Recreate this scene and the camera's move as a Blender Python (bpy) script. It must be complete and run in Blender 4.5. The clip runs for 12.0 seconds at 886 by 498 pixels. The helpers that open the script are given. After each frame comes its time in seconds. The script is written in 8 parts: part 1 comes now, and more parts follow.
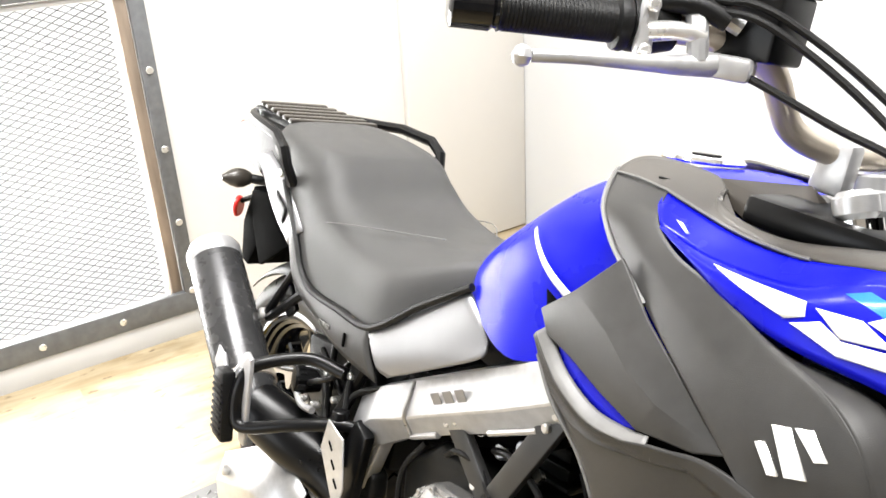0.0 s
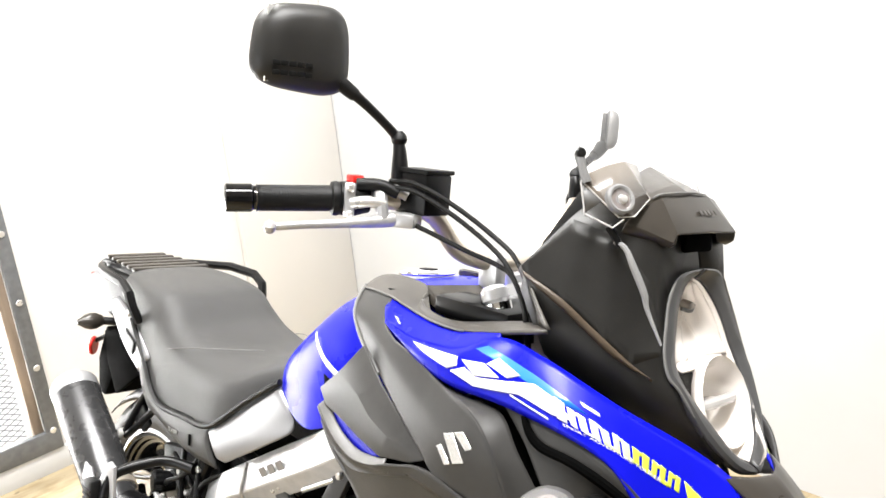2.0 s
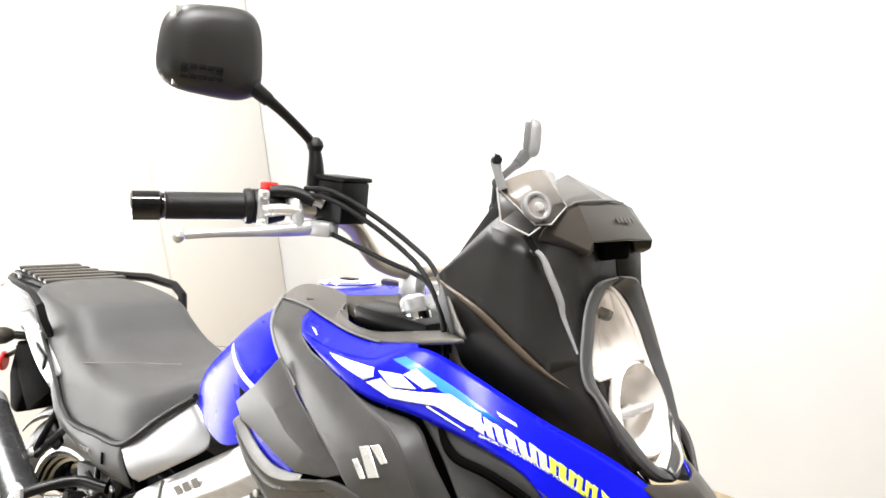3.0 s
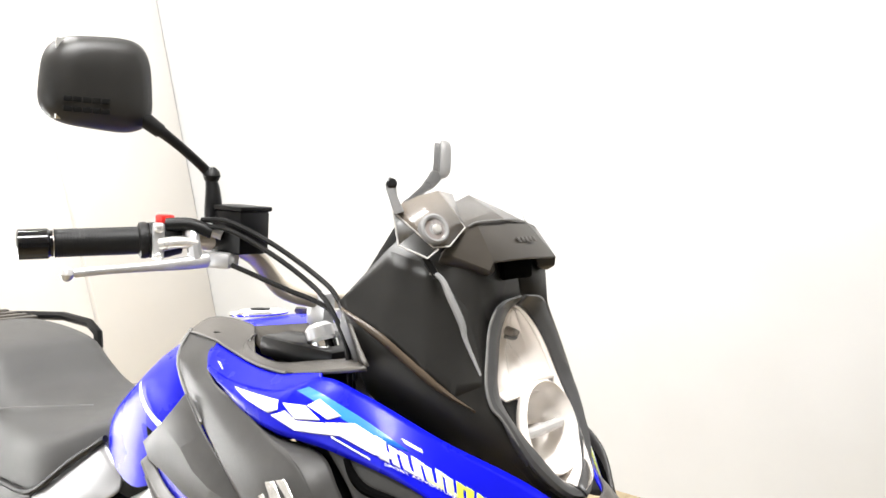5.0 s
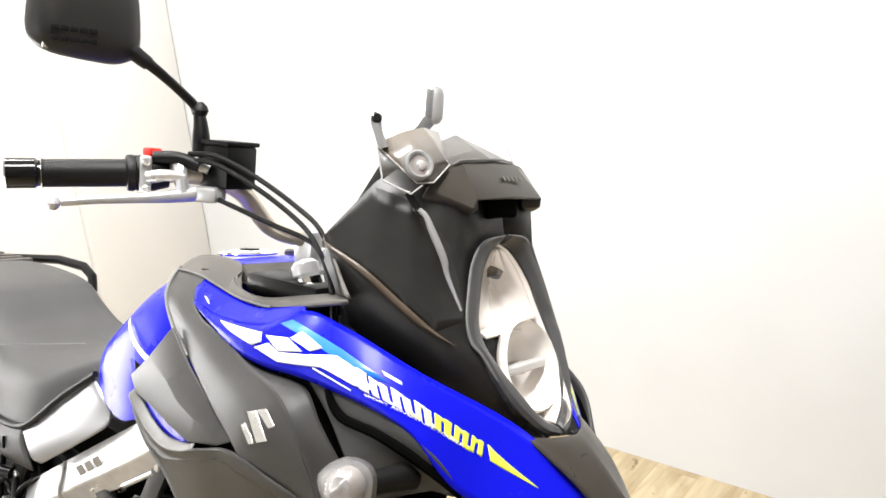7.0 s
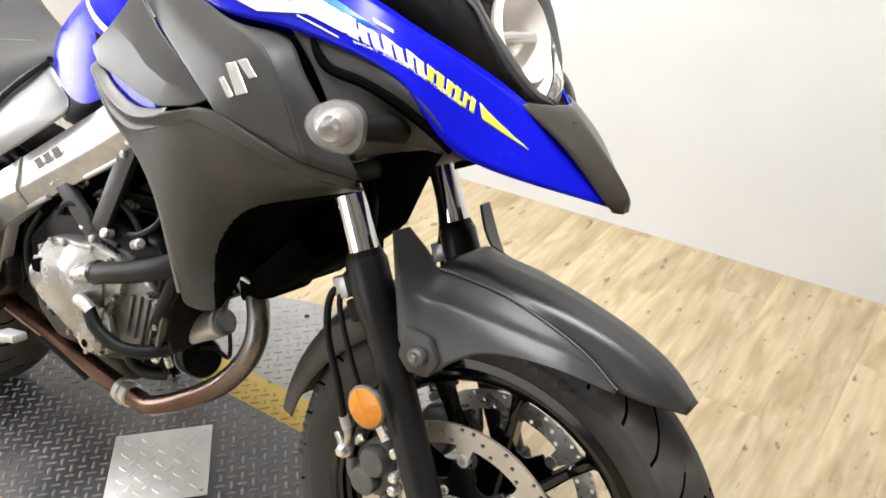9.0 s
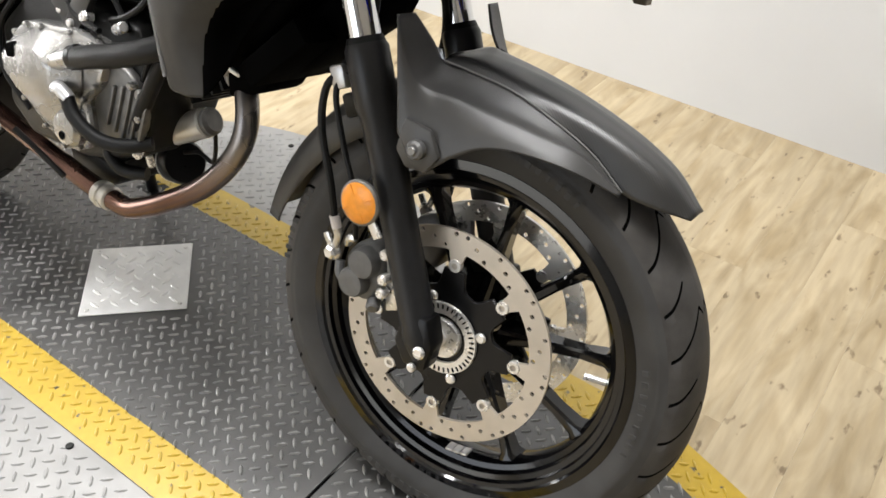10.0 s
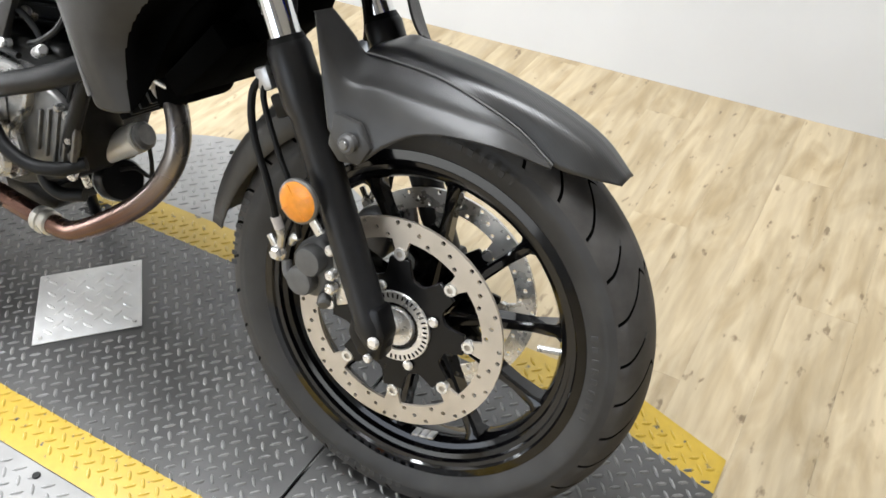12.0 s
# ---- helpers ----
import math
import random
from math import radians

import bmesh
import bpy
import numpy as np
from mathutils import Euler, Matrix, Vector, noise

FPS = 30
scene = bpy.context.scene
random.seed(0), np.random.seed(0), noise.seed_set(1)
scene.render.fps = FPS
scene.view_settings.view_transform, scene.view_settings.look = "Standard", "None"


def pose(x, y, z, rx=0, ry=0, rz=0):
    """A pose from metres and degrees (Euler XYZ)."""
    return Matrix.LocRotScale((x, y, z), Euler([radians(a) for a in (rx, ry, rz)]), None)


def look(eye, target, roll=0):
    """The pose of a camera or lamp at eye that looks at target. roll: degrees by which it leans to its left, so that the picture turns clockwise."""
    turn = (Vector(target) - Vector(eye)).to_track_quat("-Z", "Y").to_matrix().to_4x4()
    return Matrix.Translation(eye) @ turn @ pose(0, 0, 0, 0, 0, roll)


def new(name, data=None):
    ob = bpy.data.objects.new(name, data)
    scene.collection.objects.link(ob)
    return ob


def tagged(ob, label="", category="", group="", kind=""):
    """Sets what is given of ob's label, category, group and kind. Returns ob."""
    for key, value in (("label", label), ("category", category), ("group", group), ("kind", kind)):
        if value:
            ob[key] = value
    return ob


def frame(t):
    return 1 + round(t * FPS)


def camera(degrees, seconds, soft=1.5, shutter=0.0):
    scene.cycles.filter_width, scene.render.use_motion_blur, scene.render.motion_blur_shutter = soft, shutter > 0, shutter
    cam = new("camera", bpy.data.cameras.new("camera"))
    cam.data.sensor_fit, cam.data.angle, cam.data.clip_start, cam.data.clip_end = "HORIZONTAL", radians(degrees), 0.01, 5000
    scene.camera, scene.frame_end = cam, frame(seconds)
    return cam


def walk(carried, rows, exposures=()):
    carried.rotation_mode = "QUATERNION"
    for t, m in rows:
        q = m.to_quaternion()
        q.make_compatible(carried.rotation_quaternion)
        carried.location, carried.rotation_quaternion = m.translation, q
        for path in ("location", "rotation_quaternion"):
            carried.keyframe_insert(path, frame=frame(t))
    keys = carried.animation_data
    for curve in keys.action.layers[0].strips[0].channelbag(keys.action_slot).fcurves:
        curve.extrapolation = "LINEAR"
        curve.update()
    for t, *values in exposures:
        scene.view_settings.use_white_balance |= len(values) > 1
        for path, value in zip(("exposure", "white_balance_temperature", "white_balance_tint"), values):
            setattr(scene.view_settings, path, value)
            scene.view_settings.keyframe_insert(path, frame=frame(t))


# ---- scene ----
import collections
import mathutils
from mathutils.bvhtree import BVHTree

cam = camera(54.374, 12.0, soft=1.6, shutter=0.0)
# seconds, eye, a point one metre ahead, lean
PATH = [
    (0, (0.0324, -0.4873, 1.3392), (-0.7320, 0.0017, 0.9190), -3.17),
    (0.5, (0.2276, -0.4726, 1.4017), (-0.5425, 0.0426, 1.0256), -6.03),
    (1, (0.3516, -0.6355, 1.4575), (-0.3852, -0.0395, 1.1383), -7.17),
    (1.5, (0.4088, -0.6798, 1.4886), (-0.3095, -0.0522, 1.1885), -6.20),
    (2, (0.4222, -0.6266, 1.4813), (-0.2753, 0.0193, 1.1709), -5.78),
    (2.5, (0.4197, -0.6126, 1.4717), (-0.2451, 0.0697, 1.1675), -4.96),
    (3, (0.4274, -0.5960, 1.4703), (-0.2195, 0.1029, 1.1653), -4.63),
    (3.5, (0.4412, -0.5834, 1.4673), (-0.1946, 0.1280, 1.1676), -5.24),
    (5.5, (0.4686, -0.5458, 1.4674), (-0.1217, 0.2079, 1.1784), -5.91),
    (6, (0.4772, -0.5409, 1.4667), (-0.1068, 0.2167, 1.1751), -5.86),
    (6.5, (0.4810, -0.5467, 1.4622), (-0.1066, 0.2014, 1.1538), -5.83),
    (6.7, (0.4882, -0.5489, 1.4524), (-0.1066, 0.1922, 1.1410), -5.34),
    (8.3, (0.4680, -0.5931, 1.3412), (-0.0731, 0.1108, 0.8811), -2.53),
    (8.5, (0.4635, -0.5950, 1.3228), (-0.0677, 0.1034, 0.8432), -1.42),
    (9, (0.4592, -0.6223, 1.2607), (-0.0409, 0.0688, 0.7390), -1.24),
    (9.5, (0.4489, -0.6393, 1.2030), (-0.0118, 0.0276, 0.6175), 1.20),
    (10, (0.4482, -0.6574, 1.1532), (0.0202, -0.0144, 0.5181), 3.39),
    (10.5, (0.4495, -0.6828, 1.1228), (0.0609, -0.0519, 0.4513), 3.97),
    (11, (0.4597, -0.7194, 1.0952), (0.0988, -0.0879, 0.4090), 3.64),
    (11.5, (0.4686, -0.7422, 1.1104), (0.1359, -0.0922, 0.4271), 5.45),
    (12, (0.4747, -0.6563, 1.1598), (0.0884, 0.0045, 0.5163), -0.47),
]
walk(cam, [(t, look(eye, ahead, roll)) for t, eye, ahead, roll in PATH],
     exposures=[(0.0, 0.60, 6500, 10), (0.5, 0.57, 6500, 10), (1.0, 0.58, 6500, 10), (2.0, 0.62, 6500, 10), (3.5, 0.56, 6500, 10), (6.7, 0.52, 6500, 10), (8.3, 0.47, 6500, 10), (9.5, 0.38, 6430, 10), (10.5, 0.27, 6400, 10), (11.3, 0.27, 6350, 10), (12.0, 0.46, 6100, 9)])

# ---- light ----
world = bpy.data.worlds.new("sky")
scene.world = world
world.use_nodes = True
wn = world.node_tree
sky = wn.nodes.new("ShaderNodeTexSky")
sky.sky_type, sky.sun_disc = "NISHITA", False
sky.sun_elevation, sky.sun_rotation = radians(40), radians(250)
wn.links.new(sky.outputs[0], wn.nodes["Background"].inputs[0])
wn.nodes["Background"].inputs[1].default_value = 0.12


def area_lamp(name, where, aim, w, h, watts, col=(1, 1, 1)):
    d = bpy.data.lights.new(name, "AREA")
    d.shape, d.size, d.size_y, d.energy, d.color = "RECTANGLE", w, h, watts, col
    ob = new(name, d)
    ob.matrix_world = look(where, aim)
    return ob


FZ = -0.05          # wood floor level; the lift's tread plate is at 0
WX, WY = -2.50, 1.52    # window wall, long white wall
EX, EY, CZ = 4.0, -3.4, 2.9
area_lamp("window_daylight", (WX - 0.12, -0.40, 0.57), (0, -0.40, 0.5), 1.0, 0.95, 40, (1, 0.99, 0.97))
# added fill light from a made-up doorway out of view
area_lamp("doorway_daylight", (-1.3, EY - 0.05, 1.22), (-1.0, 0, 1.0), 2.2, 2.2, 30, (1, 0.99, 0.98))
TUBES = ((-1.45, 0.00, 84), (0.10, 0.02, 65))    # ceiling lamps: x, y, watts
for lx, ly, lw in TUBES:
    area_lamp("tube_lamp_light", (lx, ly, CZ - 0.10), (lx, ly, 0), 0.30, 1.3, lw, (1, 0.99, 0.975))

# ---- materials ----
def mat(name, col, rough=0.5, metal=0.0, var=0.15, scale=30.0, bump=0.0, bscale=300.0, coat=0.0, rvar=0.1, stretch=(1, 1, 1), spec=0.5):
    m = bpy.data.materials.new(name)
    m.use_nodes = True
    nt = m.node_tree
    b = nt.nodes["Principled BSDF"]
    tc = nt.nodes.new("ShaderNodeTexCoord")
    mp = nt.nodes.new("ShaderNodeMapping")
    mp.inputs["Scale"].default_value = stretch
    nt.links.new(tc.outputs["Object"], mp.inputs[0])
    n1 = nt.nodes.new("ShaderNodeTexNoise")
    n1.inputs["Scale"].default_value, n1.inputs["Detail"].default_value = scale, 6
    nt.links.new(mp.outputs[0], n1.inputs["Vector"])
    n0 = nt.nodes.new("ShaderNodeTexNoise")
    n0.inputs["Scale"].default_value, n0.inputs["Detail"].default_value = scale * 0.13, 3
    nt.links.new(mp.outputs[0], n0.inputs["Vector"])
    add = nt.nodes.new("ShaderNodeMath")
    add.operation = "ADD"
    nt.links.new(n1.outputs["Fac"], add.inputs[0])
    nt.links.new(n0.outputs["Fac"], add.inputs[1])
    ramp = nt.nodes.new("ShaderNodeMapRange")
    ramp.inputs["From Min"].default_value, ramp.inputs["From Max"].default_value = 0.65, 1.35
    nt.links.new(add.outputs[0], ramp.inputs[0])
    mix = nt.nodes.new("ShaderNodeMix")
    mix.data_type = "RGBA"
    mix.inputs[6].default_value = (*[max(0, c * (1 - var)) for c in col], 1)
    mix.inputs[7].default_value = (*[min(1, c * (1 + var)) for c in col], 1)
    nt.links.new(ramp.outputs[0], mix.inputs[0])
    nt.links.new(mix.outputs[2], b.inputs["Base Color"])
    rr = nt.nodes.new("ShaderNodeMapRange")
    rr.inputs["From Min"].default_value, rr.inputs["From Max"].default_value = 0.65, 1.35
    rr.inputs["To Min"].default_value, rr.inputs["To Max"].default_value = max(0.02, rough * (1 - rvar)), min(1, rough * (1 + rvar))
    nt.links.new(add.outputs[0], rr.inputs[0])
    nt.links.new(rr.outputs[0], b.inputs["Roughness"])
    b.inputs["Metallic"].default_value = metal
    b.inputs["Specular IOR Level"].default_value = spec
    b.inputs["Coat Weight"].default_value = coat
    b.inputs["Coat Roughness"].default_value = 0.05
    if bump:
        nb = nt.nodes.new("ShaderNodeTexNoise")
        nb.inputs["Scale"].default_value, nb.inputs["Detail"].default_value = bscale, 4
        nt.links.new(mp.outputs[0], nb.inputs["Vector"])
        bp = nt.nodes.new("ShaderNodeBump")
        bp.inputs["Strength"].default_value, bp.inputs["Distance"].default_value = bump, 0.001
        nt.links.new(nb.outputs["Fac"], bp.inputs["Height"])
        nt.links.new(bp.outputs[0], b.inputs["Normal"])
    m["bsdf"] = b.name
    return m


def glass(name, col=(1, 1, 1), rough=0.02, ior=1.45, body=0.0, fixed=0.0):
    m = bpy.data.materials.new(name)
    m.use_nodes = True
    nt = m.node_tree
    out = nt.nodes["Material Output"]
    b = nt.nodes["Principled BSDF"]
    tr = nt.nodes.new("ShaderNodeBsdfTransparent")
    tr.inputs[0].default_value = (*col, 1)
    gl = nt.nodes.new("ShaderNodeBsdfGlossy")
    gl.inputs["Roughness"].default_value = rough
    fr = nt.nodes.new("ShaderNodeFresnel")
    fr.inputs[0].default_value = ior
    mx = nt.nodes.new("ShaderNodeMixShader")
    if fixed:
        mx.inputs[0].default_value = fixed
    else:
        nt.links.new(fr.outputs[0], mx.inputs[0])
    nt.links.new(tr.outputs[0], mx.inputs[1])
    nt.links.new(gl.outputs[0], mx.inputs[2])
    b.inputs["Base Color"].default_value = (*col, 1)
    b.inputs["Roughness"].default_value = 0.3
    m2 = nt.nodes.new("ShaderNodeMixShader")
    m2.inputs[0].default_value = body
    nt.links.new(mx.outputs[0], m2.inputs[1])
    nt.links.new(b.outputs[0], m2.inputs[2])
    nt.links.new(m2.outputs[0], out.inputs[0])
    return m


M_GREY = mat("matt_dark_grey_plastic", (0.039, 0.038, 0.0365), 0.40, var=0.16, scale=45, bump=0.25, bscale=1100, spec=0.24)
M_GUARD = mat("satin_grey_mudguard_plastic", (0.046, 0.045, 0.0435), 0.36, var=0.16, scale=45, bump=0.2, bscale=1100, spec=0.35)
M_BLACKP = mat("black_moulded_plastic", (0.004, 0.004, 0.004), 0.42, var=0.2, scale=60, bump=0.2, bscale=1200, spec=0.18)
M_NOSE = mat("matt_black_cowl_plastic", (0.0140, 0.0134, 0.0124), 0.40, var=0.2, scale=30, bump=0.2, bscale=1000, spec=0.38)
M_GLOSSBLK = mat("gloss_black_paint", (0.0025, 0.0025, 0.003), 0.09, var=0.1, coat=0.25, spec=0.3)
M_SATINBLK = mat("satin_black_metal", (0.0034, 0.0034, 0.0037), 0.30, var=0.25, scale=80, bump=0.05, spec=0.24)
M_BLUE = mat("blue_paint", (0.004, 0.006, 0.46), 0.27, var=0.06, scale=8, coat=0.05, spec=0.12)
M_WHITE = mat("white_decal", (0.80, 0.81, 0.83), 0.3, var=0.03, coat=0.6)
M_CYAN = mat("light_blue_decal", (0.010, 0.14, 0.74), 0.28, var=0.35, scale=14, coat=0.4)
M_YELL = mat("yellow_green_decal", (0.62, 0.72, 0.06), 0.3, var=0.04, coat=0.6)
M_PALELIME = mat("pale_lime_decal", (0.70, 0.78, 0.36), 0.3, var=0.04, coat=0.4)
M_SEAT = mat("grey_seat_vinyl", (0.052, 0.0515, 0.0505), 0.46, var=0.10, scale=40, bump=0.5, bscale=1300, spec=0.25)
M_SILVER = mat("silver_paint", (0.25, 0.25, 0.26), 0.36, 0.45, var=0.06, scale=30, coat=0.15)
M_ALU = mat("brushed_aluminium", (0.50, 0.50, 0.505), 0.33, 0.6, var=0.16, scale=60, bump=0.1, bscale=500)
M_CAST = mat("cast_engine_alloy", (0.36, 0.355, 0.345), 0.27, 0.80, var=0.20, scale=40, bump=0.5, bscale=420)
M_CASTD = mat("dark_cast_alloy", (0.013, 0.013, 0.0125), 0.40, 0.35, var=0.4, scale=60, bump=0.4, bscale=500, spec=0.25)
M_CASTM2 = mat("dark_grey_strut_paint", (0.024, 0.024, 0.024), 0.42, var=0.2, scale=60)
M_CASTM = mat("grey_cast_alloy", (0.15, 0.147, 0.14), 0.38, 0.6, var=0.35, scale=60, bump=0.5, bscale=420)
M_STARTER = mat("plated_starter_case", (0.62, 0.60, 0.55), 0.30, 0.5, var=0.12, scale=40)
M_CALI = mat("grey_anodised_caliper", (0.105, 0.104, 0.102), 0.45, 0.3, var=0.25, scale=60, bump=0.2, spec=0.35)
M_CHROME = mat("chrome", (0.80, 0.80, 0.80), 0.07, 1.0, var=0.03)
M_STEEL = mat("bright_steel_bolts", (0.68, 0.67, 0.65), 0.28, 0.7, var=0.1, scale=90)
M_DISC = mat("brake_disc_steel", (0.47, 0.425, 0.365), 0.40, 0.50, var=0.14, scale=30, bump=0.1, bscale=900)
M_PIPE = mat("dull_steel_pipe", (0.30, 0.275, 0.25), 0.33, 0.9, var=0.35, scale=18, bump=0.06)
M_BRONZE = mat("bronze_handlebar", (0.56, 0.50, 0.42), 0.3, 0.7, var=0.08)
M_RUBBER = mat("black_rubber", (0.0045, 0.0045, 0.0045), 0.48, var=0.25, scale=70, bump=0.3, bscale=900, spec=0.22)
M_TYRE = mat("tyre_sidewall_rubber", (0.042, 0.0415, 0.041), 0.55, var=0.25, scale=22, bump=0.3, bscale=500, spec=0.25)
# near-black for black parts; in recesses and grooves it stands in for shade
M_HOLE = mat("black_and_recess_shade", (0.0016, 0.0016, 0.0016), 0.9, var=0.05, spec=0.02)
M_RED = mat("red_plastic", (0.65, 0.02, 0.015), 0.35, var=0.05)
M_ORANGE = mat("amber_reflector", (0.62, 0.215, 0.003), 0.34, var=0.25, scale=90, bump=0.5, bscale=260, coat=0.3)
M_LENS = mat("clear_signal_lens", (0.40, 0.37, 0.35), 0.2, var=0.2, scale=30, bump=0.35, bscale=220, coat=0.8)
M_REFL = mat("headlight_reflector", (0.90, 0.85, 0.80), 0.20, 0.18, var=0.10, scale=18, bump=0.2, bscale=45)
M_PINKREFL = mat("silver_reflector", (0.36, 0.32, 0.31), 0.22, 0.6, var=0.15, scale=60, bump=0.4, bscale=200)
M_STAY = mat("pale_clear_acrylic_edge", (0.20, 0.20, 0.20), 0.2, var=0.1, coat=0.5)
M_STAY2 = mat("pale_grey_plastic", (0.16, 0.16, 0.16), 0.4, var=0.1, scale=40)
M_FORK = mat("satin_black_fork_paint", (0.012, 0.012, 0.0125), 0.36, var=0.2, scale=60, bump=0.05, spec=0.3)
# pale grey of sills and seams; on the strip edge a painted highlight
M_SILL = mat("pale_plastic_and_edge_highlight", (0.13, 0.128, 0.124), 0.45, var=0.15, scale=60, spec=0.4)
M_TRIM = mat("satin_brown_grey_plastic", (0.060, 0.055, 0.049), 0.38, var=0.12, scale=50, bump=0.15, bscale=1100, spec=0.4)
M_EMBLEM = mat("bright_emblem_plating", (0.55, 0.54, 0.52), 0.26, 0.8, var=0.1, scale=120)
M_HAZE = glass("hazy_clear_lens", (0.90, 0.89, 0.885), body=0.10)
M_GLASS = glass("clear_polycarbonate", (0.97, 0.97, 0.97), ior=1.22)
# brown that imitates the floor's reflection on the cowl crease
M_CREASE = mat("brown_painted_reflection", (0.062, 0.045, 0.030), 0.34, var=0.1, scale=50, spec=0.4)
M_BEZEL = mat("satin_grey_bezel", (0.055, 0.055, 0.056), 0.34, var=0.15, scale=50, spec=0.4)
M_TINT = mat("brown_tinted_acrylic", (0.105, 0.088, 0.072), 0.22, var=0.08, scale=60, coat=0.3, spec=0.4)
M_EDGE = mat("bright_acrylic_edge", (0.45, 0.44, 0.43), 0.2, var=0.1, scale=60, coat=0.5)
M_CLEARPOST = glass("clear_acrylic_rod", (0.93, 0.93, 0.93), body=0.25)
# the whitish body share lays a painted light veil over things behind the screen
M_GLASS2 = glass("veiled_windscreen_acrylic", (0.985, 0.985, 0.985), fixed=0.02, body=0.07)
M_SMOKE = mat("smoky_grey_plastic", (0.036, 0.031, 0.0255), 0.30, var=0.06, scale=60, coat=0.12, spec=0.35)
M_MUFF = mat("dark_grey_muffler_skin", (0.050, 0.050, 0.051), 0.27, 0.45, var=0.2, scale=40, bump=0.08, spec=0.3)
M_MESH = mat("grey_wire", (0.05, 0.05, 0.05), 0.5, var=0.05)
M_MIRROR = mat("mirror_glass", (0.9, 0.9, 0.9), 0.02, 1.0, var=0.01)
M_WALL = mat("white_painted_wall", (0.555, 0.560, 0.562), 0.7, var=0.03, scale=5, bump=0.15, bscale=90)
M_CREAM = mat("cream_painted_wall", (0.63, 0.616, 0.59), 0.7, var=0.03, scale=4, bump=0.12, bscale=90)
M_CEIL = mat("white_ceiling", (0.8, 0.8, 0.79), 0.8, var=0.02, scale=6)
M_WFRAME = mat("grey_steel_window_frame", (0.13, 0.135, 0.14), 0.5, 0.3, var=0.25, scale=40, bump=0.2, bscale=300)
M_WOODTRIM = mat("weathered_wood_trim", (0.20, 0.155, 0.115), 0.7, var=0.5, scale=30, bump=0.4, bscale=200, stretch=(1, 1, 0.15))
M_FILL = mat("light_grey_tread_plate", (0.250, 0.246, 0.239), 0.45, 0.25, var=0.22, scale=14, bump=0.2, bscale=500)
M_TREAD = mat("scrubbed_tread_rubber", (0.052, 0.049, 0.046), 0.60, var=0.4, scale=28, bump=0.35, bscale=420, spec=0.22)
# grey given to the unseen walls so that they throw back less light
M_BACKWALL = mat("unseen_wall_grey", (0.30, 0.30, 0.30), 0.7, var=0.06, scale=4, bump=0.1, bscale=90)
# worn bare steel on the lugs; the pale tone also paints their highlights
M_LUG = mat("worn_and_highlit_steel_lug", (0.225, 0.222, 0.217), 0.36, 0.5, var=0.6, scale=12)
M_BARE = mat("bare_aluminium_tread_plate", (0.70, 0.695, 0.68), 0.40, 0.35, var=0.14, scale=30, bump=0.12, bscale=600)


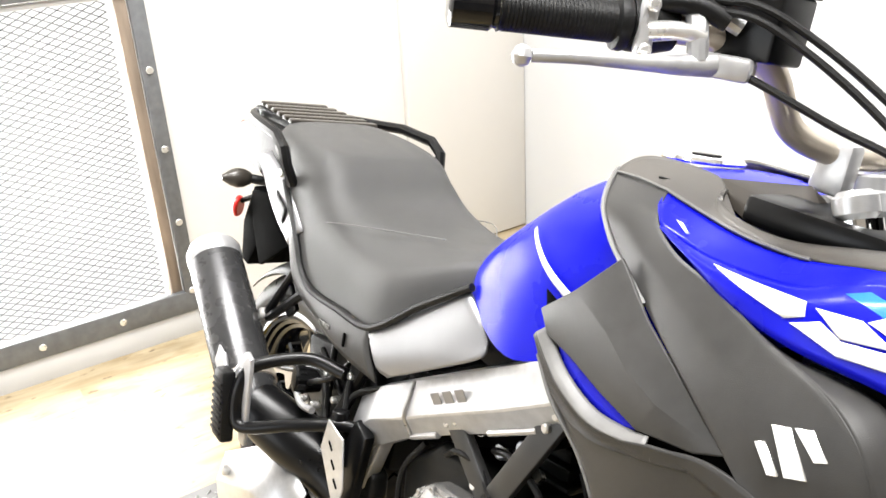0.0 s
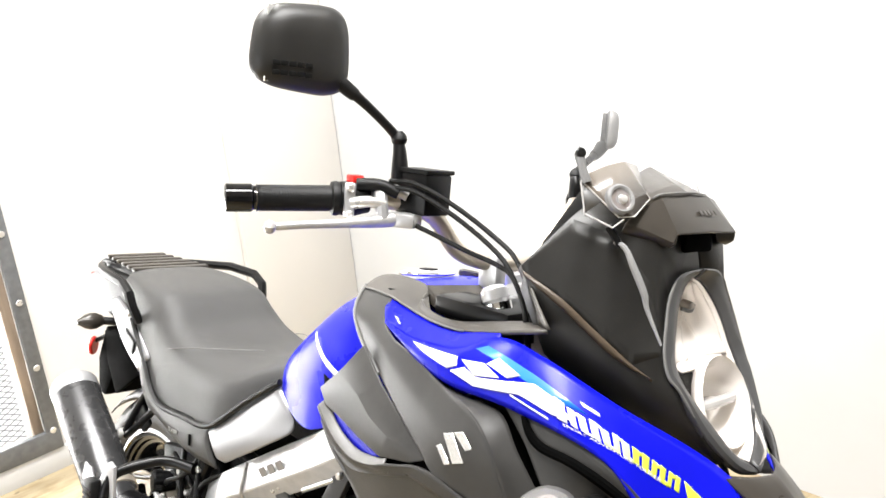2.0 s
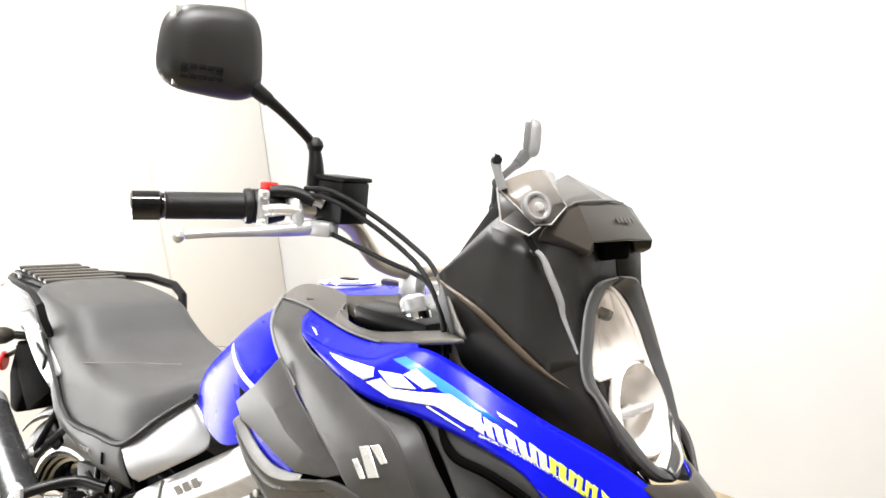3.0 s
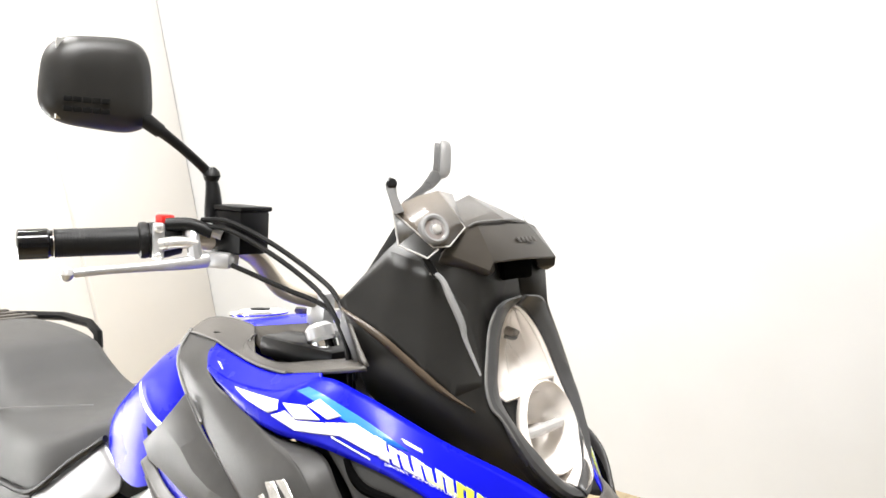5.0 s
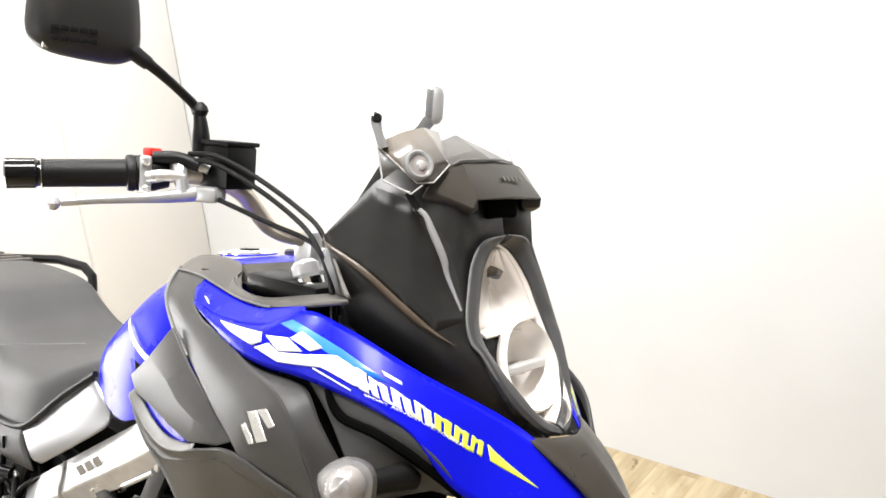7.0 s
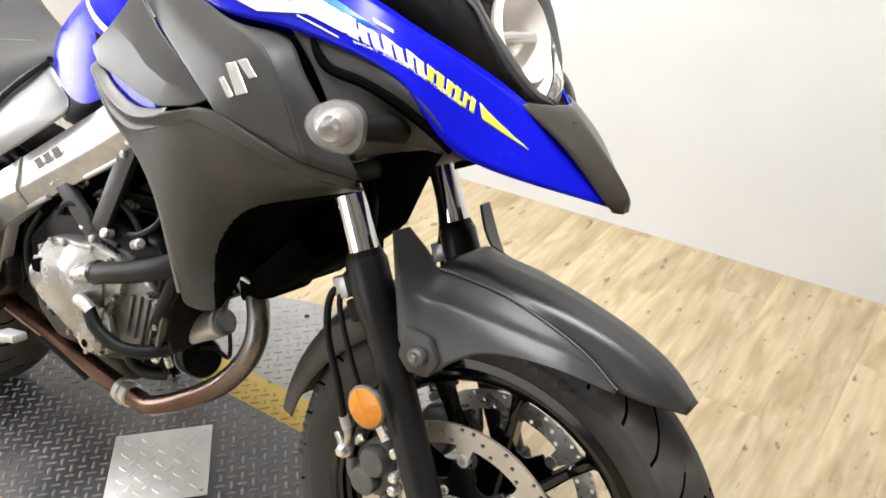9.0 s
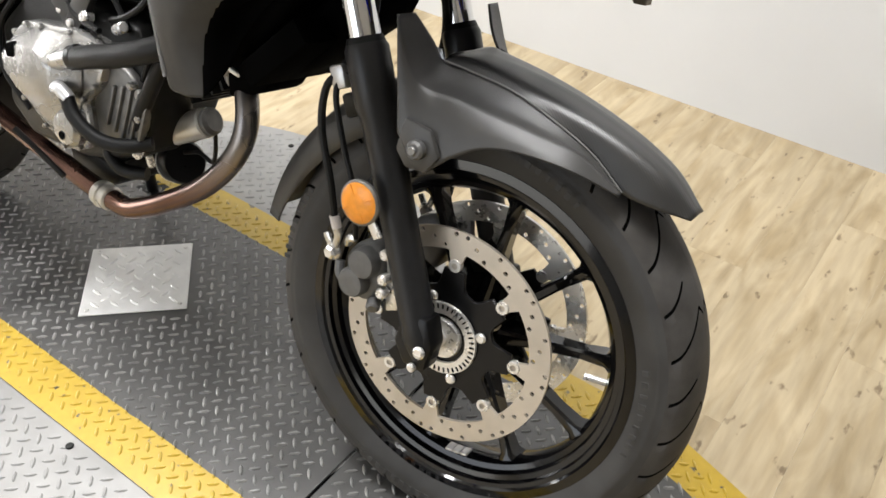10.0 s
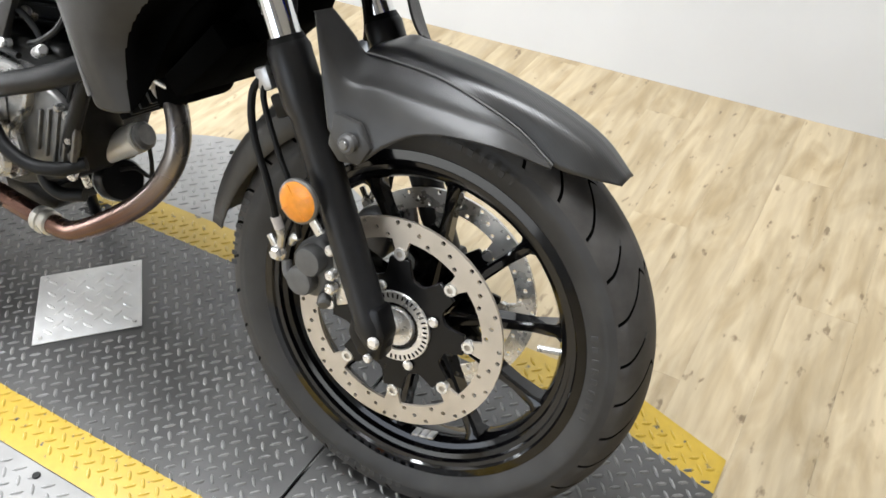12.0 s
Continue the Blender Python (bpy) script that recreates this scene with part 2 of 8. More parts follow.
def floor_wood():
    m = mat("pale_oak_plank", (0.362, 0.299, 0.200), 0.42, var=0.20, scale=7, bump=0.10, bscale=60, stretch=(9, 0.9, 1))
    nt = m.node_tree
    b = nt.nodes["Principled BSDF"]
    src = b.inputs["Base Color"].links[0].from_socket
    oi = nt.nodes.new("ShaderNodeObjectInfo")
    tc = nt.nodes["Texture Coordinate"]
    big = nt.nodes.new("ShaderNodeTexNoise")
    big.inputs["Scale"].default_value, big.inputs["Detail"].default_value, big.inputs["Distortion"].default_value = 3.2, 5, 1.2
    mp = nt.nodes.new("ShaderNodeMapping")
    mp.inputs["Scale"].default_value = (4.5, 1.1, 1)
    off = nt.nodes.new("ShaderNodeVectorMath")
    off.operation = "ADD"
    cmb = nt.nodes.new("ShaderNodeCombineXYZ")
    mul = nt.nodes.new("ShaderNodeMath")
    mul.operation, mul.inputs[1].default_value = "MULTIPLY", 40
    nt.links.new(oi.outputs["Random"], mul.inputs[0])
    nt.links.new(mul.outputs[0], cmb.inputs[0])
    nt.links.new(mul.outputs[0], cmb.inputs[1])
    nt.links.new(tc.outputs["Object"], off.inputs[0])
    nt.links.new(cmb.outputs[0], off.inputs[1])
    nt.links.new(off.outputs[0], mp.inputs[0])
    nt.links.new(mp.outputs[0], big.inputs["Vector"])
    rmp = nt.nodes.new("ShaderNodeValToRGB")
    rmp.color_ramp.elements[0].position, rmp.color_ramp.elements[0].color = 0.33, (0.81, 0.75, 0.63, 1)
    rmp.color_ramp.elements[1].position, rmp.color_ramp.elements[1].color = 0.56, (1.10, 1.08, 1.03, 1)
    nt.links.new(big.outputs["Fac"], rmp.inputs[0])
    mx = nt.nodes.new("ShaderNodeMix")
    mx.data_type, mx.blend_type, mx.inputs[0].default_value = "RGBA", "MULTIPLY", 1
    nt.links.new(src, mx.inputs[6])
    nt.links.new(rmp.outputs[0], mx.inputs[7])
    tone = nt.nodes.new("ShaderNodeMapRange")
    tone.inputs["To Min"].default_value, tone.inputs["To Max"].default_value = 0.95, 1.05
    nt.links.new(oi.outputs["Random"], tone.inputs[0])
    m2 = nt.nodes.new("ShaderNodeMix")
    m2.data_type, m2.blend_type, m2.inputs[0].default_value = "RGBA", "MULTIPLY", 1
    nt.links.new(mx.outputs[2], m2.inputs[6])
    nt.links.new(tone.outputs[0], m2.inputs[7])
    # dark knots and saw marks
    kn = nt.nodes.new("ShaderNodeTexNoise")
    kn.inputs["Scale"].default_value, kn.inputs["Detail"].default_value = 30, 5
    mk = nt.nodes.new("ShaderNodeMapping")
    mk.inputs["Scale"].default_value = (1.3, 0.55, 1)
    nt.links.new(off.outputs[0], mk.inputs[0])
    nt.links.new(mk.outputs[0], kn.inputs["Vector"])
    kr = nt.nodes.new("ShaderNodeValToRGB")
    kr.color_ramp.elements[0].position, kr.color_ramp.elements[0].color = 0.29, (0.30, 0.25, 0.20, 1)
    kr.color_ramp.elements[1].position, kr.color_ramp.elements[1].color = 0.36, (1, 1, 1, 1)
    nt.links.new(kn.outputs["Fac"], kr.inputs[0])
    m3 = nt.nodes.new("ShaderNodeMix")
    m3.data_type, m3.blend_type, m3.inputs[0].default_value = "RGBA", "MULTIPLY", 0.8
    nt.links.new(m2.outputs[2], m3.inputs[6])
    nt.links.new(kr.outputs[0], m3.inputs[7])
    nt.links.new(m3.outputs[2], b.inputs["Base Color"])
    return m


M_OAK = floor_wood()


def runway_paint():
    """Grey tread plate with a yellow painted band along both long edges."""
    m = mat("charcoal_tread_plate_with_yellow_edges", (0.076, 0.0745, 0.0722), 0.40, 0.30, var=0.45, scale=7, bump=0.2, bscale=500, coat=0.45)
    nt = m.node_tree
    b = nt.nodes["Principled BSDF"]
    b.inputs["Coat Roughness"].default_value, b.inputs["Coat IOR"].default_value = 0.30, 1.5
    src = b.inputs["Base Color"].links[0].from_socket
    tc = nt.nodes["Texture Coordinate"]
    sep = nt.nodes.new("ShaderNodeSeparateXYZ")
    nt.links.new(tc.outputs["Object"], sep.inputs[0])
    ab = nt.nodes.new("ShaderNodeMath")
    ab.operation = "ABSOLUTE"
    sub = nt.nodes.new("ShaderNodeMath")
    sub.operation, sub.inputs[1].default_value = "SUBTRACT", 0.056
    nt.links.new(sep.outputs["Y"], sub.inputs[0])
    nt.links.new(sub.outputs[0], ab.inputs[0])
    wob = nt.nodes.new("ShaderNodeTexNoise")
    wob.inputs["Scale"].default_value = 60
    nt.links.new(tc.outputs["Object"], wob.inputs["Vector"])
    w2 = nt.nodes.new("ShaderNodeMath")
    w2.operation, w2.inputs[1].default_value, w2.inputs[2].default_value = "MULTIPLY_ADD", 0.004, -0.002
    nt.links.new(wob.outputs["Fac"], w2.inputs[0])
    sm = nt.nodes.new("ShaderNodeMath")
    sm.operation = "ADD"
    nt.links.new(ab.outputs[0], sm.inputs[0])
    nt.links.new(w2.outputs[0], sm.inputs[1])
    taper = nt.nodes.new("ShaderNodeMapRange")
    taper.inputs["From Min"].default_value, taper.inputs["From Max"].default_value, taper.inputs["To Max"].default_value = 0.25, 0.44, 0.0217
    nt.links.new(sep.outputs["X"], taper.inputs[0])
    wide = nt.nodes.new("ShaderNodeMath")
    nt.links.new(sm.outputs[0], wide.inputs[0])
    nt.links.new(taper.outputs[0], wide.inputs[1])
    gt = nt.nodes.new("ShaderNodeMath")
    gt.operation, gt.inputs[1].default_value = "GREATER_THAN", 0.228
    nt.links.new(wide.outputs[0], gt.inputs[0])
    wear = nt.nodes.new("ShaderNodeTexNoise")
    wear.inputs["Scale"].default_value, wear.inputs["Detail"].default_value = 45, 8
    nt.links.new(tc.outputs["Object"], wear.inputs["Vector"])
    wr = nt.nodes.new("ShaderNodeMapRange")
    wr.inputs["From Min"].default_value, wr.inputs["From Max"].default_value = 0.30, 0.36
    nt.links.new(wear.outputs["Fac"], wr.inputs[0])
    mm = nt.nodes.new("ShaderNodeMath")
    mm.operation = "MULTIPLY"
    nt.links.new(gt.outputs[0], mm.inputs[0])
    nt.links.new(wr.outputs[0], mm.inputs[1])
    geo = nt.nodes.new("ShaderNodeNewGeometry")
    up = nt.nodes.new("ShaderNodeSeparateXYZ")
    nt.links.new(geo.outputs["Normal"], up.inputs[0])
    flat = nt.nodes.new("ShaderNodeMath")
    flat.operation, flat.inputs[1].default_value = "GREATER_THAN", 0.3
    nt.links.new(up.outputs["Z"], flat.inputs[0])
    both_m = nt.nodes.new("ShaderNodeMath")
    both_m.operation = "MULTIPLY"
    nt.links.new(mm.outputs[0], both_m.inputs[0])
    nt.links.new(flat.outputs[0], both_m.inputs[1])
    mm = both_m
    yel = nt.nodes.new("ShaderNodeMix")
    yel.data_type = "RGBA"
    yel.inputs[6].default_value, yel.inputs[7].default_value = (0.35, 0.232, 0.014, 1), (0.47, 0.315, 0.022, 1)
    nt.links.new(wob.outputs["Fac"], yel.inputs[0])
    mx = nt.nodes.new("ShaderNodeMix")
    mx.data_type = "RGBA"
    nt.links.new(mm.outputs[0], mx.inputs[0])
    nt.links.new(src, mx.inputs[6])
    nt.links.new(yel.outputs[2], mx.inputs[7])
    nt.links.new(mx.outputs[2], b.inputs["Base Color"])
    inv = nt.nodes.new("ShaderNodeMath")
    inv.operation, inv.inputs[1].default_value, inv.inputs[2].default_value = "MULTIPLY_ADD", -0.28, 0.28
    nt.links.new(mm.outputs[0], inv.inputs[0])
    nt.links.new(inv.outputs[0], b.inputs["Metallic"])
    return m


M_RUN = runway_paint()


def stained_pipe():
    """Brown heat stain low down that clears to bare grey steel higher up."""
    m = mat("heat_stained_pipe", (0.150, 0.080, 0.060), 0.27, 0.85, var=0.55, scale=14, bump=0.06)
    nt = m.node_tree
    b = nt.nodes["Principled BSDF"]
    src = b.inputs["Base Color"].links[0].from_socket
    sep = nt.nodes.new("ShaderNodeSeparateXYZ")
    nt.links.new(nt.nodes["Texture Coordinate"].outputs["Object"], sep.inputs[0])
    mr = nt.nodes.new("ShaderNodeMapRange")
    mr.inputs["From Min"].default_value, mr.inputs["From Max"].default_value = 0.34, 0.46
    nt.links.new(sep.outputs["Z"], mr.inputs[0])
    mx = nt.nodes.new("ShaderNodeMix")
    mx.data_type = "RGBA"
    mx.inputs[7].default_value = (0.20, 0.185, 0.175, 1)
    nt.links.new(mr.outputs[0], mx.inputs[0])
    nt.links.new(src, mx.inputs[6])
    nt.links.new(mx.outputs[2], b.inputs["Base Color"])
    return m


M_COPPER = stained_pipe()



def carbon():
    m = mat("carbon_pattern_plastic", (0.024, 0.0235, 0.0225), 0.34, var=0.1, scale=60)
    nt = m.node_tree
    b = nt.nodes["Principled BSDF"]
    tc = nt.nodes["Texture Coordinate"]
    w = nt.nodes.new("ShaderNodeTexWave")
    w.wave_type, w.bands_direction = "BANDS", "DIAGONAL"
    w.inputs["Scale"].default_value = 140
    nt.links.new(tc.outputs["Object"], w.inputs["Vector"])
    bp = nt.nodes.new("ShaderNodeBump")
    bp.inputs["Strength"].default_value, bp.inputs["Distance"].default_value = 0.14, 0.001
    nt.links.new(w.outputs["Fac"], bp.inputs["Height"])
    nt.links.new(bp.outputs[0], b.inputs["Normal"])
    return m


M_CARBON = carbon()

# ---- mesh tools ----
def V(*a):
    return Vector(a)


def cr(pts, n):
    """n + 1 points along a smooth curve through the given ones."""
    p = [Vector(q) for q in pts]
    if len(p) == 1:
        return [p[0].copy() for _ in range(n + 1)]
    p = [2 * p[0] - p[1]] + p + [2 * p[-1] - p[-2]]
    segs, out = len(p) - 3, []
    for i in range(n + 1):
        u = i / n * segs
        k = min(int(u), segs - 1)
        t = u - k
        a, b, c, d = p[k:k + 4]
        out.append(0.5 * ((2 * b) + (c - a) * t + (2 * a - 5 * b + 4 * c - d) * t * t + (3 * b - a - 3 * c + d) * t ** 3))
    return out


def grid(bm, rows, close_u=False, close_v=False, caps=False):
    vs = [[bm.verts.new(q) for q in r] for r in rows]
    nr, nc = len(vs), len(vs[0])
    for i in range(nr if close_v else nr - 1):
        for j in range(nc if close_u else nc - 1):
            bm.faces.new((vs[i][j], vs[i][(j + 1) % nc], vs[(i + 1) % nr][(j + 1) % nc], vs[(i + 1) % nr][j]))
    if caps:
        bm.faces.new(vs[0][::-1])
        bm.faces.new(vs[-1])
    return vs


def loft(curves, nu=24, nv=12, bm=None):
    """A smooth skin over a few curves."""
    bm = bm or bmesh.new()
    cs = [cr(c, nu) for c in curves]
    cols = [cr([c[j] for c in cs], nv) for j in range(nu + 1)]
    grid(bm, [[cols[j][i] for j in range(nu + 1)] for i in range(nv + 1)])
    return bm


def facets(points, faces, bm=None):
    """A skin of flat facets over named points."""
    bm = bm or bmesh.new()
    v = {k: bm.verts.new(q) for k, q in points.items()}
    for f in faces:
        bm.faces.new([v[q] for q in f.split()])
    return bm


def mirror_y(bm):
    """Adds the other side of a skin."""
    geo = bm.verts[:] + bm.edges[:] + bm.faces[:]
    dup = bmesh.ops.duplicate(bm, geom=geo)["geom"]
    vs = [g for g in dup if isinstance(g, bmesh.types.BMVert)]
    for v in vs:
        v.co.y = -v.co.y
    bmesh.ops.reverse_faces(bm, faces=[g for g in dup if isinstance(g, bmesh.types.BMFace)])
    bmesh.ops.remove_doubles(bm, verts=bm.verts[:], dist=0.0004)
    return bm


def tube(pts, r, n=10, steps=0, bm=None):
    """A round bar along a curve; r may be one radius or one for each given point."""
    bm = bm or bmesh.new()
    p = [Vector(q) for q in pts]
    rs = list(r) if isinstance(r, (list, tuple)) else [r] * len(p)
    if steps:
        q = cr(p, steps)
        rs = [c.x for c in cr([(a, 0, 0) for a in rs], steps)]
        p = q
    up = Vector((0, 0, 1))
    rings, prev = [], None
    for i, c in enumerate(p):
        d = (p[min(i + 1, len(p) - 1)] - p[max(i - 1, 0)]).normalized()
        if prev is None:
            a = d.cross(up if abs(d.z) < 0.95 else Vector((1, 0, 0))).normalized()
        else:
            a = (prev - d * prev.dot(d)).normalized()
        prev = a
        b = d.cross(a)
        rings.append([c + rs[i] * (math.cos(2 * math.pi * k / n) * a + math.sin(2 * math.pi * k / n) * b) for k in range(n)])
    grid(bm, rings, close_u=True, caps=True)
    return bm


def lathe(profile, m=None, n=32, bm=None, caps=True):
    """Turns (radius, height) pairs round the local z axis, placed by m."""
    bm = bm or bmesh.new()
    m = m or Matrix.Identity(4)
    rows = [[m @ Vector((r * math.cos(2 * math.pi * k / n), r * math.sin(2 * math.pi * k / n), h)) for k in range(n)] for r, h in profile]
    grid(bm, rows, close_u=True, caps=caps)
    return bm


def cyl(a, b, r, n=16, bevel=0.15, bm=None):
    """A round with softened ends from a to b."""
    a, b = Vector(a), Vector(b)
    m = Matrix.Translation(a) @ (b - a).to_track_quat("Z", "Y").to_matrix().to_4x4()
    h = (b - a).length
    e = min(r * bevel, h * 0.4)
    return lathe([(r - e, 0), (r, e), (r, h - e), (r - e, h)], m, n, bm)


def box(c, s, m=None, bevel=0.003, seg=2, bm=None):
    b2 = bmesh.new()
    bmesh.ops.create_cube(b2, size=1)
    for v in b2.verts:
        v.co = Vector((v.co.x * s[0], v.co.y * s[1], v.co.z * s[2]))
    if bevel:
        bmesh.ops.bevel(b2, geom=b2.edges[:], offset=min(bevel, min(s) * 0.45), segments=seg, affect="EDGES", profile=0.5)
    mm = Matrix.Translation(c) @ (m or Matrix.Identity(4))
    bmesh.ops.transform(b2, matrix=mm, verts=b2.verts)
    return merge(bm, b2)


def merge(bm, b2):
    if bm is None:
        return b2
    me = bpy.data.meshes.new("tmp")
    b2.to_mesh(me)
    bm.from_mesh(me)
    bpy.data.meshes.remove(me)
    b2.free()
    return bm


def prism(outline, y0, y1, bevel=0.003, bm=None, seg=2):
    """A plate with an (x, z) outline between two planes across the machine."""
    b2 = bmesh.new()
    vs = [b2.verts.new((x, y0, z)) for x, z in outline]
    f = b2.faces.new(vs)
    ext = bmesh.ops.extrude_face_region(b2, geom=[f])["geom"]
    for v in [g for g in ext if isinstance(g, bmesh.types.BMVert)]:
        v.co.y = y1
    bmesh.ops.recalc_face_normals(b2, faces=b2.faces[:])
    if bevel:
        bmesh.ops.bevel(b2, geom=b2.edges[:], offset=bevel, segments=seg, affect="EDGES", profile=0.5)
    return merge(bm, b2)


def part(name, bm, material, parent=None, label="", thick=0.0, smooth=True, offset=-1.0, flat=35):
    if not thick:
        bmesh.ops.recalc_face_normals(bm, faces=bm.faces[:])
    else:
        bm.normal_update()
        xs, zs = [v.co.x for v in bm.verts], [v.co.z for v in bm.verts]
        mid = Vector(((min(xs) + max(xs)) / 2, 0, (min(zs) + max(zs)) / 2 - 0.05))
        if sum(f.normal.dot(f.calc_center_median() - mid) * f.calc_area() for f in bm.faces) < 0:
            bmesh.ops.reverse_faces(bm, faces=bm.faces[:])
    me = bpy.data.meshes.new(name)
    bm.to_mesh(me)
    bm.free()
    me.materials.append(material)
    ob = new(name, me)
    ob.parent = parent
    if smooth:
        me.shade_smooth()
        me.set_sharp_from_angle(angle=radians(flat))
    if thick:
        s = ob.modifiers.new("thickness", "SOLIDIFY")
        s.thickness, s.offset = thick, offset
    if label:
        tagged(ob, label)
    return ob


def thing(name, where, label, category, group=""):
    ob = new(name)
    ob.empty_display_size = 0.1
    ob.matrix_world = where
    return tagged(ob, label, category, group)


def structure(name, bm, material, label, category, **kw):
    return tagged(part(name, bm, material, None, label, **kw), category=category, kind="structure")

# ---- the room ----
WT = 0.15
WIN = (-0.95, 0.168, 0.045, 1.065)     # window opening: y from, y to, z from, z to


def slab(x0, x1, y0, y1, z0, z1, bm=None):
    return box(((x0 + x1) / 2, (y0 + y1) / 2, (z0 + z1) / 2), (x1 - x0, y1 - y0, z1 - z0), bevel=0, bm=bm)


structure("floor", slab(WX - WT, EX + WT, EY - WT, WY + WT, FZ - 0.12, FZ - 0.012), M_CREAM, "concrete base under the plank floor", "floor", smooth=False)
structure("wall_north", slab(WX - WT, EX + WT, WY, WY + WT, FZ - 0.012, CZ), M_WALL, "long smooth white painted wall", "wall", smooth=False)
# unseen wall; its doorway is added to let the fill light in
bm = slab(WX - WT, -2.4, EY - WT, EY, FZ - 0.012, CZ)
slab(-0.2, EX + WT, EY - WT, EY, FZ - 0.012, CZ, bm)
slab(-2.4, -0.2, EY - WT, EY, 2.35, CZ, bm)
structure("wall_south", bm, M_BACKWALL, "unseen plain grey wall with an added wide doorway", "wall", smooth=False)
structure("wall_east", slab(EX, EX + WT, EY, WY, FZ - 0.012, CZ), M_BACKWALL, "unseen plain grey wall that dims reflections", "wall", smooth=False)
bm = slab(WX - WT, WX, EY, WIN[0], FZ - 0.012, CZ)
slab(WX - WT, WX, WIN[1], WY, FZ - 0.012, CZ, bm)
slab(WX - WT, WX, WIN[0], WIN[1], FZ - 0.012, WIN[2], bm)
slab(WX - WT, WX, WIN[0], WIN[1], WIN[3], CZ, bm)
structure("wall_west", bm, M_CREAM, "cream painted wall with a low window", "wall", smooth=False)
structure("pilaster", box((WX + 0.015, 1.26, (CZ + FZ) / 2), (0.03, 0.515, CZ - FZ - 0.01), bevel=0.006), M_CREAM, "shallow cream painted pilaster in the corner", "pilaster")
structure("ceiling", slab(WX - WT, EX + WT, EY - WT, WY + WT, CZ, CZ + 0.1), M_CEIL, "plain white ceiling", "ceiling", smooth=False)
structure("baseboard", box((WX + 0.008, (WIN[0] + WIN[1]) / 2, FZ + 0.036), (0.016, 1.5, 0.085), bevel=0.003), M_WALL, "white painted baseboard under the window", "baseboard")

# window: bolted steel frame, wooden reveal, expanded wire mesh
win = tagged(new("window_1"), "low window with a bolted grey steel frame and wire mesh", "window", kind="structure")
win.matrix_world = pose(WX, 0, 0)
y0, y1, z0, z1 = WIN
FW = 0.052
for nm, c, s in (("top_rail", (0.012, (y0 + y1) / 2, z1 - 0.004), (0.024, y1 - y0 + 0.03, FW)),
                 ("bottom_rail", (0.012, (y0 + y1) / 2, z0 + 0.022), (0.024, y1 - y0 + 0.03, FW + 0.02)),
                 ("stile", (0.012, y1 - 0.008, (z0 + z1) / 2 + 0.012), (0.023, FW - 0.008, z1 - z0 - FW - 0.03)),
                 ("stile", (0.012, y0 + 0.008, (z0 + z1) / 2 + 0.012), (0.023, FW - 0.008, z1 - z0 - FW - 0.03))):
    part(nm, box(c, s, bevel=0.003), M_WFRAME, win, "grey steel frame bar")
part("reveal", box((-0.02, y1 - 0.048, (z0 + z1) / 2), (0.05, 0.034, z1 - z0 - 0.06), bevel=0.004), M_WOODTRIM, win, "weathered brown wooden reveal")
part("reveal", box((-0.02, y0 + 0.048, (z0 + z1) / 2), (0.05, 0.034, z1 - z0 - 0.06), bevel=0.004), M_WOODTRIM, win, "weathered brown wooden reveal")
part("head_trim", box((-0.02, (y0 + y1) / 2, z1 - 0.043), (0.05, y1 - y0 - 0.09, 0.018), bevel=0.003), M_WALL, win, "white inner head trim")
for k in range(5):
    part("bolt", cyl((0.024, y1 - 0.008, z1 - 0.02 - k * 0.235), (0.029, y1 - 0.008, z1 - 0.02 - k * 0.235), 0.011, 12), M_STEEL, win)
for k in range(1, 6):
    for zz in (z0 + 0.022, z1 - 0.004):
        part("bolt", cyl((0.024, y1 - 0.008 - k * 0.235 + 0.01, zz), (0.029, y1 - 0.008 - k * 0.235 + 0.01, zz), 0.011, 12), M_STEEL, win)
vs, fs = [], []


def wire(p, q, r):
    d = (q - p).normalized()
    a = Vector((r, 0, 0))
    b = d.cross(a).normalized() * r
    k = len(vs)
    for c in (p, q):
        vs.extend([c + a, c + b, c - a, c - b])
    for i in range(4):
        fs.append((k + i, k + (i + 1) % 4, k + 4 + (i + 1) % 4, k + 4 + i))


my0, my1, mz0, mz1 = y0 + 0.03, y1 - 0.06, z0 + 0.05, z1 - 0.05
stepy, stepz = 0.021, 0.0105
ny, nz = int((my1 - my0) / stepy), int((mz1 - mz0) / stepz)
for i in range(ny):
    for j in range(nz):
        if (i + j) % 2 == 0:
            wire(Vector((-0.03, my0 + i * stepy, mz0 + j * stepz)), Vector((-0.03, my0 + (i + 1) * stepy, mz0 + (j + 1) * stepz)), 0.0014)
        else:
            wire(Vector((-0.03, my0 + i * stepy, mz0 + (j + 1) * stepz)), Vector((-0.03, my0 + (i + 1) * stepy, mz0 + j * stepz)), 0.0014)
me = bpy.data.meshes.new("wire_mesh")
me.from_pydata(vs, [], fs)
me.materials.append(M_MESH)
ob = new("wire_mesh", me)
ob.parent = win
tagged(ob, "expanded metal mesh", kind="stuff")

# bright overcast daylight outside the window
glow = bpy.data.materials.new("bright_daylight")
glow.use_nodes = True
gb = glow.node_tree.nodes["Principled BSDF"]
gb.inputs["Base Color"].default_value = (0, 0, 0, 1)
gb.inputs["Emission Color"].default_value = (1, 0.99, 0.97, 1)
gb.inputs["Emission Strength"].default_value = 0.85
structure("backdrop", slab(WX - 0.62, WX - 0.60, -1.6, 0.9, -0.5, 1.7), glow, "plain bright daylight outside the window", "backdrop", smooth=False)

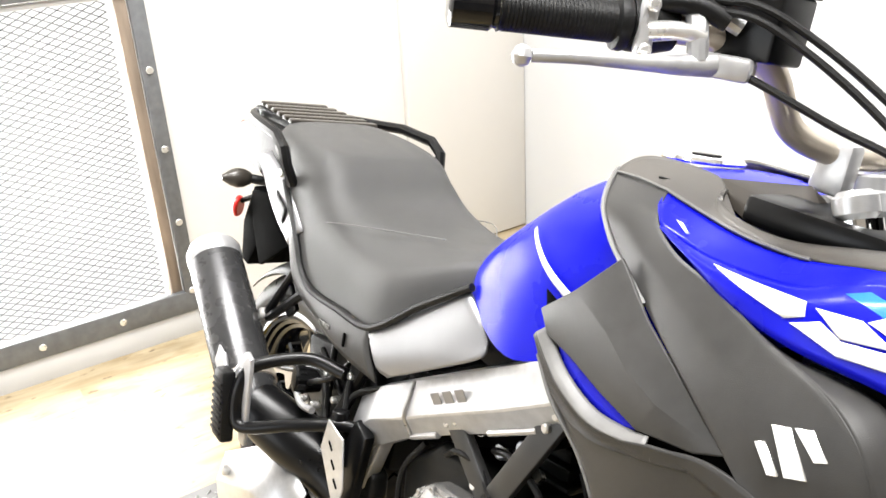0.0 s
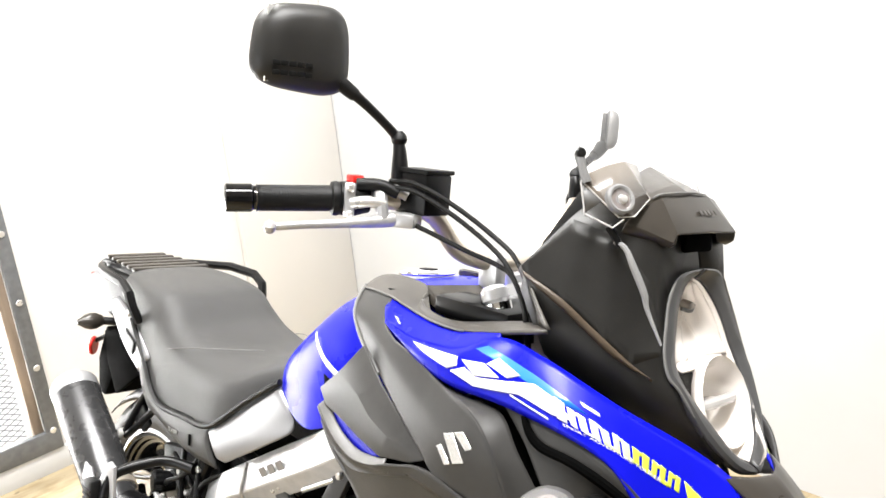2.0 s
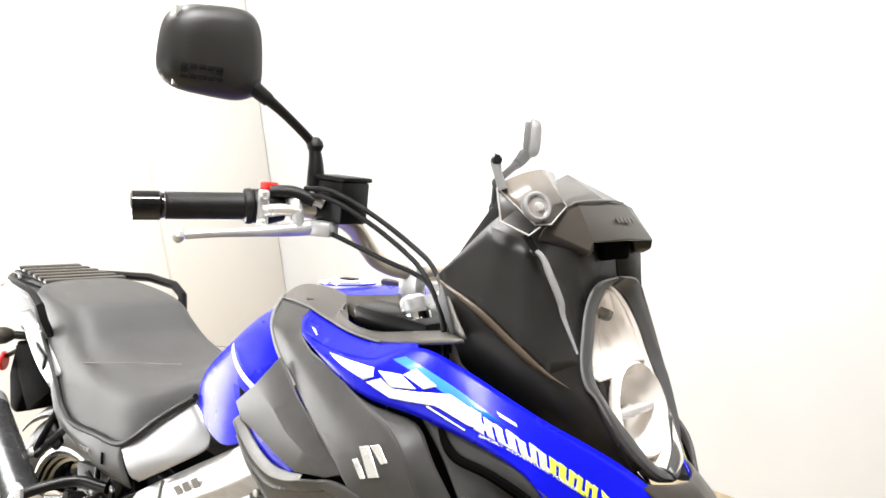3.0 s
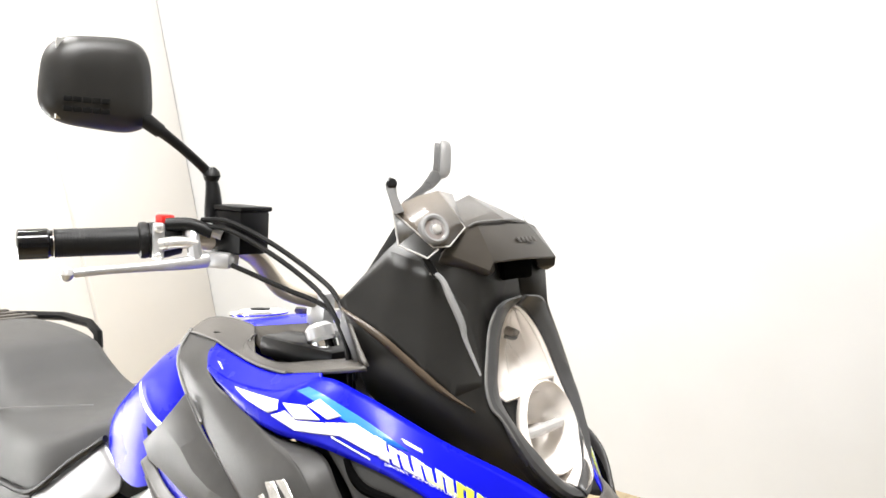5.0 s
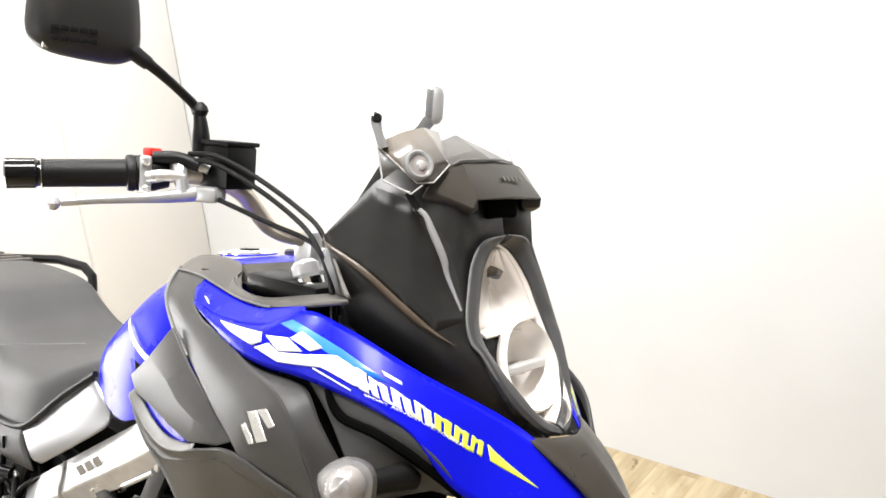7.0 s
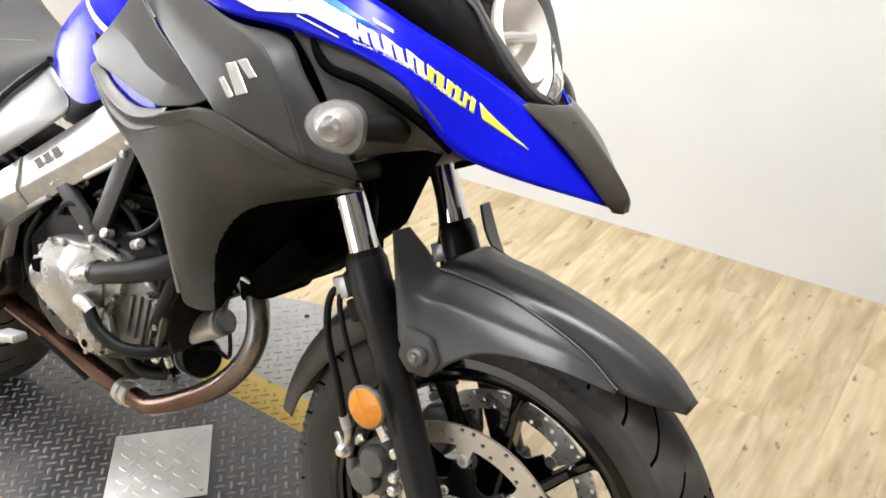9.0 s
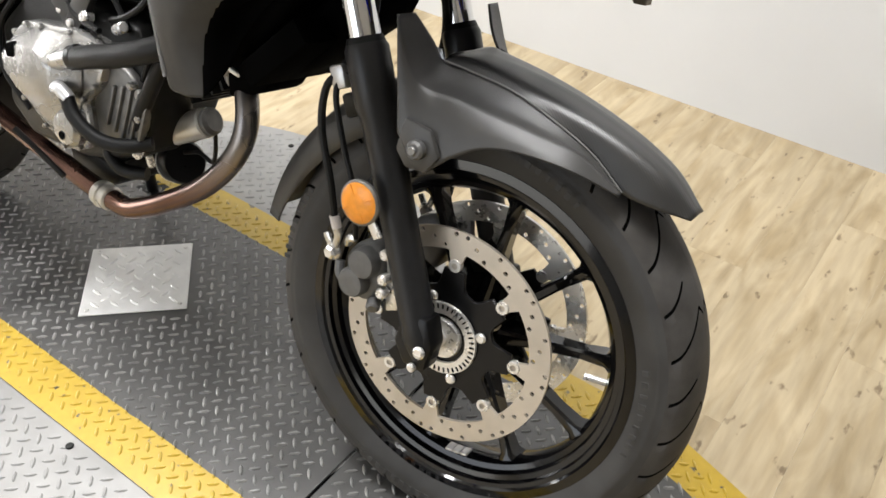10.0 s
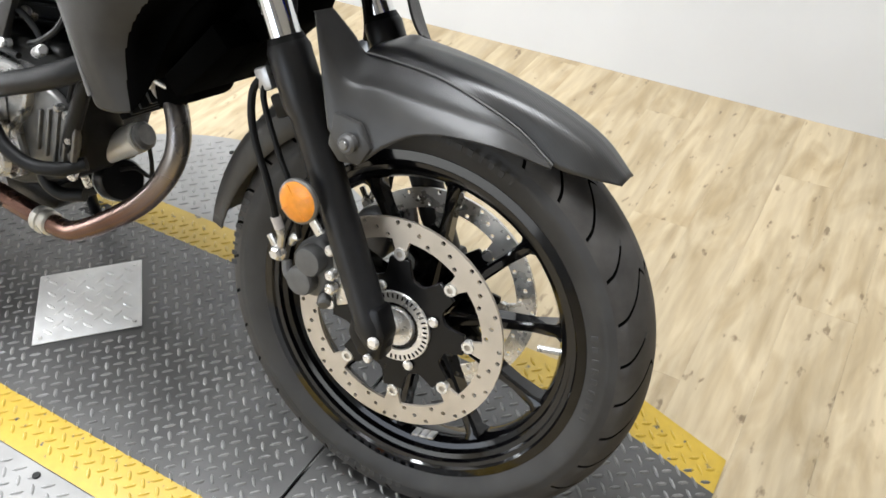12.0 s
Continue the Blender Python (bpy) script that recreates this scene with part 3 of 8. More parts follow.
# ceiling tube lamps
for lx, ly, lw in TUBES:
    lampbox = thing("ceiling_lamp", pose(lx, ly, CZ), "long white ceiling tube lamp", "lamp", "ceiling lamps")
    part("housing", box((0, 0, -0.03), (0.16, 1.35, 0.058), bevel=0.008), M_WALL, lampbox, "white metal housing")

# ---- the turntable lift ----
def lugs(bm_verts, bm_faces, inside, x0, x1, y0, y1, z, turn, pitch, length, width, height):
    """Raised lens-shaped lugs of a tread plate, in crossing directions."""
    c, s = math.cos(turn), math.sin(turn)
    n = int(math.hypot(x1 - x0, y1 - y0) / pitch) + 2
    mx, my = (x0 + x1) / 2, (y0 + y1) / 2
    for i in range(-n, n):
        for j in range(-n, n):
            u, v = i * pitch, j * pitch
            x, y = mx + c * u - s * v, my + s * u + c * v
            if not (x0 + 0.012 < x < x1 - 0.012 and y0 + 0.012 < y < y1 - 0.012) or not inside(x, y):
                continue
            a = turn + (math.pi / 2 if (i + j) % 2 else 0) + random.uniform(-0.03, 0.03)
            ca, sa = math.cos(a), math.sin(a)
            k = len(bm_verts)
            L, W = length / 2 * random.uniform(0.95, 1.05), width / 2
            for px, py, pz in ((-L, 0, 0), (-L * 0.5, -W, 0), (L * 0.5, -W, 0), (L, 0, 0), (L * 0.5, W, 0), (-L * 0.5, W, 0),
                               (-L * 0.7, 0, height * 0.8), (-L * 0.3, -W * 0.4, height), (L * 0.3, -W * 0.4, height), (L * 0.7, 0, height * 0.8), (L * 0.3, W * 0.4, height), (-L * 0.3, W * 0.4, height)):
                bm_verts.append((x + ca * px - sa * py, y + sa * px + ca * py, z + pz))
            for q in range(6):
                bm_faces.append((k + q, k + (q + 1) % 6, k + 6 + (q + 1) % 6, k + 6 + q))
            bm_faces.append(tuple(k + 6 + q for q in range(6)))


def ramp(v):
    """The free end of the runway slopes down to the wood floor and narrows a little."""
    f = max(0.0, (v[0] - 0.25) / 0.19)
    return (v[0], 0.056 + (v[1] - 0.056) * (1 - 0.095 * f), v[2] - 0.044 * f if v[2] > -0.04 else v[2])


def plate_part(name, bm, lug_args, material, parent, label, kind="", worn=None, shape=None):
    me = bpy.data.meshes.new(name)
    bm.to_mesh(me)
    bm.free()
    vs = [tuple(v.co) for v in me.vertices]
    fs = [tuple(p.vertices) for p in me.polygons]
    flat = len(fs)
    lugs(vs, fs, *lug_args)
    if shape:
        vs = [shape(v) for v in vs]
    bpy.data.meshes.remove(me)
    me = bpy.data.meshes.new(name)
    me.from_pydata(vs, [], fs)
    me.materials.append(material)
    if worn:
        me.materials.append(worn)
        me.polygons.foreach_set("material_index", [1 if i >= flat and abs(p.center.y - 0.056) < 0.224 else 0 for i, p in enumerate(me.polygons)])
    ob = new(name, me)
    ob.parent = parent
    return tagged(ob, label, kind=kind)


TC, TR = (-0.742, 0.056), 0.612       # turntable centre and radius
RY0, RY1, RX0, RX1, SEAM = -0.255, 0.367, -1.66, 0.440, -0.138
Q = math.pi / 4
lift = thing("motorcycle_turntable", pose(0, 0, 0), "low steel turntable with a charcoal tread plate runway and yellow edges", "turntable")
# the round light grey base shows beside the runway, a little lower
bm = bmesh.new()
ring = [bm.verts.new((TC[0] + TR * math.cos(2 * math.pi * k / 96), TC[1] + TR * math.sin(2 * math.pi * k / 96), -0.004)) for k in range(96)]
f = bm.faces.new(ring)
ext = bmesh.ops.extrude_face_region(bm, geom=[f])["geom"]
for v in [g for g in ext if isinstance(g, bmesh.types.BMVert)]:
    v.co.z = FZ
bmesh.ops.recalc_face_normals(bm, faces=bm.faces[:])
plate_part("round_base", bm, (lambda x, y: (x - TC[0]) ** 2 + (y - TC[1]) ** 2 < (TR - 0.015) ** 2 and not RY0 - 0.008 < y < RY1 + 0.008,
           TC[0] - TR, TC[0] + TR, TC[1] - TR, TC[1] + TR, -0.004, Q, 0.0235, 0.0235, 0.0062, 0.0022), M_FILL, lift, "round light grey tread plate base")
for nm, xa, xb in (("runway", RX0, SEAM - 0.003), ("runway_extension", SEAM + 0.003, RX1)):
    body = slab(xa, xb, RY0, RY1, -0.046, 0.0)
    if nm == "runway_extension":
        bmesh.ops.bisect_plane(body, geom=body.verts[:] + body.edges[:] + body.faces[:], plane_co=(0.25, 0, 0), plane_no=(1, 0, 0))
    plate_part(nm, body, (lambda x, y: max(abs(x - TC[0] - (y - TC[1])), abs(x - TC[0] + (y - TC[1]))) > 0.150,
               xa, xb, RY0, RY1, 0.0, Q, 0.0212, 0.0225, 0.0062, 0.0024), M_RUN, lift, "charcoal tread plate with yellow painted edges", worn=M_LUG, shape=ramp)
part("seam_strip", slab(SEAM - 0.003, SEAM + 0.003, RY0 - 0.001, RY1, -0.046, -0.004), M_HOLE, lift, "dark gap between the plates", smooth=False)
# square bare cover plate laid cornerwise at the pivot
SQ = 0.0985
b2 = box((0, 0, 0), (SQ * 2, SQ * 2, 0.003), pose(0, 0, 0, 0, 0, 45), bevel=0.0008, seg=1)
bmesh.ops.translate(b2, vec=(TC[0], TC[1], 0.0028), verts=b2.verts)
plate_part("cover_plate", b2, (lambda x, y: abs(x - TC[0]) + abs(y - TC[1]) < SQ * 1.40 - 0.02, TC[0] - 0.15, TC[0] + 0.15, TC[1] - 0.15, TC[1] + 0.15, 0.0042, 0.0, 0.0255, 0.0255, 0.0072, 0.0022),
           M_BARE, lift, "square bare aluminium tread plate cover")
for k in range(4):
    a = k * math.pi / 2
    part("screw", cyl((TC[0] + 0.12 * math.cos(a), TC[1] + 0.12 * math.sin(a), 0.0042), (TC[0] + 0.12 * math.cos(a), TC[1] + 0.12 * math.sin(a), 0.0062), 0.0045, 10), M_STEEL, lift)
for x, y in ((-0.508, -0.272), (-0.249, -0.290), (-0.79, -0.30), (-1.05, -0.29), (-0.55, 0.45), (-0.85, 0.60)):
    part("screw", cyl((x, y, -0.0042), (x, y, -0.0010), 0.007, 12), M_CASTD, lift)
part("rust_spot", cyl((-0.063, -0.140, 0.0002), (-0.063, -0.140, 0.0012), 0.009, 12), mat("rust", (0.30, 0.11, 0.03), 0.8, var=0.3, scale=200), lift, "small spot of orange rust")

# ---- the motorcycle: x ahead, y to its left, z up, standing on its side stand ----
LEAN = -14.8
bike = thing("motorcycle", pose(0, 0, 0, LEAN, 0, 0), "blue and dark grey adventure touring motorcycle leaning on its side stand", "motorcycle")


def both(fn):
    """Builds a part on the right side and its twin on the left."""
    for s in (1, -1):
        fn(s)


def flip(pts, s):
    return [(p[0], p[1] * s, p[2]) for p in pts]


# -- wheels --
def ring_rows(c, prof, n, yaw=0.0, bite=None):
    m = Matrix.Translation(c) @ pose(0, 0, 0, 0, 0, yaw)
    rows = []
    for k in range(n):
        a = 2 * math.pi * k / n
        row = []
        for r, h in prof:
            d = bite(a, r, h) if bite else 0.0
            row.append(m @ Vector(((r - d) * math.cos(a), h, (r - d) * math.sin(a))))
        rows.append(row)
    return rows


def tyre(c, R, W, rb, lanes, yaw, wheel, label):
    """A road tyre: sidewalls, tread and grooves that sweep from the shoulders to the crown."""
    hb = W * 0.42
    side = cr([(rb, hb, 0), (rb + 0.012, W * 0.47, 0), (rb + (R - rb) * 0.38, W * 0.515, 0), (R - 0.040, W * 0.503, 0), (R - 0.034, W * 0.490, 0)], 8)
    crown = cr([(R - 0.0325, W * 0.487, 0), (R - 0.0180, W * 0.425, 0), (R - 0.0075, W * 0.30, 0), (R - 0.0020, W * 0.15, 0), (R, 0, 0)], 20)
    half = [(p.x, p.y, False) for p in side] + [(p.x, p.y, True) for p in crown]
    prof = half + [(r, -h, k) for r, h, k in half[-2::-1]]
    cols, m = [], wheel_m(c, yaw)
    for p in range(lanes):
        for ph, deep in ((0.0, 0), (0.012, 1), (0.070, 1), (0.082, 0), (0.28, 0), (0.50, 0), (0.75, 0)):
            cols.append((p, ph, deep))
    verts, faces, kinds = [], [], []
    n, k = len(cols), len(prof)
    for p, ph, deep in cols:
        for r, h, tread in prof:
            u = min(abs(h) / (W / 2), 0.97)
            a = (p + ph - 1.25 * max(u, 0.40 - u)) * 2 * math.pi / lanes
            cut = deep and tread and (0.06 if p % 2 else 0.46) < u < 0.945
            q = r - (0.0045 if cut else 0.0)
            verts.append(m @ Vector((q * math.cos(a), h, q * math.sin(a))))
    for i in range(n):
        p, ph, deep = cols[i]
        for j in range(k - 1):
            faces.append((i * k + j, i * k + j + 1, (i + 1) % n * k + j + 1, (i + 1) % n * k + j))
            u = abs(prof[j][1] + prof[j + 1][1]) / W
            # groove faces get a near-black that paints their shade
            groove = ph < 0.08 and (0.06 if p % 2 else 0.46) < u < 0.945 and prof[j][2]
            kinds.append(2 if groove else 1 if prof[j][2] and prof[j + 1][2] else 0)
    me = bpy.data.meshes.new("tyre")
    me.from_pydata(verts, [], faces)
    for mt in (M_TYRE, M_TREAD, M_HOLE):
        me.materials.append(mt)
    me.polygons.foreach_set("material_index", kinds)
    me.shade_smooth()
    me.set_sharp_from_angle(angle=radians(40))
    ob = new("tyre", me)
    ob.parent = wheel
    return tagged(ob, label)


def rim_mesh(c, rb, hw, yaw):
    prof = [(rb + 0.004, -hw), (rb + 0.006, -hw + 0.004), (rb - 0.004, -hw + 0.007), (rb - 0.010, -hw + 0.018), (rb - 0.030, -hw + 0.026), (rb - 0.033, 0), (rb - 0.030, hw - 0.026),
            (rb - 0.010, hw - 0.018), (rb - 0.004, hw - 0.007), (rb + 0.006, hw - 0.004), (rb + 0.004, hw), (rb - 0.008, hw + 0.001), (rb - 0.014, hw - 0.010), (rb - 0.026, hw - 0.022), (rb - 0.038, hw - 0.030), (rb - 0.042, 0),
            (rb - 0.042, -hw + 0.034), (rb - 0.036, -hw + 0.024), (rb - 0.029, -hw + 0.021), (rb - 0.026, -hw + 0.013), (rb - 0.019, -hw + 0.011), (rb - 0.017, -hw + 0.004), (rb - 0.011, -hw + 0.003), (rb - 0.008, -hw - 0.001)]
    bm = bmesh.new()
    grid(bm, ring_rows(c, prof, 96, yaw), close_u=True, close_v=True)
    return bm


def wheel_m(c, yaw):
    return Matrix.Translation(c) @ pose(0, 0, 0, 0, 0, yaw)


def spoke_mesh(c, yaw, a, r0, r1):
    """One tapered spoke that widens into the rim."""
    m = wheel_m(c, yaw) @ pose(0, 0, 0, 0, -math.degrees(a), 0)
    rows = []
    for t, w, d, lift in ((0.0, 0.024, 0.050, 0), (0.25, 0.017, 0.034, 0.002), (0.7, 0.014, 0.026, 0.002), (0.9, 0.019, 0.030, 0), (1.0, 0.046, 0.040, 0)):
        x = r0 + (r1 - r0) * t
        rows.append([m @ Vector((x, y * d / 2 + 0, z * w / 2)) for y, z in ((-1, -0.55), (-0.75, -1), (0.75, -1), (1, -0.55), (1, 0.55), (0.75, 1), (-0.75, 1), (-1, 0.55))])
    bm = bmesh.new()
    grid(bm, rows, close_u=True, caps=True)
    return bm


def disc_mesh(c, yaw, h, r0, r1, th, tabs, phase, bolt_r, drill=0):
    """Flat drilled brake ring with rounded tabs for its buttons along the inner edge."""
    n = tabs * 24
    loops = [[], []]
    for k in range(n):
        a = 2 * math.pi * k / n + phase
        d = abs(((k + n // tabs // 2) % (n // tabs)) - n // tabs // 2) / (n / tabs)
        dip = max(0.0, 1 - (d / 0.11) ** 2)
        ri = r0 - (r0 - bolt_r + 0.009) * math.sqrt(dip)
        loops[0].append(Vector((ri * math.cos(a), ri * math.sin(a))))
        loops[1].append(Vector((r1 * math.cos(a), r1 * math.sin(a))))
    holes = []
    for k in range(drill * tabs):
        a = phase + (k + 0.35) * 2 * math.pi / (drill * tabs)
        r = r0 + (r1 - r0) * (0.82, 0.50, 0.18)[(k * 2 + k // drill) % 3]
        holes.append(Vector((r * math.cos(a), r * math.sin(a))))
        loops.append([holes[-1] + Vector((0.0033 * math.cos(q * math.pi / 4), 0.0033 * math.sin(q * math.pi / 4))) for q in range(8)])
    pts, edges = [], []
    for lp in loops:
        k = len(pts)
        pts += lp
        edges += [(k + i, k + (i + 1) % len(lp)) for i in range(len(lp))]
    vs, es, fs, vo, eo, fo = mathutils.geometry.delaunay_2d_cdt(pts, edges, [], 0, 1e-6)
    bm = bmesh.new()
    m = wheel_m(c, yaw)
    lay = [[bm.verts.new(m @ Vector((p.x, h + y, p.y))) for p in vs] for y in (-th / 2, th / 2)]
    keep = []
    for f in fs:
        g = sum((vs[i] for i in f), Vector((0, 0))) / len(f)
        k = int(round((math.atan2(g.y, g.x) - phase) / (2 * math.pi) * n)) % n
        if g.length > r1 or g.length < loops[0][k].length or any((g - q).length < 0.0030 for q in holes):
            continue
        keep.append(f)
        bm.faces.new([lay[1][i] for i in f])
        bm.faces.new([lay[0][i] for i in f[::-1]])
    count = collections.Counter(frozenset((f[i], f[(i + 1) % 3])) for f in keep for i in range(3))
    for f in keep:
        for i in range(3):
            a, b = f[i], f[(i + 1) % 3]
            if count[frozenset((a, b))] == 1:
                bm.faces.new((lay[1][b], lay[1][a], lay[0][a], lay[0][b]))
    return bm


def add_disc(wheel, c, yaw, h, s):
    ph = 1.6265
    d = part("brake_disc", disc_mesh(c, yaw, h, 0.126, 0.155, 0.0048, 8, ph, 0.1062, 7), M_DISC if s < 0 else M_STEEL, wheel, "drilled steel brake disc", flat=30)
    m = wheel_m(c, yaw)
    # black carrier: eight forked arms
    pts = []
    for k in range(8):
        a = ph + k * math.pi / 4
        for da, r in ((-0.24, 0.080), (-0.15, 0.101), (0.15, 0.101), (0.24, 0.080), (0.31, 0.075), (0.47, 0.075)):
            pts.append((r * math.cos(a + da), r * math.sin(a + da)))
    b2 = prism(pts, h - 0.003, h + 0.003, bevel=0.001, seg=1)
    bmesh.ops.transform(b2, matrix=m, verts=b2.verts)
    part("disc_carrier", b2, M_SATINBLK, wheel, "black disc carrier")
    for k in range(8):
        a = ph + k * math.pi / 4
        b2 = lathe([(0.0042, -0.0045), (0.0085, -0.0045), (0.0092, -0.003), (0.0092, 0.003), (0.0085, 0.0045), (0.0042, 0.0045)], m @ Matrix.Translation((0.1062 * math.cos(a), h, 0.1062 * math.sin(a))) @ pose(0, 0, 0, -90, 0, 0), 14, caps=False)
        part("disc_button", b2, M_STEEL, d)
        if k % 2 == 0:
            a += math.pi / 8
            p = m @ Vector((0.060 * math.cos(a), h + s * 0.003, 0.060 * math.sin(a)))
            q = m @ Vector((0.060 * math.cos(a), h + s * 0.009, 0.060 * math.sin(a)))
            part("disc_bolt", cyl(p, q, 0.0075, 12, 0.3), M_STEEL, wheel)


FC, FYAW = (0, 0, 0.329), 3.2
WC = (0.012, 0.010, 0.323)
fw = part("front_wheel", rim_mesh(WC, 0.242, 0.047, FYAW), M_GLOSSBLK, bike, "gloss black cast wheel with ten spokes")
tyre(WC, 0.320, 0.109, 0.245, 32, FYAW, fw, "black road tyre with swept grooves")
for k in range(10):
    part("spoke", spoke_mesh(WC, FYAW, 0.22 + k * math.pi / 5, 0.045, 0.210), M_GLOSSBLK, fw)
mw = wheel_m(FC, FYAW)
part("hub", lathe([(0.020, -0.062), (0.040, -0.060), (0.052, -0.052), (0.046, -0.03), (0.046, 0.03), (0.052, 0.052), (0.040, 0.060), (0.020, 0.062)], mw @ pose(0, 0, 0, -90, 0, 0), 32), M_GLOSSBLK, fw)
add_disc(fw, FC, FYAW, -0.0605, -1)
add_disc(fw, FC, FYAW, 0.0605, 1)
# raised plain marks on the sidewall
for a0 in (-1.9, -0.15, 1.1, 2.7):
    for k in range(9):
        a = a0 + 0.055 * k
        part("sidewall_mark", box((0, 0, 0), (0.009, 0.0012, 0.0075 if k % 3 else 0.004), mw @ pose(0, 0, 0, 0, -math.degrees(a), 0) @ Matrix.Translation((0.274, -0.0577, 0)), bevel=0.0003, seg=1), M_TYRE, fw)
# toothed sensor ring
bm = bmesh.new()
rows = []
for h, r0, r1 in ((-0.0685, 0.036, 0.0515), (-0.0655, 0.035, 0.0525)):
    rows.append([mw @ Vector((r0 * math.cos(2 * math.pi * k / 96), h, r0 * math.sin(2 * math.pi * k / 96))) for k in range(96)])
    rows.append([mw @ Vector((r1 * math.cos(2 * math.pi * k / 96), h, r1 * math.sin(2 * math.pi * k / 96))) for k in range(96)])
grid(bm, [rows[0], rows[1], rows[3], rows[2]], close_u=True, close_v=True)
sens = part("sensor_ring", bm, M_STEEL, fw, "bright slotted sensor ring")
for k in range(40):
    a = 2 * math.pi * k / 40
    b2 = box((0, 0, 0), (0.0065, 0.0012, 0.0022), bevel=0)
    bmesh.ops.transform(b2, matrix=mw @ pose(0, 0, 0, 0, -math.degrees(a), 0) @ Matrix.Translation((0.0465, -0.0688, 0)), verts=b2.verts)
    part("slot", b2, M_HOLE, sens, smooth=False)
# near-black disc paints the shade inside the hub
part("hub_recess", lathe([(0.035, -0.0625), (0.0, -0.0620)], mw @ pose(0, 0, 0, -90, 0, 0), 28, caps=False), M_HOLE, fw, "hub recess with painted shade")
part("bearing_ring", lathe([(0.019, -0.070), (0.0275, -0.070), (0.029, -0.067), (0.029, -0.06), (0.019, -0.06)], mw @ pose(0, 0, 0, -90, 0, 0), 28), M_STEEL, fw, "bright bearing ring")
part("valve", cyl(mw @ Vector((0.214 * math.cos(0.02), 0.004, 0.214 * math.sin(0.02))), mw @ Vector((0.182 * math.cos(0.02), -0.004, 0.182 * math.sin(0.02))), 0.0048, 10), M_STEEL, fw, "bright tyre valve")
for k, a in enumerate((-1.42, -1.36, -1.30)):
    part("balance_weight", box((0, 0, 0), (0.004, 0.018, 0.011), mw @ pose(0, 0, 0, 0, -math.degrees(a), 0) @ Matrix.Translation((0.206, -0.012, 0)), bevel=0.001), M_ALU, fw, "stick-on balance weight")

# -- fork --
def fork_x(z):
    return -0.008 - 0.47 * (z - 0.346)


def fork_at(z, y):
    return Vector((fork_x(z), y, z))


def add_fork(s):
    y = -0.105 * s
    ax = Vector((-0.47, 0, 1)).normalized()
    leg = part("fork_leg", tube([fork_at(0.318, y), fork_at(0.345, y), fork_at(0.36, y), fork_at(0.60, y), fork_at(0.615, y), fork_at(0.675, y), fork_at(0.682, y)], [0.019, 0.0250, 0.0232, 0.0238, 0.0275, 0.0275, 0.0240], n=24), M_FORK, bike, "satin black lower fork leg")
    part("fork_tube", tube([fork_at(0.675, y), fork_at(1.045, y)], 0.0205, n=28), M_CHROME, leg, "polished chrome fork tube")
    part("fork_cap", cyl(fork_at(1.045, y), fork_at(1.068, y), 0.019, 18, 0.3), M_ALU, leg, "silver fork cap")
    part("dust_seal", tube([fork_at(0.681, y), fork_at(0.688, y)], [0.0248, 0.0222], n=24), M_RUBBER, leg)
    foot = fork_at(0.335, y)
    part("axle_foot", prism([(foot.x - 0.026, 0.375), (foot.x + 0.010, 0.380), (foot.x + 0.024, 0.345), (foot.x + 0.020, 0.305), (foot.x - 0.014, 0.302), (foot.x - 0.034, 0.33)], y - 0.018 * s, y + 0.016 * s, bevel=0.006), M_SATINBLK, leg, "cast axle clamp")
    for dx, dz in ((0.0, -0.002), (-0.006, -0.028)):
        part("clamp_bolt", cyl((foot.x + 0.018 + dx - 0.008, y - 0.017 * s, 0.335 + dz), (foot.x + 0.018 + dx - 0.008, y - 0.025 * s, 0.335 + dz), 0.009 if dz > -0.01 else 0.006, 14, 0.3), M_STEEL, leg)


both(add_fork)
axle = part("front_axle", cyl((0, -0.105, 0.329), (0, 0.105, 0.329), 0.013, 16), M_STEEL, fw)
# clamps of the steering head
for z in (0.79, 1.03):
    x = fork_x(z)
    part("triple_clamp", prism([(x - 0.10, z - 0.015), (x + 0.04, z - 0.018), (x + 0.04, z + 0.014), (x - 0.10, z + 0.014)], -0.135, 0.135, bevel=0.008), M_SATINBLK, bike, "black fork clamp")
part("clamp_bolt", cyl((-0.268, -0.122, 1.068), (-0.264, -0.134, 1.068), 0.0075, 12, 0.3), M_STEEL, bike)
part("steering_head", cyl((fork_x(0.78) - 0.06, 0, 0.78), (fork_x(1.06) - 0.06, 0, 1.05), 0.034, 20), M_ALU, bike)


# -- front mudguard --
def mid_curve(c1, c2, f, out=0.0):
    """A curve between two others, pushed outwards from the machine."""
    rows = []
    for k, (p, q) in enumerate(zip(c1, c2)):
        v = Vector(p).lerp(Vector(q), f)
        v.y -= out * min(1, k / 2, (len(c1) - 1 - k) / 2 + 0.3)
        rows.append(tuple(v))
    return rows


def wing(s):
    return loft([flip(c, s) for c in (
        [(0.252, 0, 0.603), (0.210, 0, 0.636), (0.165, 0, 0.655), (0.120, 0, 0.669), (0.066, 0, 0.681), (0.010, 0, 0.688), (-0.045, 0, 0.690), (-0.080, 0, 0.688)],
        [(0.252, -0.011, 0.602), (0.213, -0.024, 0.628), (0.168, -0.031, 0.646), (0.122, -0.033, 0.661), (0.068, -0.035, 0.674), (0.011, -0.037, 0.683), (-0.045, -0.038, 0.688), (-0.080, -0.042, 0.688)],
        [(0.250, -0.020, 0.598), (0.214, -0.036, 0.600), (0.169, -0.042, 0.605), (0.125, -0.0435, 0.635), (0.070, -0.048, 0.657), (0.014, -0.052, 0.673), (-0.044, -0.055, 0.679), (-0.078, -0.065, 0.683)])], 40, 12)


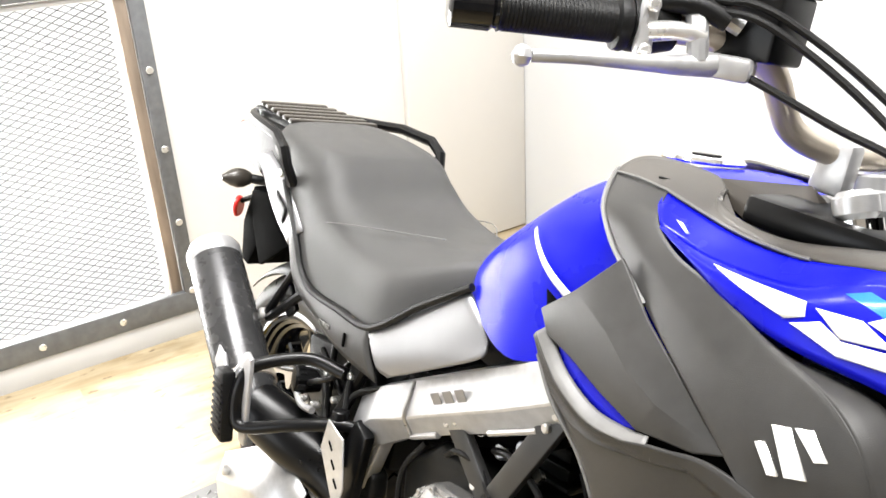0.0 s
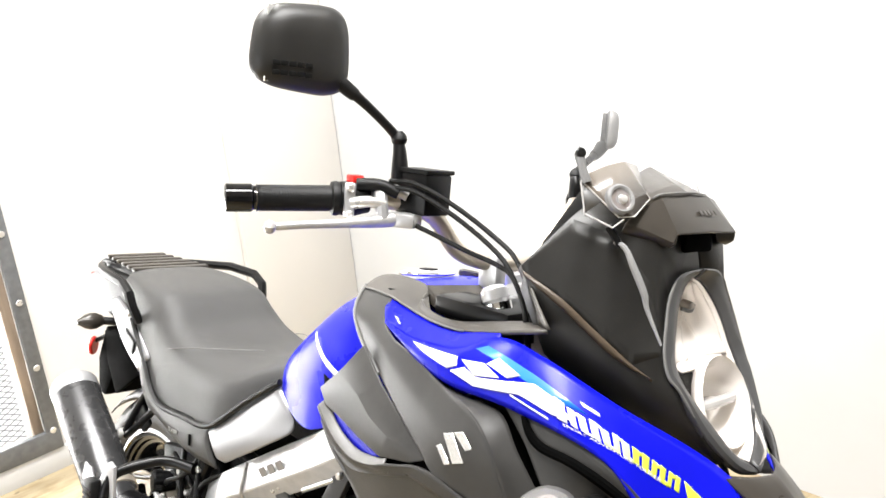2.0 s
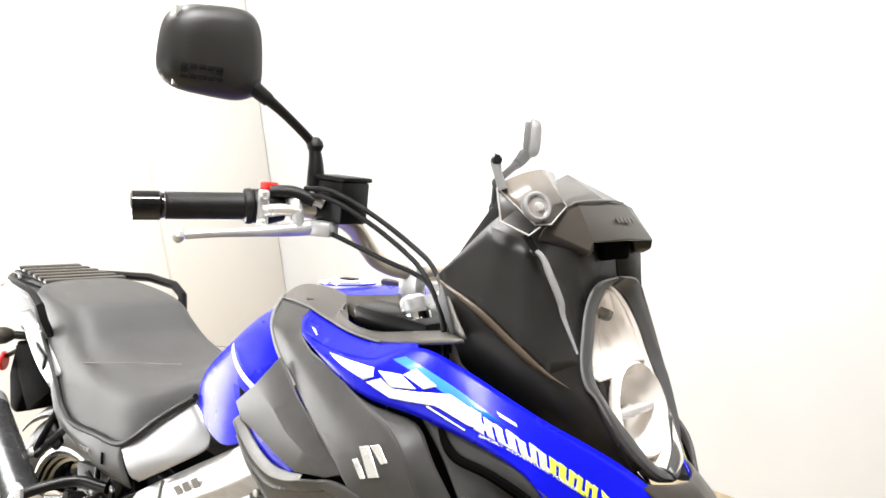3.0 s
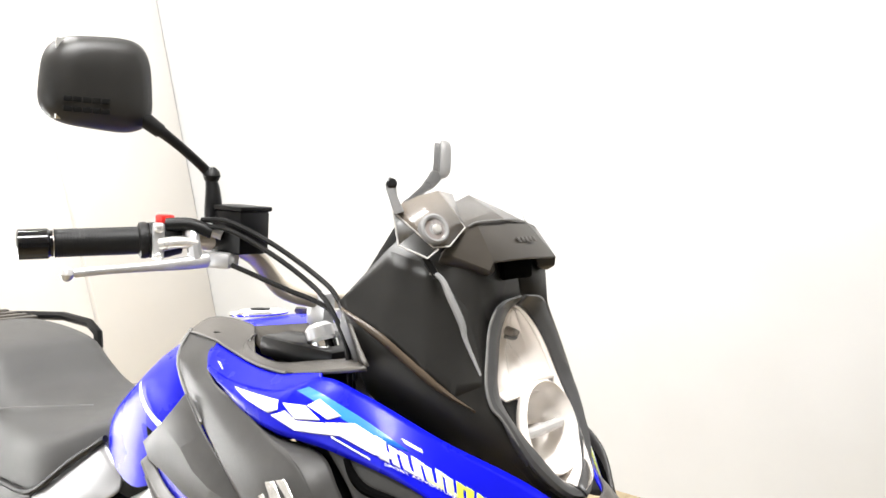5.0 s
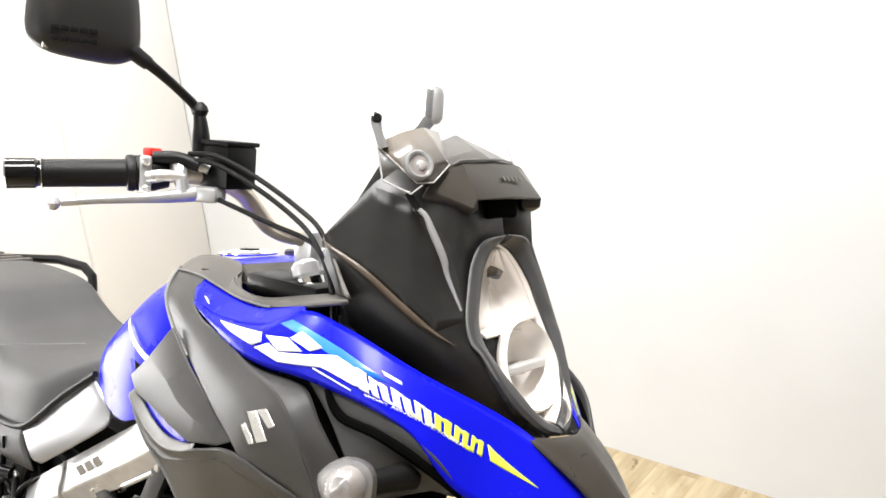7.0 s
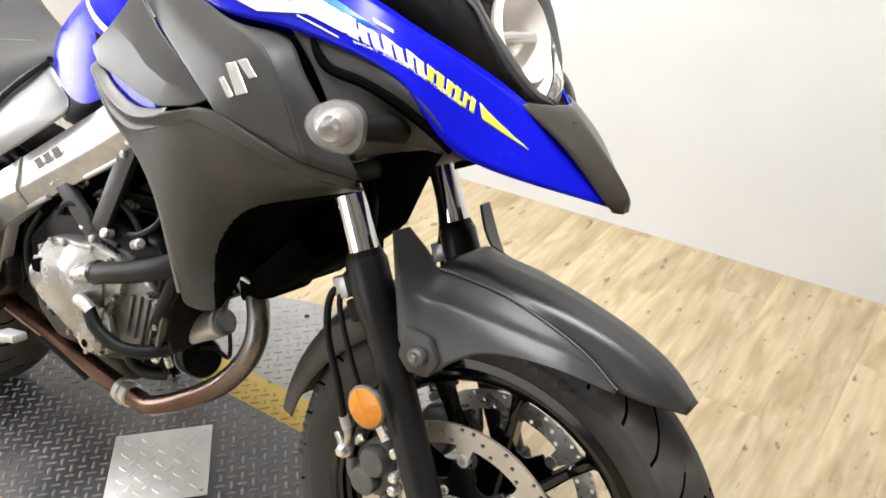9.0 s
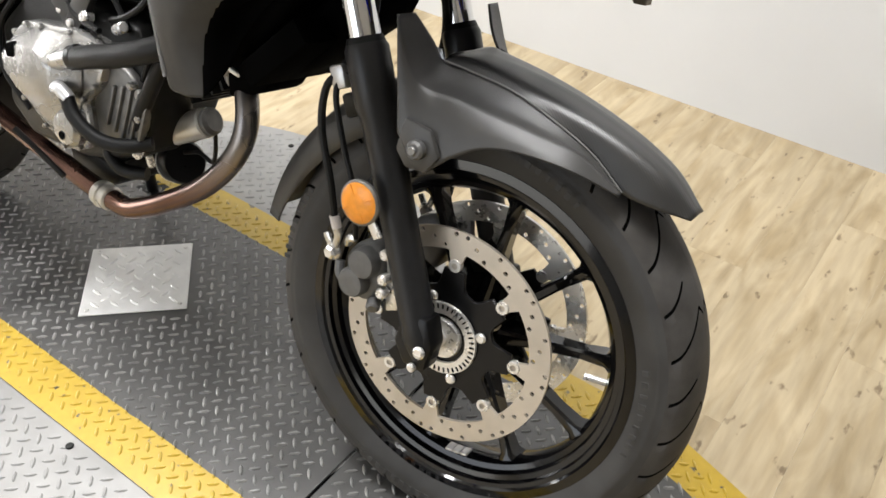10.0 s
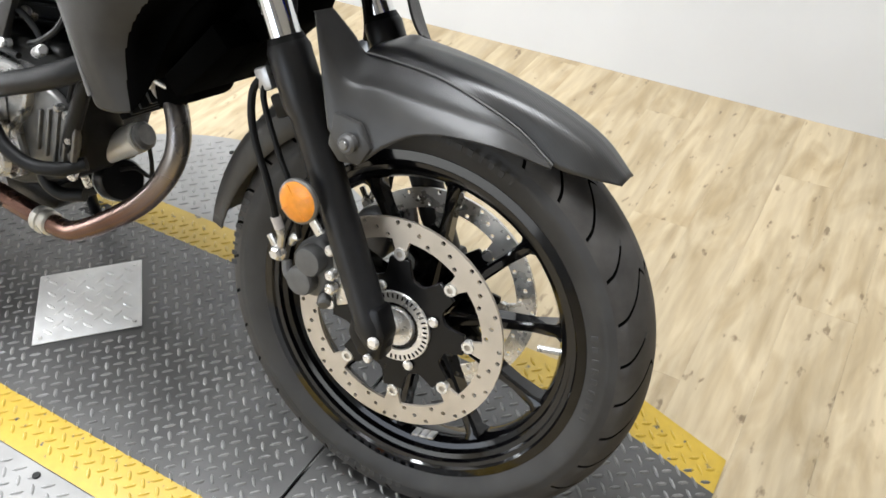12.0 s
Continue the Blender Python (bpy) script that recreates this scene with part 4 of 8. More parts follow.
bm = wing(1)
mirror_y(bm)
guard = part("front_mudguard", bm, M_CARBON, bike, "long dark mudguard with a carbon pattern top", thick=0.003)


def guard_side(s):
    ridge = [(0.171, -0.041, 0.604), (0.125, -0.0445, 0.635), (0.070, -0.049, 0.657), (0.014, -0.053, 0.673), (-0.044, -0.056, 0.678), (-0.076, -0.066, 0.682), (-0.095, -0.069, 0.702), (-0.117, -0.084, 0.730)]
    crease = [(0.172, -0.047, 0.606), (0.120, -0.063, 0.635), (0.072, -0.075, 0.644), (0.015, -0.087, 0.650), (-0.038, -0.097, 0.655), (-0.068, -0.105, 0.656), (-0.090, -0.112, 0.672), (-0.121, -0.113, 0.729)]
    low = [(0.173, -0.051, 0.604), (0.131, -0.077, 0.619), (0.093, -0.091, 0.624), (0.052, -0.101, 0.623), (0.019, -0.109, 0.614), (-0.010, -0.117, 0.594), (-0.046, -0.127, 0.566), (-0.084, -0.127, 0.600)]
    hollow = [(x, y, z - 0.0035 * math.sin(math.pi * min(1, k / 6))) for k, (x, y, z) in enumerate(mid_curve(ridge, crease, 0.55))]
    shoulder = [(x, y - 0.0015, z) for x, y, z in mid_curve(crease, low, 0.14)]
    bm = loft([flip(c, s) for c in (ridge, hollow, crease)], 60, 14)
    loft([flip(c, s) for c in (crease, shoulder, mid_curve(crease, low, 0.6, 0.002), low)], 60, 20, bm)
    bmesh.ops.remove_doubles(bm, verts=bm.verts[:], dist=0.0004)
    g = part("mudguard_side", bm, M_GUARD, guard, "matt grey mudguard side", thick=0.003, flat=40)
    part("mudguard_seam", tube(flip([(x, y - 0.001, z + 0.0012) for x, y, z in ridge[:6]], s), 0.0013, n=6, steps=30), M_SILL, guard, "pale seam along the carbon top")
    part("mudguard_bolt", cyl((-0.050, -0.126 * s, 0.592), (-0.050, -0.140 * s, 0.592), 0.0120, 18, 0.25), M_CALI, guard)
    part("bolt_head", cyl((-0.050, -0.140 * s, 0.592), (-0.050, -0.1435 * s, 0.592), 0.0060, 12, 0.3), M_CASTM, guard)
    bm = prism([(-0.078, 0.622), (-0.040, 0.618), (-0.022, 0.590), (-0.036, 0.566), (-0.066, 0.562), (-0.084, 0.580)], -0.118 * s, -0.127 * s, bevel=0.004)
    part("mudguard_bracket", bm, M_GUARD, guard)


both(guard_side)
rows = []
for i in range(25):
    f = i / 24
    a = radians(100 + 73 * f)
    skirt = 0.279 + 0.030 * f ** 3
    w = 0.071 - 0.010 * f ** 4
    half = [(skirt, -w), (0.300 + 0.008 * f ** 3, -w), (0.317 - 0.004 * f ** 3, -w + 0.002), (0.331, -0.055), (0.339, -0.034), (0.342, -0.012)]
    rows.append([(r * math.cos(a), y, 0.329 + r * math.sin(a)) for r, y in half + [(r, -y) for r, y in half[::-1]]])
bm = bmesh.new()
grid(bm, rows)
part("mudguard_tail", bm, M_GUARD, guard, "black rear flap of the mudguard", thick=0.003)
part("mudguard_bridge", prism([(-0.205, 0.600), (-0.135, 0.640), (-0.120, 0.615), (-0.190, 0.572)], -0.088, 0.088, bevel=0.004), M_BLACKP, guard)

# -- brake caliper, reflector and hoses --
def caliper(s):
    y = -0.0605 * s
    cal = part("brake_caliper", prism([(-0.150, 0.396), (-0.134, 0.422), (-0.108, 0.434), (-0.086, 0.420), (-0.078, 0.385), (-0.092, 0.348), (-0.118, 0.340), (-0.140, 0.356)], y - 0.040 * s, y + 0.018 * s, bevel=0.010, seg=3), M_CALI, bike, "grey two-piston brake caliper")
    for x, z in ((-0.1105, 0.4040), (-0.1225, 0.3705)):
        part("piston_cover", lathe([(0.0215, 0), (0.0212, 0.014), (0.0190, 0.0185), (0.0130, 0.0195), (0.004, 0.0190)], Matrix.Translation((x, y - 0.038 * s, z)) @ pose(0, 0, 0, 90 * s, 0, 0), 28), M_CALI, cal, "grey piston housing")
    part("caliper_web", tube([(-0.152, y - 0.044 * s, 0.388), (-0.146, y - 0.048 * s, 0.372), (-0.132, y - 0.046 * s, 0.362)], 0.0070, n=10, steps=6), M_CALI, cal)
    part("slide_pin", cyl((-0.092, y - 0.036 * s, 0.352), (-0.084, y - 0.050 * s, 0.346), 0.0095, 14, 0.3), M_CALI, cal)
    part("caliper_bracket", prism([(-0.094, 0.440), (-0.074, 0.446), (-0.060, 0.396), (-0.056, 0.351), (-0.074, 0.342), (-0.084, 0.40)], y - 0.034 * s, y - 0.022 * s, bevel=0.003), M_STEEL, cal, "bright metal bracket")
    for x, z in ((-0.082, 0.428), (-0.079, 0.392), (-0.078, 0.372)):
        part("caliper_bolt", cyl((x, y - 0.034 * s, z), (x, y - 0.050 * s, z), 0.0078, 12, 0.3), M_STEEL, cal)
    part("banjo_bolt", cyl((-0.1625, y - 0.040 * s, 0.3985), (-0.1625, y - 0.060 * s, 0.3985), 0.0095, 6, 0.3), M_STEEL, cal, "bright banjo bolt")
    part("banjo_eye", cyl((-0.1625, y - 0.044 * s, 0.3985), (-0.1625, y - 0.053 * s, 0.3985), 0.0125, 18, 0.25), M_EMBLEM, cal, "bright hose eye")
    part("banjo_tab", box((-0.172, y - 0.049 * s, 0.412), (0.010, 0.005, 0.022), pose(0, 0, 0, 0, -35, 0), bevel=0.0015), M_EMBLEM, cal)
    part("hose_fitting", tube([(-0.1600, y - 0.049 * s, 0.4050), (-0.1560, y - 0.052 * s, 0.4250), (-0.1590, y - 0.053 * s, 0.4370)], [0.0050, 0.0055, 0.0068], n=10, steps=6), M_EMBLEM, cal, "bright hose fitting")
    part("hose_ferrule", tube([(-0.1590, y - 0.053 * s, 0.4370), (-0.1650, y - 0.055 * s, 0.4530)], 0.0072, n=12), M_LENS, cal, "pale hose ferrule")
    part("bleed_fitting", tube([(-0.1430, y - 0.046 * s, 0.4180), (-0.1370, y - 0.050 * s, 0.4300), (-0.1290, y - 0.050 * s, 0.4330)], [0.0050, 0.0062, 0.0050], n=10, steps=6), M_EMBLEM, cal, "bright bleed fitting")
    part("hose_clip", box((-0.190, y - 0.05 * s, 0.632), (0.022, 0.018, 0.030), pose(0, 0, 0, 0, -25, 0), bevel=0.004), M_ALU, cal, "silver hose clip")
    part("brake_hose", tube([(-0.165, y - 0.055 * s, 0.453), (-0.176, y - 0.060 * s, 0.500), (-0.201, y - 0.060 * s, 0.561), (-0.205, y - 0.058 * s, 0.612), (-0.192, y - 0.050 * s, 0.640), (-0.178, y - 0.02 * s, 0.70), (-0.20, y, 0.80)], 0.0052, n=10, steps=30), M_RUBBER, cal)
    part("sensor_cable", tube([(-0.129, y - 0.050 * s, 0.433), (-0.134, y - 0.060 * s, 0.495), (-0.160, y - 0.060 * s, 0.545), (-0.188, y - 0.058 * s, 0.610), (-0.184, y - 0.05 * s, 0.64)], 0.004, n=8, steps=24), M_RUBBER, cal)


both(caliper)


def fork_reflector(s):
    m = Matrix.Translation((-0.106, -0.146 * s, 0.504)) @ pose(0, 0, 0, 90 * s, 0, 0) @ pose(0, 0, 0, 0, 0, 0)
    rim = part("fork_reflector", lathe([(0.0275, -0.004), (0.0295, -0.002), (0.0295, 0.002), (0.0270, 0.004)], m, 36), M_CASTM, bike, "round amber reflector in a dark rim")
    part("lens", lathe([(0.0268, 0.0038), (0.022, 0.0062), (0.012, 0.0074), (0.002, 0.0078)], m, 36), M_ORANGE, rim, "amber reflector lens")
    for k in range(2):
        part("lens_ridge", box((0, 0, 0), (0.050, 0.0014, 0.0012), m @ Matrix.Translation((0, 0, 0.0070)) @ pose(0, 0, 0, 0, 0, 35 + 90 * k), bevel=0.0004, seg=1), M_ORANGE, rim)
    part("bracket", prism([(-0.112, 0.500), (-0.100, 0.504), (-0.070, 0.47), (-0.080, 0.462)], -0.142 * s, -0.138 * s, bevel=0.001), M_STEEL, rim)


both(fork_reflector)

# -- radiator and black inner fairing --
# the near-black colour holds the deep shade behind the fairing
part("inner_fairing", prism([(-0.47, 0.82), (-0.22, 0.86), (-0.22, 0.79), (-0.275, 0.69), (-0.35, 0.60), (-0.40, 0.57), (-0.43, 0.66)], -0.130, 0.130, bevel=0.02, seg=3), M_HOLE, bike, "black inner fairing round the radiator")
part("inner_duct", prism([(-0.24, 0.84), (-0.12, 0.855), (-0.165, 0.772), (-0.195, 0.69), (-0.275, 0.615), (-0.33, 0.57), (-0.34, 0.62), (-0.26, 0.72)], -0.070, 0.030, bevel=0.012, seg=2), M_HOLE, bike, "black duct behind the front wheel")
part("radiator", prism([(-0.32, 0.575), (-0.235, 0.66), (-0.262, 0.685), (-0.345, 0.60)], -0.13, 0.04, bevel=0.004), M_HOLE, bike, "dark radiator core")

# -- fairing sides --
def side_panel(s):
    # badge panel: one skin from the tank seam down to the crease
    rear = [(-0.604, -0.117, 1.018), (-0.572, -0.158, 0.992), (-0.523, -0.180, 0.959), (-0.470, -0.200, 0.938), (-0.420, -0.216, 0.914), (-0.365, -0.232, 0.888), (-0.318, -0.242, 0.863), (-0.292, -0.247, 0.848)]
    fold = [(-0.512, -0.138, 1.022), (-0.486, -0.174, 1.001), (-0.440, -0.196, 0.984), (-0.385, -0.206, 0.973), (-0.320, -0.222, 0.957), (-0.245, -0.239, 0.940), (-0.203, -0.2445, 0.905), (-0.168, -0.232, 0.818)]
    bm = loft([flip(c, s) for c in (rear, mid_curve(rear, fold, 0.12, 0.003), mid_curve(rear, fold, 0.5, 0.007), mid_curve(rear, fold, 0.9, 0.003), fold)], 48, 28)
    p = part("fairing_side", bm, M_GREY, bike, "matt dark grey fairing side", thick=0.004, flat=60)
    # face that turns in ahead of the fold
    fold2 = [(-0.385, -0.206, 0.973), (-0.320, -0.222, 0.957), (-0.245, -0.239, 0.940), (-0.203, -0.2445, 0.905), (-0.168, -0.232, 0.818)]
    front = [(-0.375, -0.196, 0.960), (-0.310, -0.202, 0.946), (-0.226, -0.210, 0.945), (-0.180, -0.217, 0.902), (-0.112, -0.196, 0.806)]
    part("fairing_return", loft([flip(c, s) for c in (fold2, mid_curve(fold2, front, 0.5, 0.004), front)], 30, 8), M_GREY, p, "face of the fairing that turns in", thick=0.003, flat=50)
    # raised edge of the strip that sweeps down from the tank, its highlight painted pale
    part("strip_edge", tube(flip([(-0.606, -0.112, 1.021), (-0.590, -0.138, 1.008), (-0.573, -0.158, 0.991), (-0.553, -0.169, 0.975), (-0.524, -0.181, 0.958), (-0.482, -0.197, 0.943), (-0.452, -0.206, 0.930)], s), 0.0030, n=8, steps=28), M_SILL, p, "thin raised edge beside the tank with a painted highlight")
    # facets above the scoop: an outer bevel and an inner field
    fp = dict(a=(-0.583, -0.207, 0.874), b=(-0.492, -0.2045, 0.962), w=(-0.438, -0.214, 0.921), c=(-0.310, -0.2435, 0.860), q1=(-0.540, -0.207, 0.911), q2=(-0.476, -0.222, 0.894), q3=(-0.436, -0.232, 0.876), q4=(-0.389, -0.240, 0.865),
              h=(-0.562, -0.211, 0.853), e1=(-0.520, -0.217, 0.848), e2=(-0.462, -0.228, 0.838), e3=(-0.404, -0.2385, 0.832), e4=(-0.340, -0.2440, 0.846))
    fp = {k: (q[0], q[1] * s, q[2]) for k, q in fp.items()}
    fo = part("fairing_facet", facets(fp, ("q1 b w q2", "w c q4 q3 q2", "a q1 q2 e1 h", "q2 q3 e2 e1", "q3 q4 e3 e2", "q4 c e4 e3")), M_GREY, p, "flat facets above the scoop", thick=0.004, flat=6)
    bv = fo.modifiers.new("edges", "BEVEL")
    bv.width, bv.segments = 0.0025, 2
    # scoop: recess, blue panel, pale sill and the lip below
    # near-black sheet carries the shade of the recess
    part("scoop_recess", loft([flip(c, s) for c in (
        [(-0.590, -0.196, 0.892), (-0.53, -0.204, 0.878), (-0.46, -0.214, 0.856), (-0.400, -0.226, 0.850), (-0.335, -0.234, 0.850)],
        [(-0.572, -0.198, 0.835), (-0.53, -0.206, 0.815), (-0.47, -0.216, 0.803), (-0.405, -0.228, 0.815), (-0.335, -0.234, 0.830)])], 16, 3), M_HOLE, p, "scoop recess with shade painted near-black", thick=0.001)
    part("scoop_panel", loft([flip(c, s) for c in (
        [(-0.552, -0.2065, 0.862), (-0.520, -0.2120, 0.858), (-0.470, -0.2210, 0.845), (-0.408, -0.2325, 0.834)],
        [(-0.538, -0.2085, 0.838), (-0.515, -0.2135, 0.828), (-0.470, -0.2220, 0.818), (-0.410, -0.2330, 0.822)])], 16, 3), M_BLUE, p, "blue panel inside the scoop", thick=0.001)
    sill_o = [(-0.576, -0.2125, 0.850), (-0.552, -0.2175, 0.834), (-0.515, -0.2260, 0.817), (-0.465, -0.2360, 0.809), (-0.420, -0.2425, 0.816), (-0.385, -0.2455, 0.829)]
    sill_i = [(-0.566, -0.2050, 0.862), (-0.545, -0.2085, 0.845), (-0.512, -0.2150, 0.829), (-0.465, -0.2240, 0.820), (-0.420, -0.2320, 0.826), (-0.388, -0.2390, 0.835)]
    part("scoop_sill", loft([flip(c, s) for c in (sill_i, mid_curve(sill_i, sill_o, 0.6, 0.002), sill_o)], 26, 6), M_SILL, p, "pale moulded sill of the scoop", thick=0.002, flat=50)
    part("fairing_lip", loft([flip(c, s) for c in (
        [(-0.576, -0.2125, 0.850), (-0.552, -0.2175, 0.834), (-0.515, -0.2260, 0.817), (-0.465, -0.2360, 0.809), (-0.420, -0.2425, 0.816), (-0.385, -0.2455, 0.829), (-0.330, -0.2460, 0.845)],
        [(-0.582, -0.2090, 0.842), (-0.560, -0.2115, 0.822), (-0.520, -0.2170, 0.803), (-0.465, -0.2280, 0.797), (-0.412, -0.2370, 0.809), (-0.380, -0.2420, 0.820), (-0.335, -0.2440, 0.836)],
        [(-0.574, -0.2060, 0.832), (-0.552, -0.2100, 0.808), (-0.512, -0.2180, 0.789), (-0.462, -0.2290, 0.788), (-0.405, -0.2365, 0.805), (-0.378, -0.2400, 0.814), (-0.340, -0.2435, 0.828)])], 32, 8), M_GREY, p, "rounded lip below the scoop", thick=0.003, flat=40)
    # chamfer between the two creases
    up = [(-0.385, -0.2440, 0.826), (-0.332, -0.2465, 0.846), (-0.290, -0.2475, 0.848), (-0.243, -0.2455, 0.836), (-0.205, -0.2385, 0.825), (-0.164, -0.2250, 0.814), (-0.118, -0.200, 0.806)]
    down = [(-0.378, -0.2400, 0.814), (-0.342, -0.2430, 0.828), (-0.292, -0.2440, 0.823), (-0.247, -0.2400, 0.816), (-0.209, -0.2310, 0.805), (-0.169, -0.2170, 0.797), (-0.122, -0.196, 0.793)]
    part("fairing_chamfer", loft([flip(c, s) for c in (up, down)], 30, 4), M_GREY, p, "narrow chamfer along the crease", thick=0.003, flat=50)
    # shroud below the crease: grey outside, shade painted black where it turns in to the radiator
    sh = [flip(c, s) for c in (
        [(-0.572, -0.204, 0.826), (-0.510, -0.217, 0.788), (-0.410, -0.235, 0.804), (-0.342, -0.242, 0.828), (-0.252, -0.2395, 0.817), (-0.163, -0.2145, 0.796), (-0.116, -0.192, 0.793)],
        [(-0.535, -0.208, 0.790), (-0.475, -0.217, 0.768), (-0.402, -0.229, 0.772), (-0.335, -0.232, 0.785), (-0.262, -0.224, 0.780), (-0.19, -0.200, 0.778), (-0.13, -0.172, 0.785)],
        [(-0.480, -0.208, 0.752), (-0.440, -0.214, 0.718), (-0.395, -0.217, 0.712), (-0.350, -0.212, 0.715), (-0.305, -0.192, 0.722), (-0.25, -0.165, 0.738), (-0.16, -0.142, 0.772)],
        [(-0.442, -0.203, 0.692), (-0.424, -0.206, 0.652), (-0.402, -0.206, 0.640), (-0.376, -0.200, 0.635), (-0.344, -0.178, 0.650), (-0.325, -0.145, 0.682), (-0.28, -0.135, 0.708)],
        [(-0.406, -0.193, 0.572), (-0.398, -0.192, 0.558), (-0.382, -0.189, 0.555), (-0.362, -0.185, 0.557), (-0.345, -0.178, 0.566), (-0.335, -0.156, 0.600), (-0.336, -0.142, 0.630)])]
    q = part("radiator_shroud", loft(sh, 102, 90), M_GREY, bike, "matt dark grey radiator shroud with shade painted inside", thick=0.004, flat=60)
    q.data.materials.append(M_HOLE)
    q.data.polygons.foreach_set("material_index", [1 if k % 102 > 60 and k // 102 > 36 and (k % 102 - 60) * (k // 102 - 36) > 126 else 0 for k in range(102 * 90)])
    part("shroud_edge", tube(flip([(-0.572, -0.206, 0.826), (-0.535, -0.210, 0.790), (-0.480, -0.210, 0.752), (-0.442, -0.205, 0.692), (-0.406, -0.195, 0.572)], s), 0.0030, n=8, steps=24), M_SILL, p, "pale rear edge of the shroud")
    # chrome emblem as plain slanted shapes
    for o in ([(-0.2924, 0.8887), (-0.2829, 0.8933), (-0.2606, 0.8726), (-0.2709, 0.8690)], [(-0.2827, 0.9079), (-0.2650, 0.9130), (-0.2358, 0.8812), (-0.2559, 0.8742)], [(-0.2625, 0.9142), (-0.2455, 0.9197), (-0.2245, 0.9020), (-0.2359, 0.8967)]):
        b2 = prism([(-0.2585 + (x + 0.2585) * 0.84, 0.8940 + (z - 0.8940) * 0.95) for x, z in o], 0, 0.0035, bevel=0.0007, seg=1)
        for v in b2.verts:
            v.co.y = s * (-0.2470 - v.co.y + 0.02 * (v.co.x + 0.27) + 0.10 * (v.co.z - 0.89))
        part("emblem", b2, M_EMBLEM, p, "plain silver emblem shape")


both(side_panel)


# dark trim that arches round the tank edge, the ledge beside the cockpit and the well inside it
def tank_trim(s):
    outer = [(-0.604, -0.117, 1.018), (-0.606, -0.104, 1.026), (-0.600, -0.092, 1.035), (-0.586, -0.085, 1.0405), (-0.560, -0.080, 1.043), (-0.520, -0.082, 1.043), (-0.492, -0.090, 1.042), (-0.474, -0.104, 1.036)]
    inner = [(-0.512, -0.138, 1.022), (-0.506, -0.1395, 1.0215), (-0.498, -0.1415, 1.021), (-0.488, -0.144, 1.0195), (-0.472, -0.147, 1.018), (-0.450, -0.152, 1.0155), (-0.425, -0.157, 1.0135), (-0.400, -0.1625, 1.012)]
    top = part("tank_trim", loft([flip(c, s) for c in (outer, mid_curve(outer, inner, 0.35, 0.001), mid_curve(outer, inner, 0.7, 0.002), inner)], 32, 12), M_TRIM, bike, "dark grey trim along the tank top", thick=0.004, flat=60)
    part("trim_seam", tube(flip([(-0.604, -0.1175, 1.0185), (-0.560, -0.1295, 1.0225), (-0.512, -0.1385, 1.0225)], s), 0.0016, n=6, steps=10), M_SILL, top, "pale seam across the trim")
    part("trim_mark", box((-0.535, -0.1185 * s, 1.0285), (0.012, 0.006, 0.002), pose(0, 0, 0, 0, 0, 25 * s), bevel=0.0005), M_BLACKP, top, "small dark moulded mark")
    rim = [(-0.474, -0.104, 1.036), (-0.466, -0.121, 1.031), (-0.456, -0.131, 1.028), (-0.424, -0.145, 1.022), (-0.383, -0.154, 1.020), (-0.345, -0.158, 1.024), (-0.300, -0.155, 1.034), (-0.246, -0.141, 1.045)]
    edge = [(-0.455, -0.151, 1.016), (-0.440, -0.154, 1.0145), (-0.425, -0.157, 1.0135), (-0.400, -0.1625, 1.012), (-0.362, -0.170, 1.012), (-0.320, -0.177, 1.018), (-0.262, -0.185, 1.032), (-0.181, -0.1915, 1.053)]
    part("cockpit_ledge", loft([flip(c, s) for c in (rim, mid_curve(rim, edge, 0.5, 0.003), edge)], 34, 8), M_TRIM, bike, "grey ledge beside the cockpit", thick=0.005, flat=60)
    part("ledge_edge", tube(flip([(-0.512, -0.139, 1.0225), (-0.455, -0.1515, 1.0165), (-0.400, -0.163, 1.0125), (-0.345, -0.1735, 1.0145), (-0.327, -0.177, 1.017)], s), 0.0017, n=6, steps=20), M_SILL, top, "pale edge of the trim")
    part("ledge_horn", loft([flip(c, s) for c in (
        [(-0.181, -0.1915, 1.053), (-0.212, -0.178, 1.075), (-0.238, -0.168, 1.100), (-0.252, -0.165, 1.118)],
        [(-0.246, -0.141, 1.045), (-0.246, -0.145, 1.070), (-0.256, -0.150, 1.092), (-0.262, -0.158, 1.110)])], 12, 4), M_TRIM, bike, "grey horn of the ledge beside the cowl", thick=0.004)
    part("panel_ledge", loft([flip(c, s) for c in (
        [(-0.513, -0.1385, 1.0205), (-0.459, -0.150, 1.0145), (-0.411, -0.160, 1.0105), (-0.367, -0.169, 1.0105), (-0.327, -0.176, 1.0155), (-0.279, -0.183, 1.0265), (-0.256, -0.186, 1.031)],
        [(-0.502, -0.160, 1.010), (-0.452, -0.169, 1.003), (-0.410, -0.176, 0.999), (-0.366, -0.184, 1.0005), (-0.321, -0.1905, 1.0065), (-0.278, -0.191, 1.019), (-0.255, -0.187, 1.029)],
        [(-0.475, -0.182, 0.999), (-0.445, -0.184, 0.994), (-0.414, -0.189, 0.991), (-0.368, -0.195, 0.993), (-0.318, -0.200, 0.999), (-0.275, -0.197, 1.013), (-0.254, -0.188, 1.027)])], 30, 8), M_BLUE, bike, "blue upper face of the front panel", thick=0.003, flat=60)
    # inner panels of the well: a facet with its lit look painted brown, then dark down to the fork
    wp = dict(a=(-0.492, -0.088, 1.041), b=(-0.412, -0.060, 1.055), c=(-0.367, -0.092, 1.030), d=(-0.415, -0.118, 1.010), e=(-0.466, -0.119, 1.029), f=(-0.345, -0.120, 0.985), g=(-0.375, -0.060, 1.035))
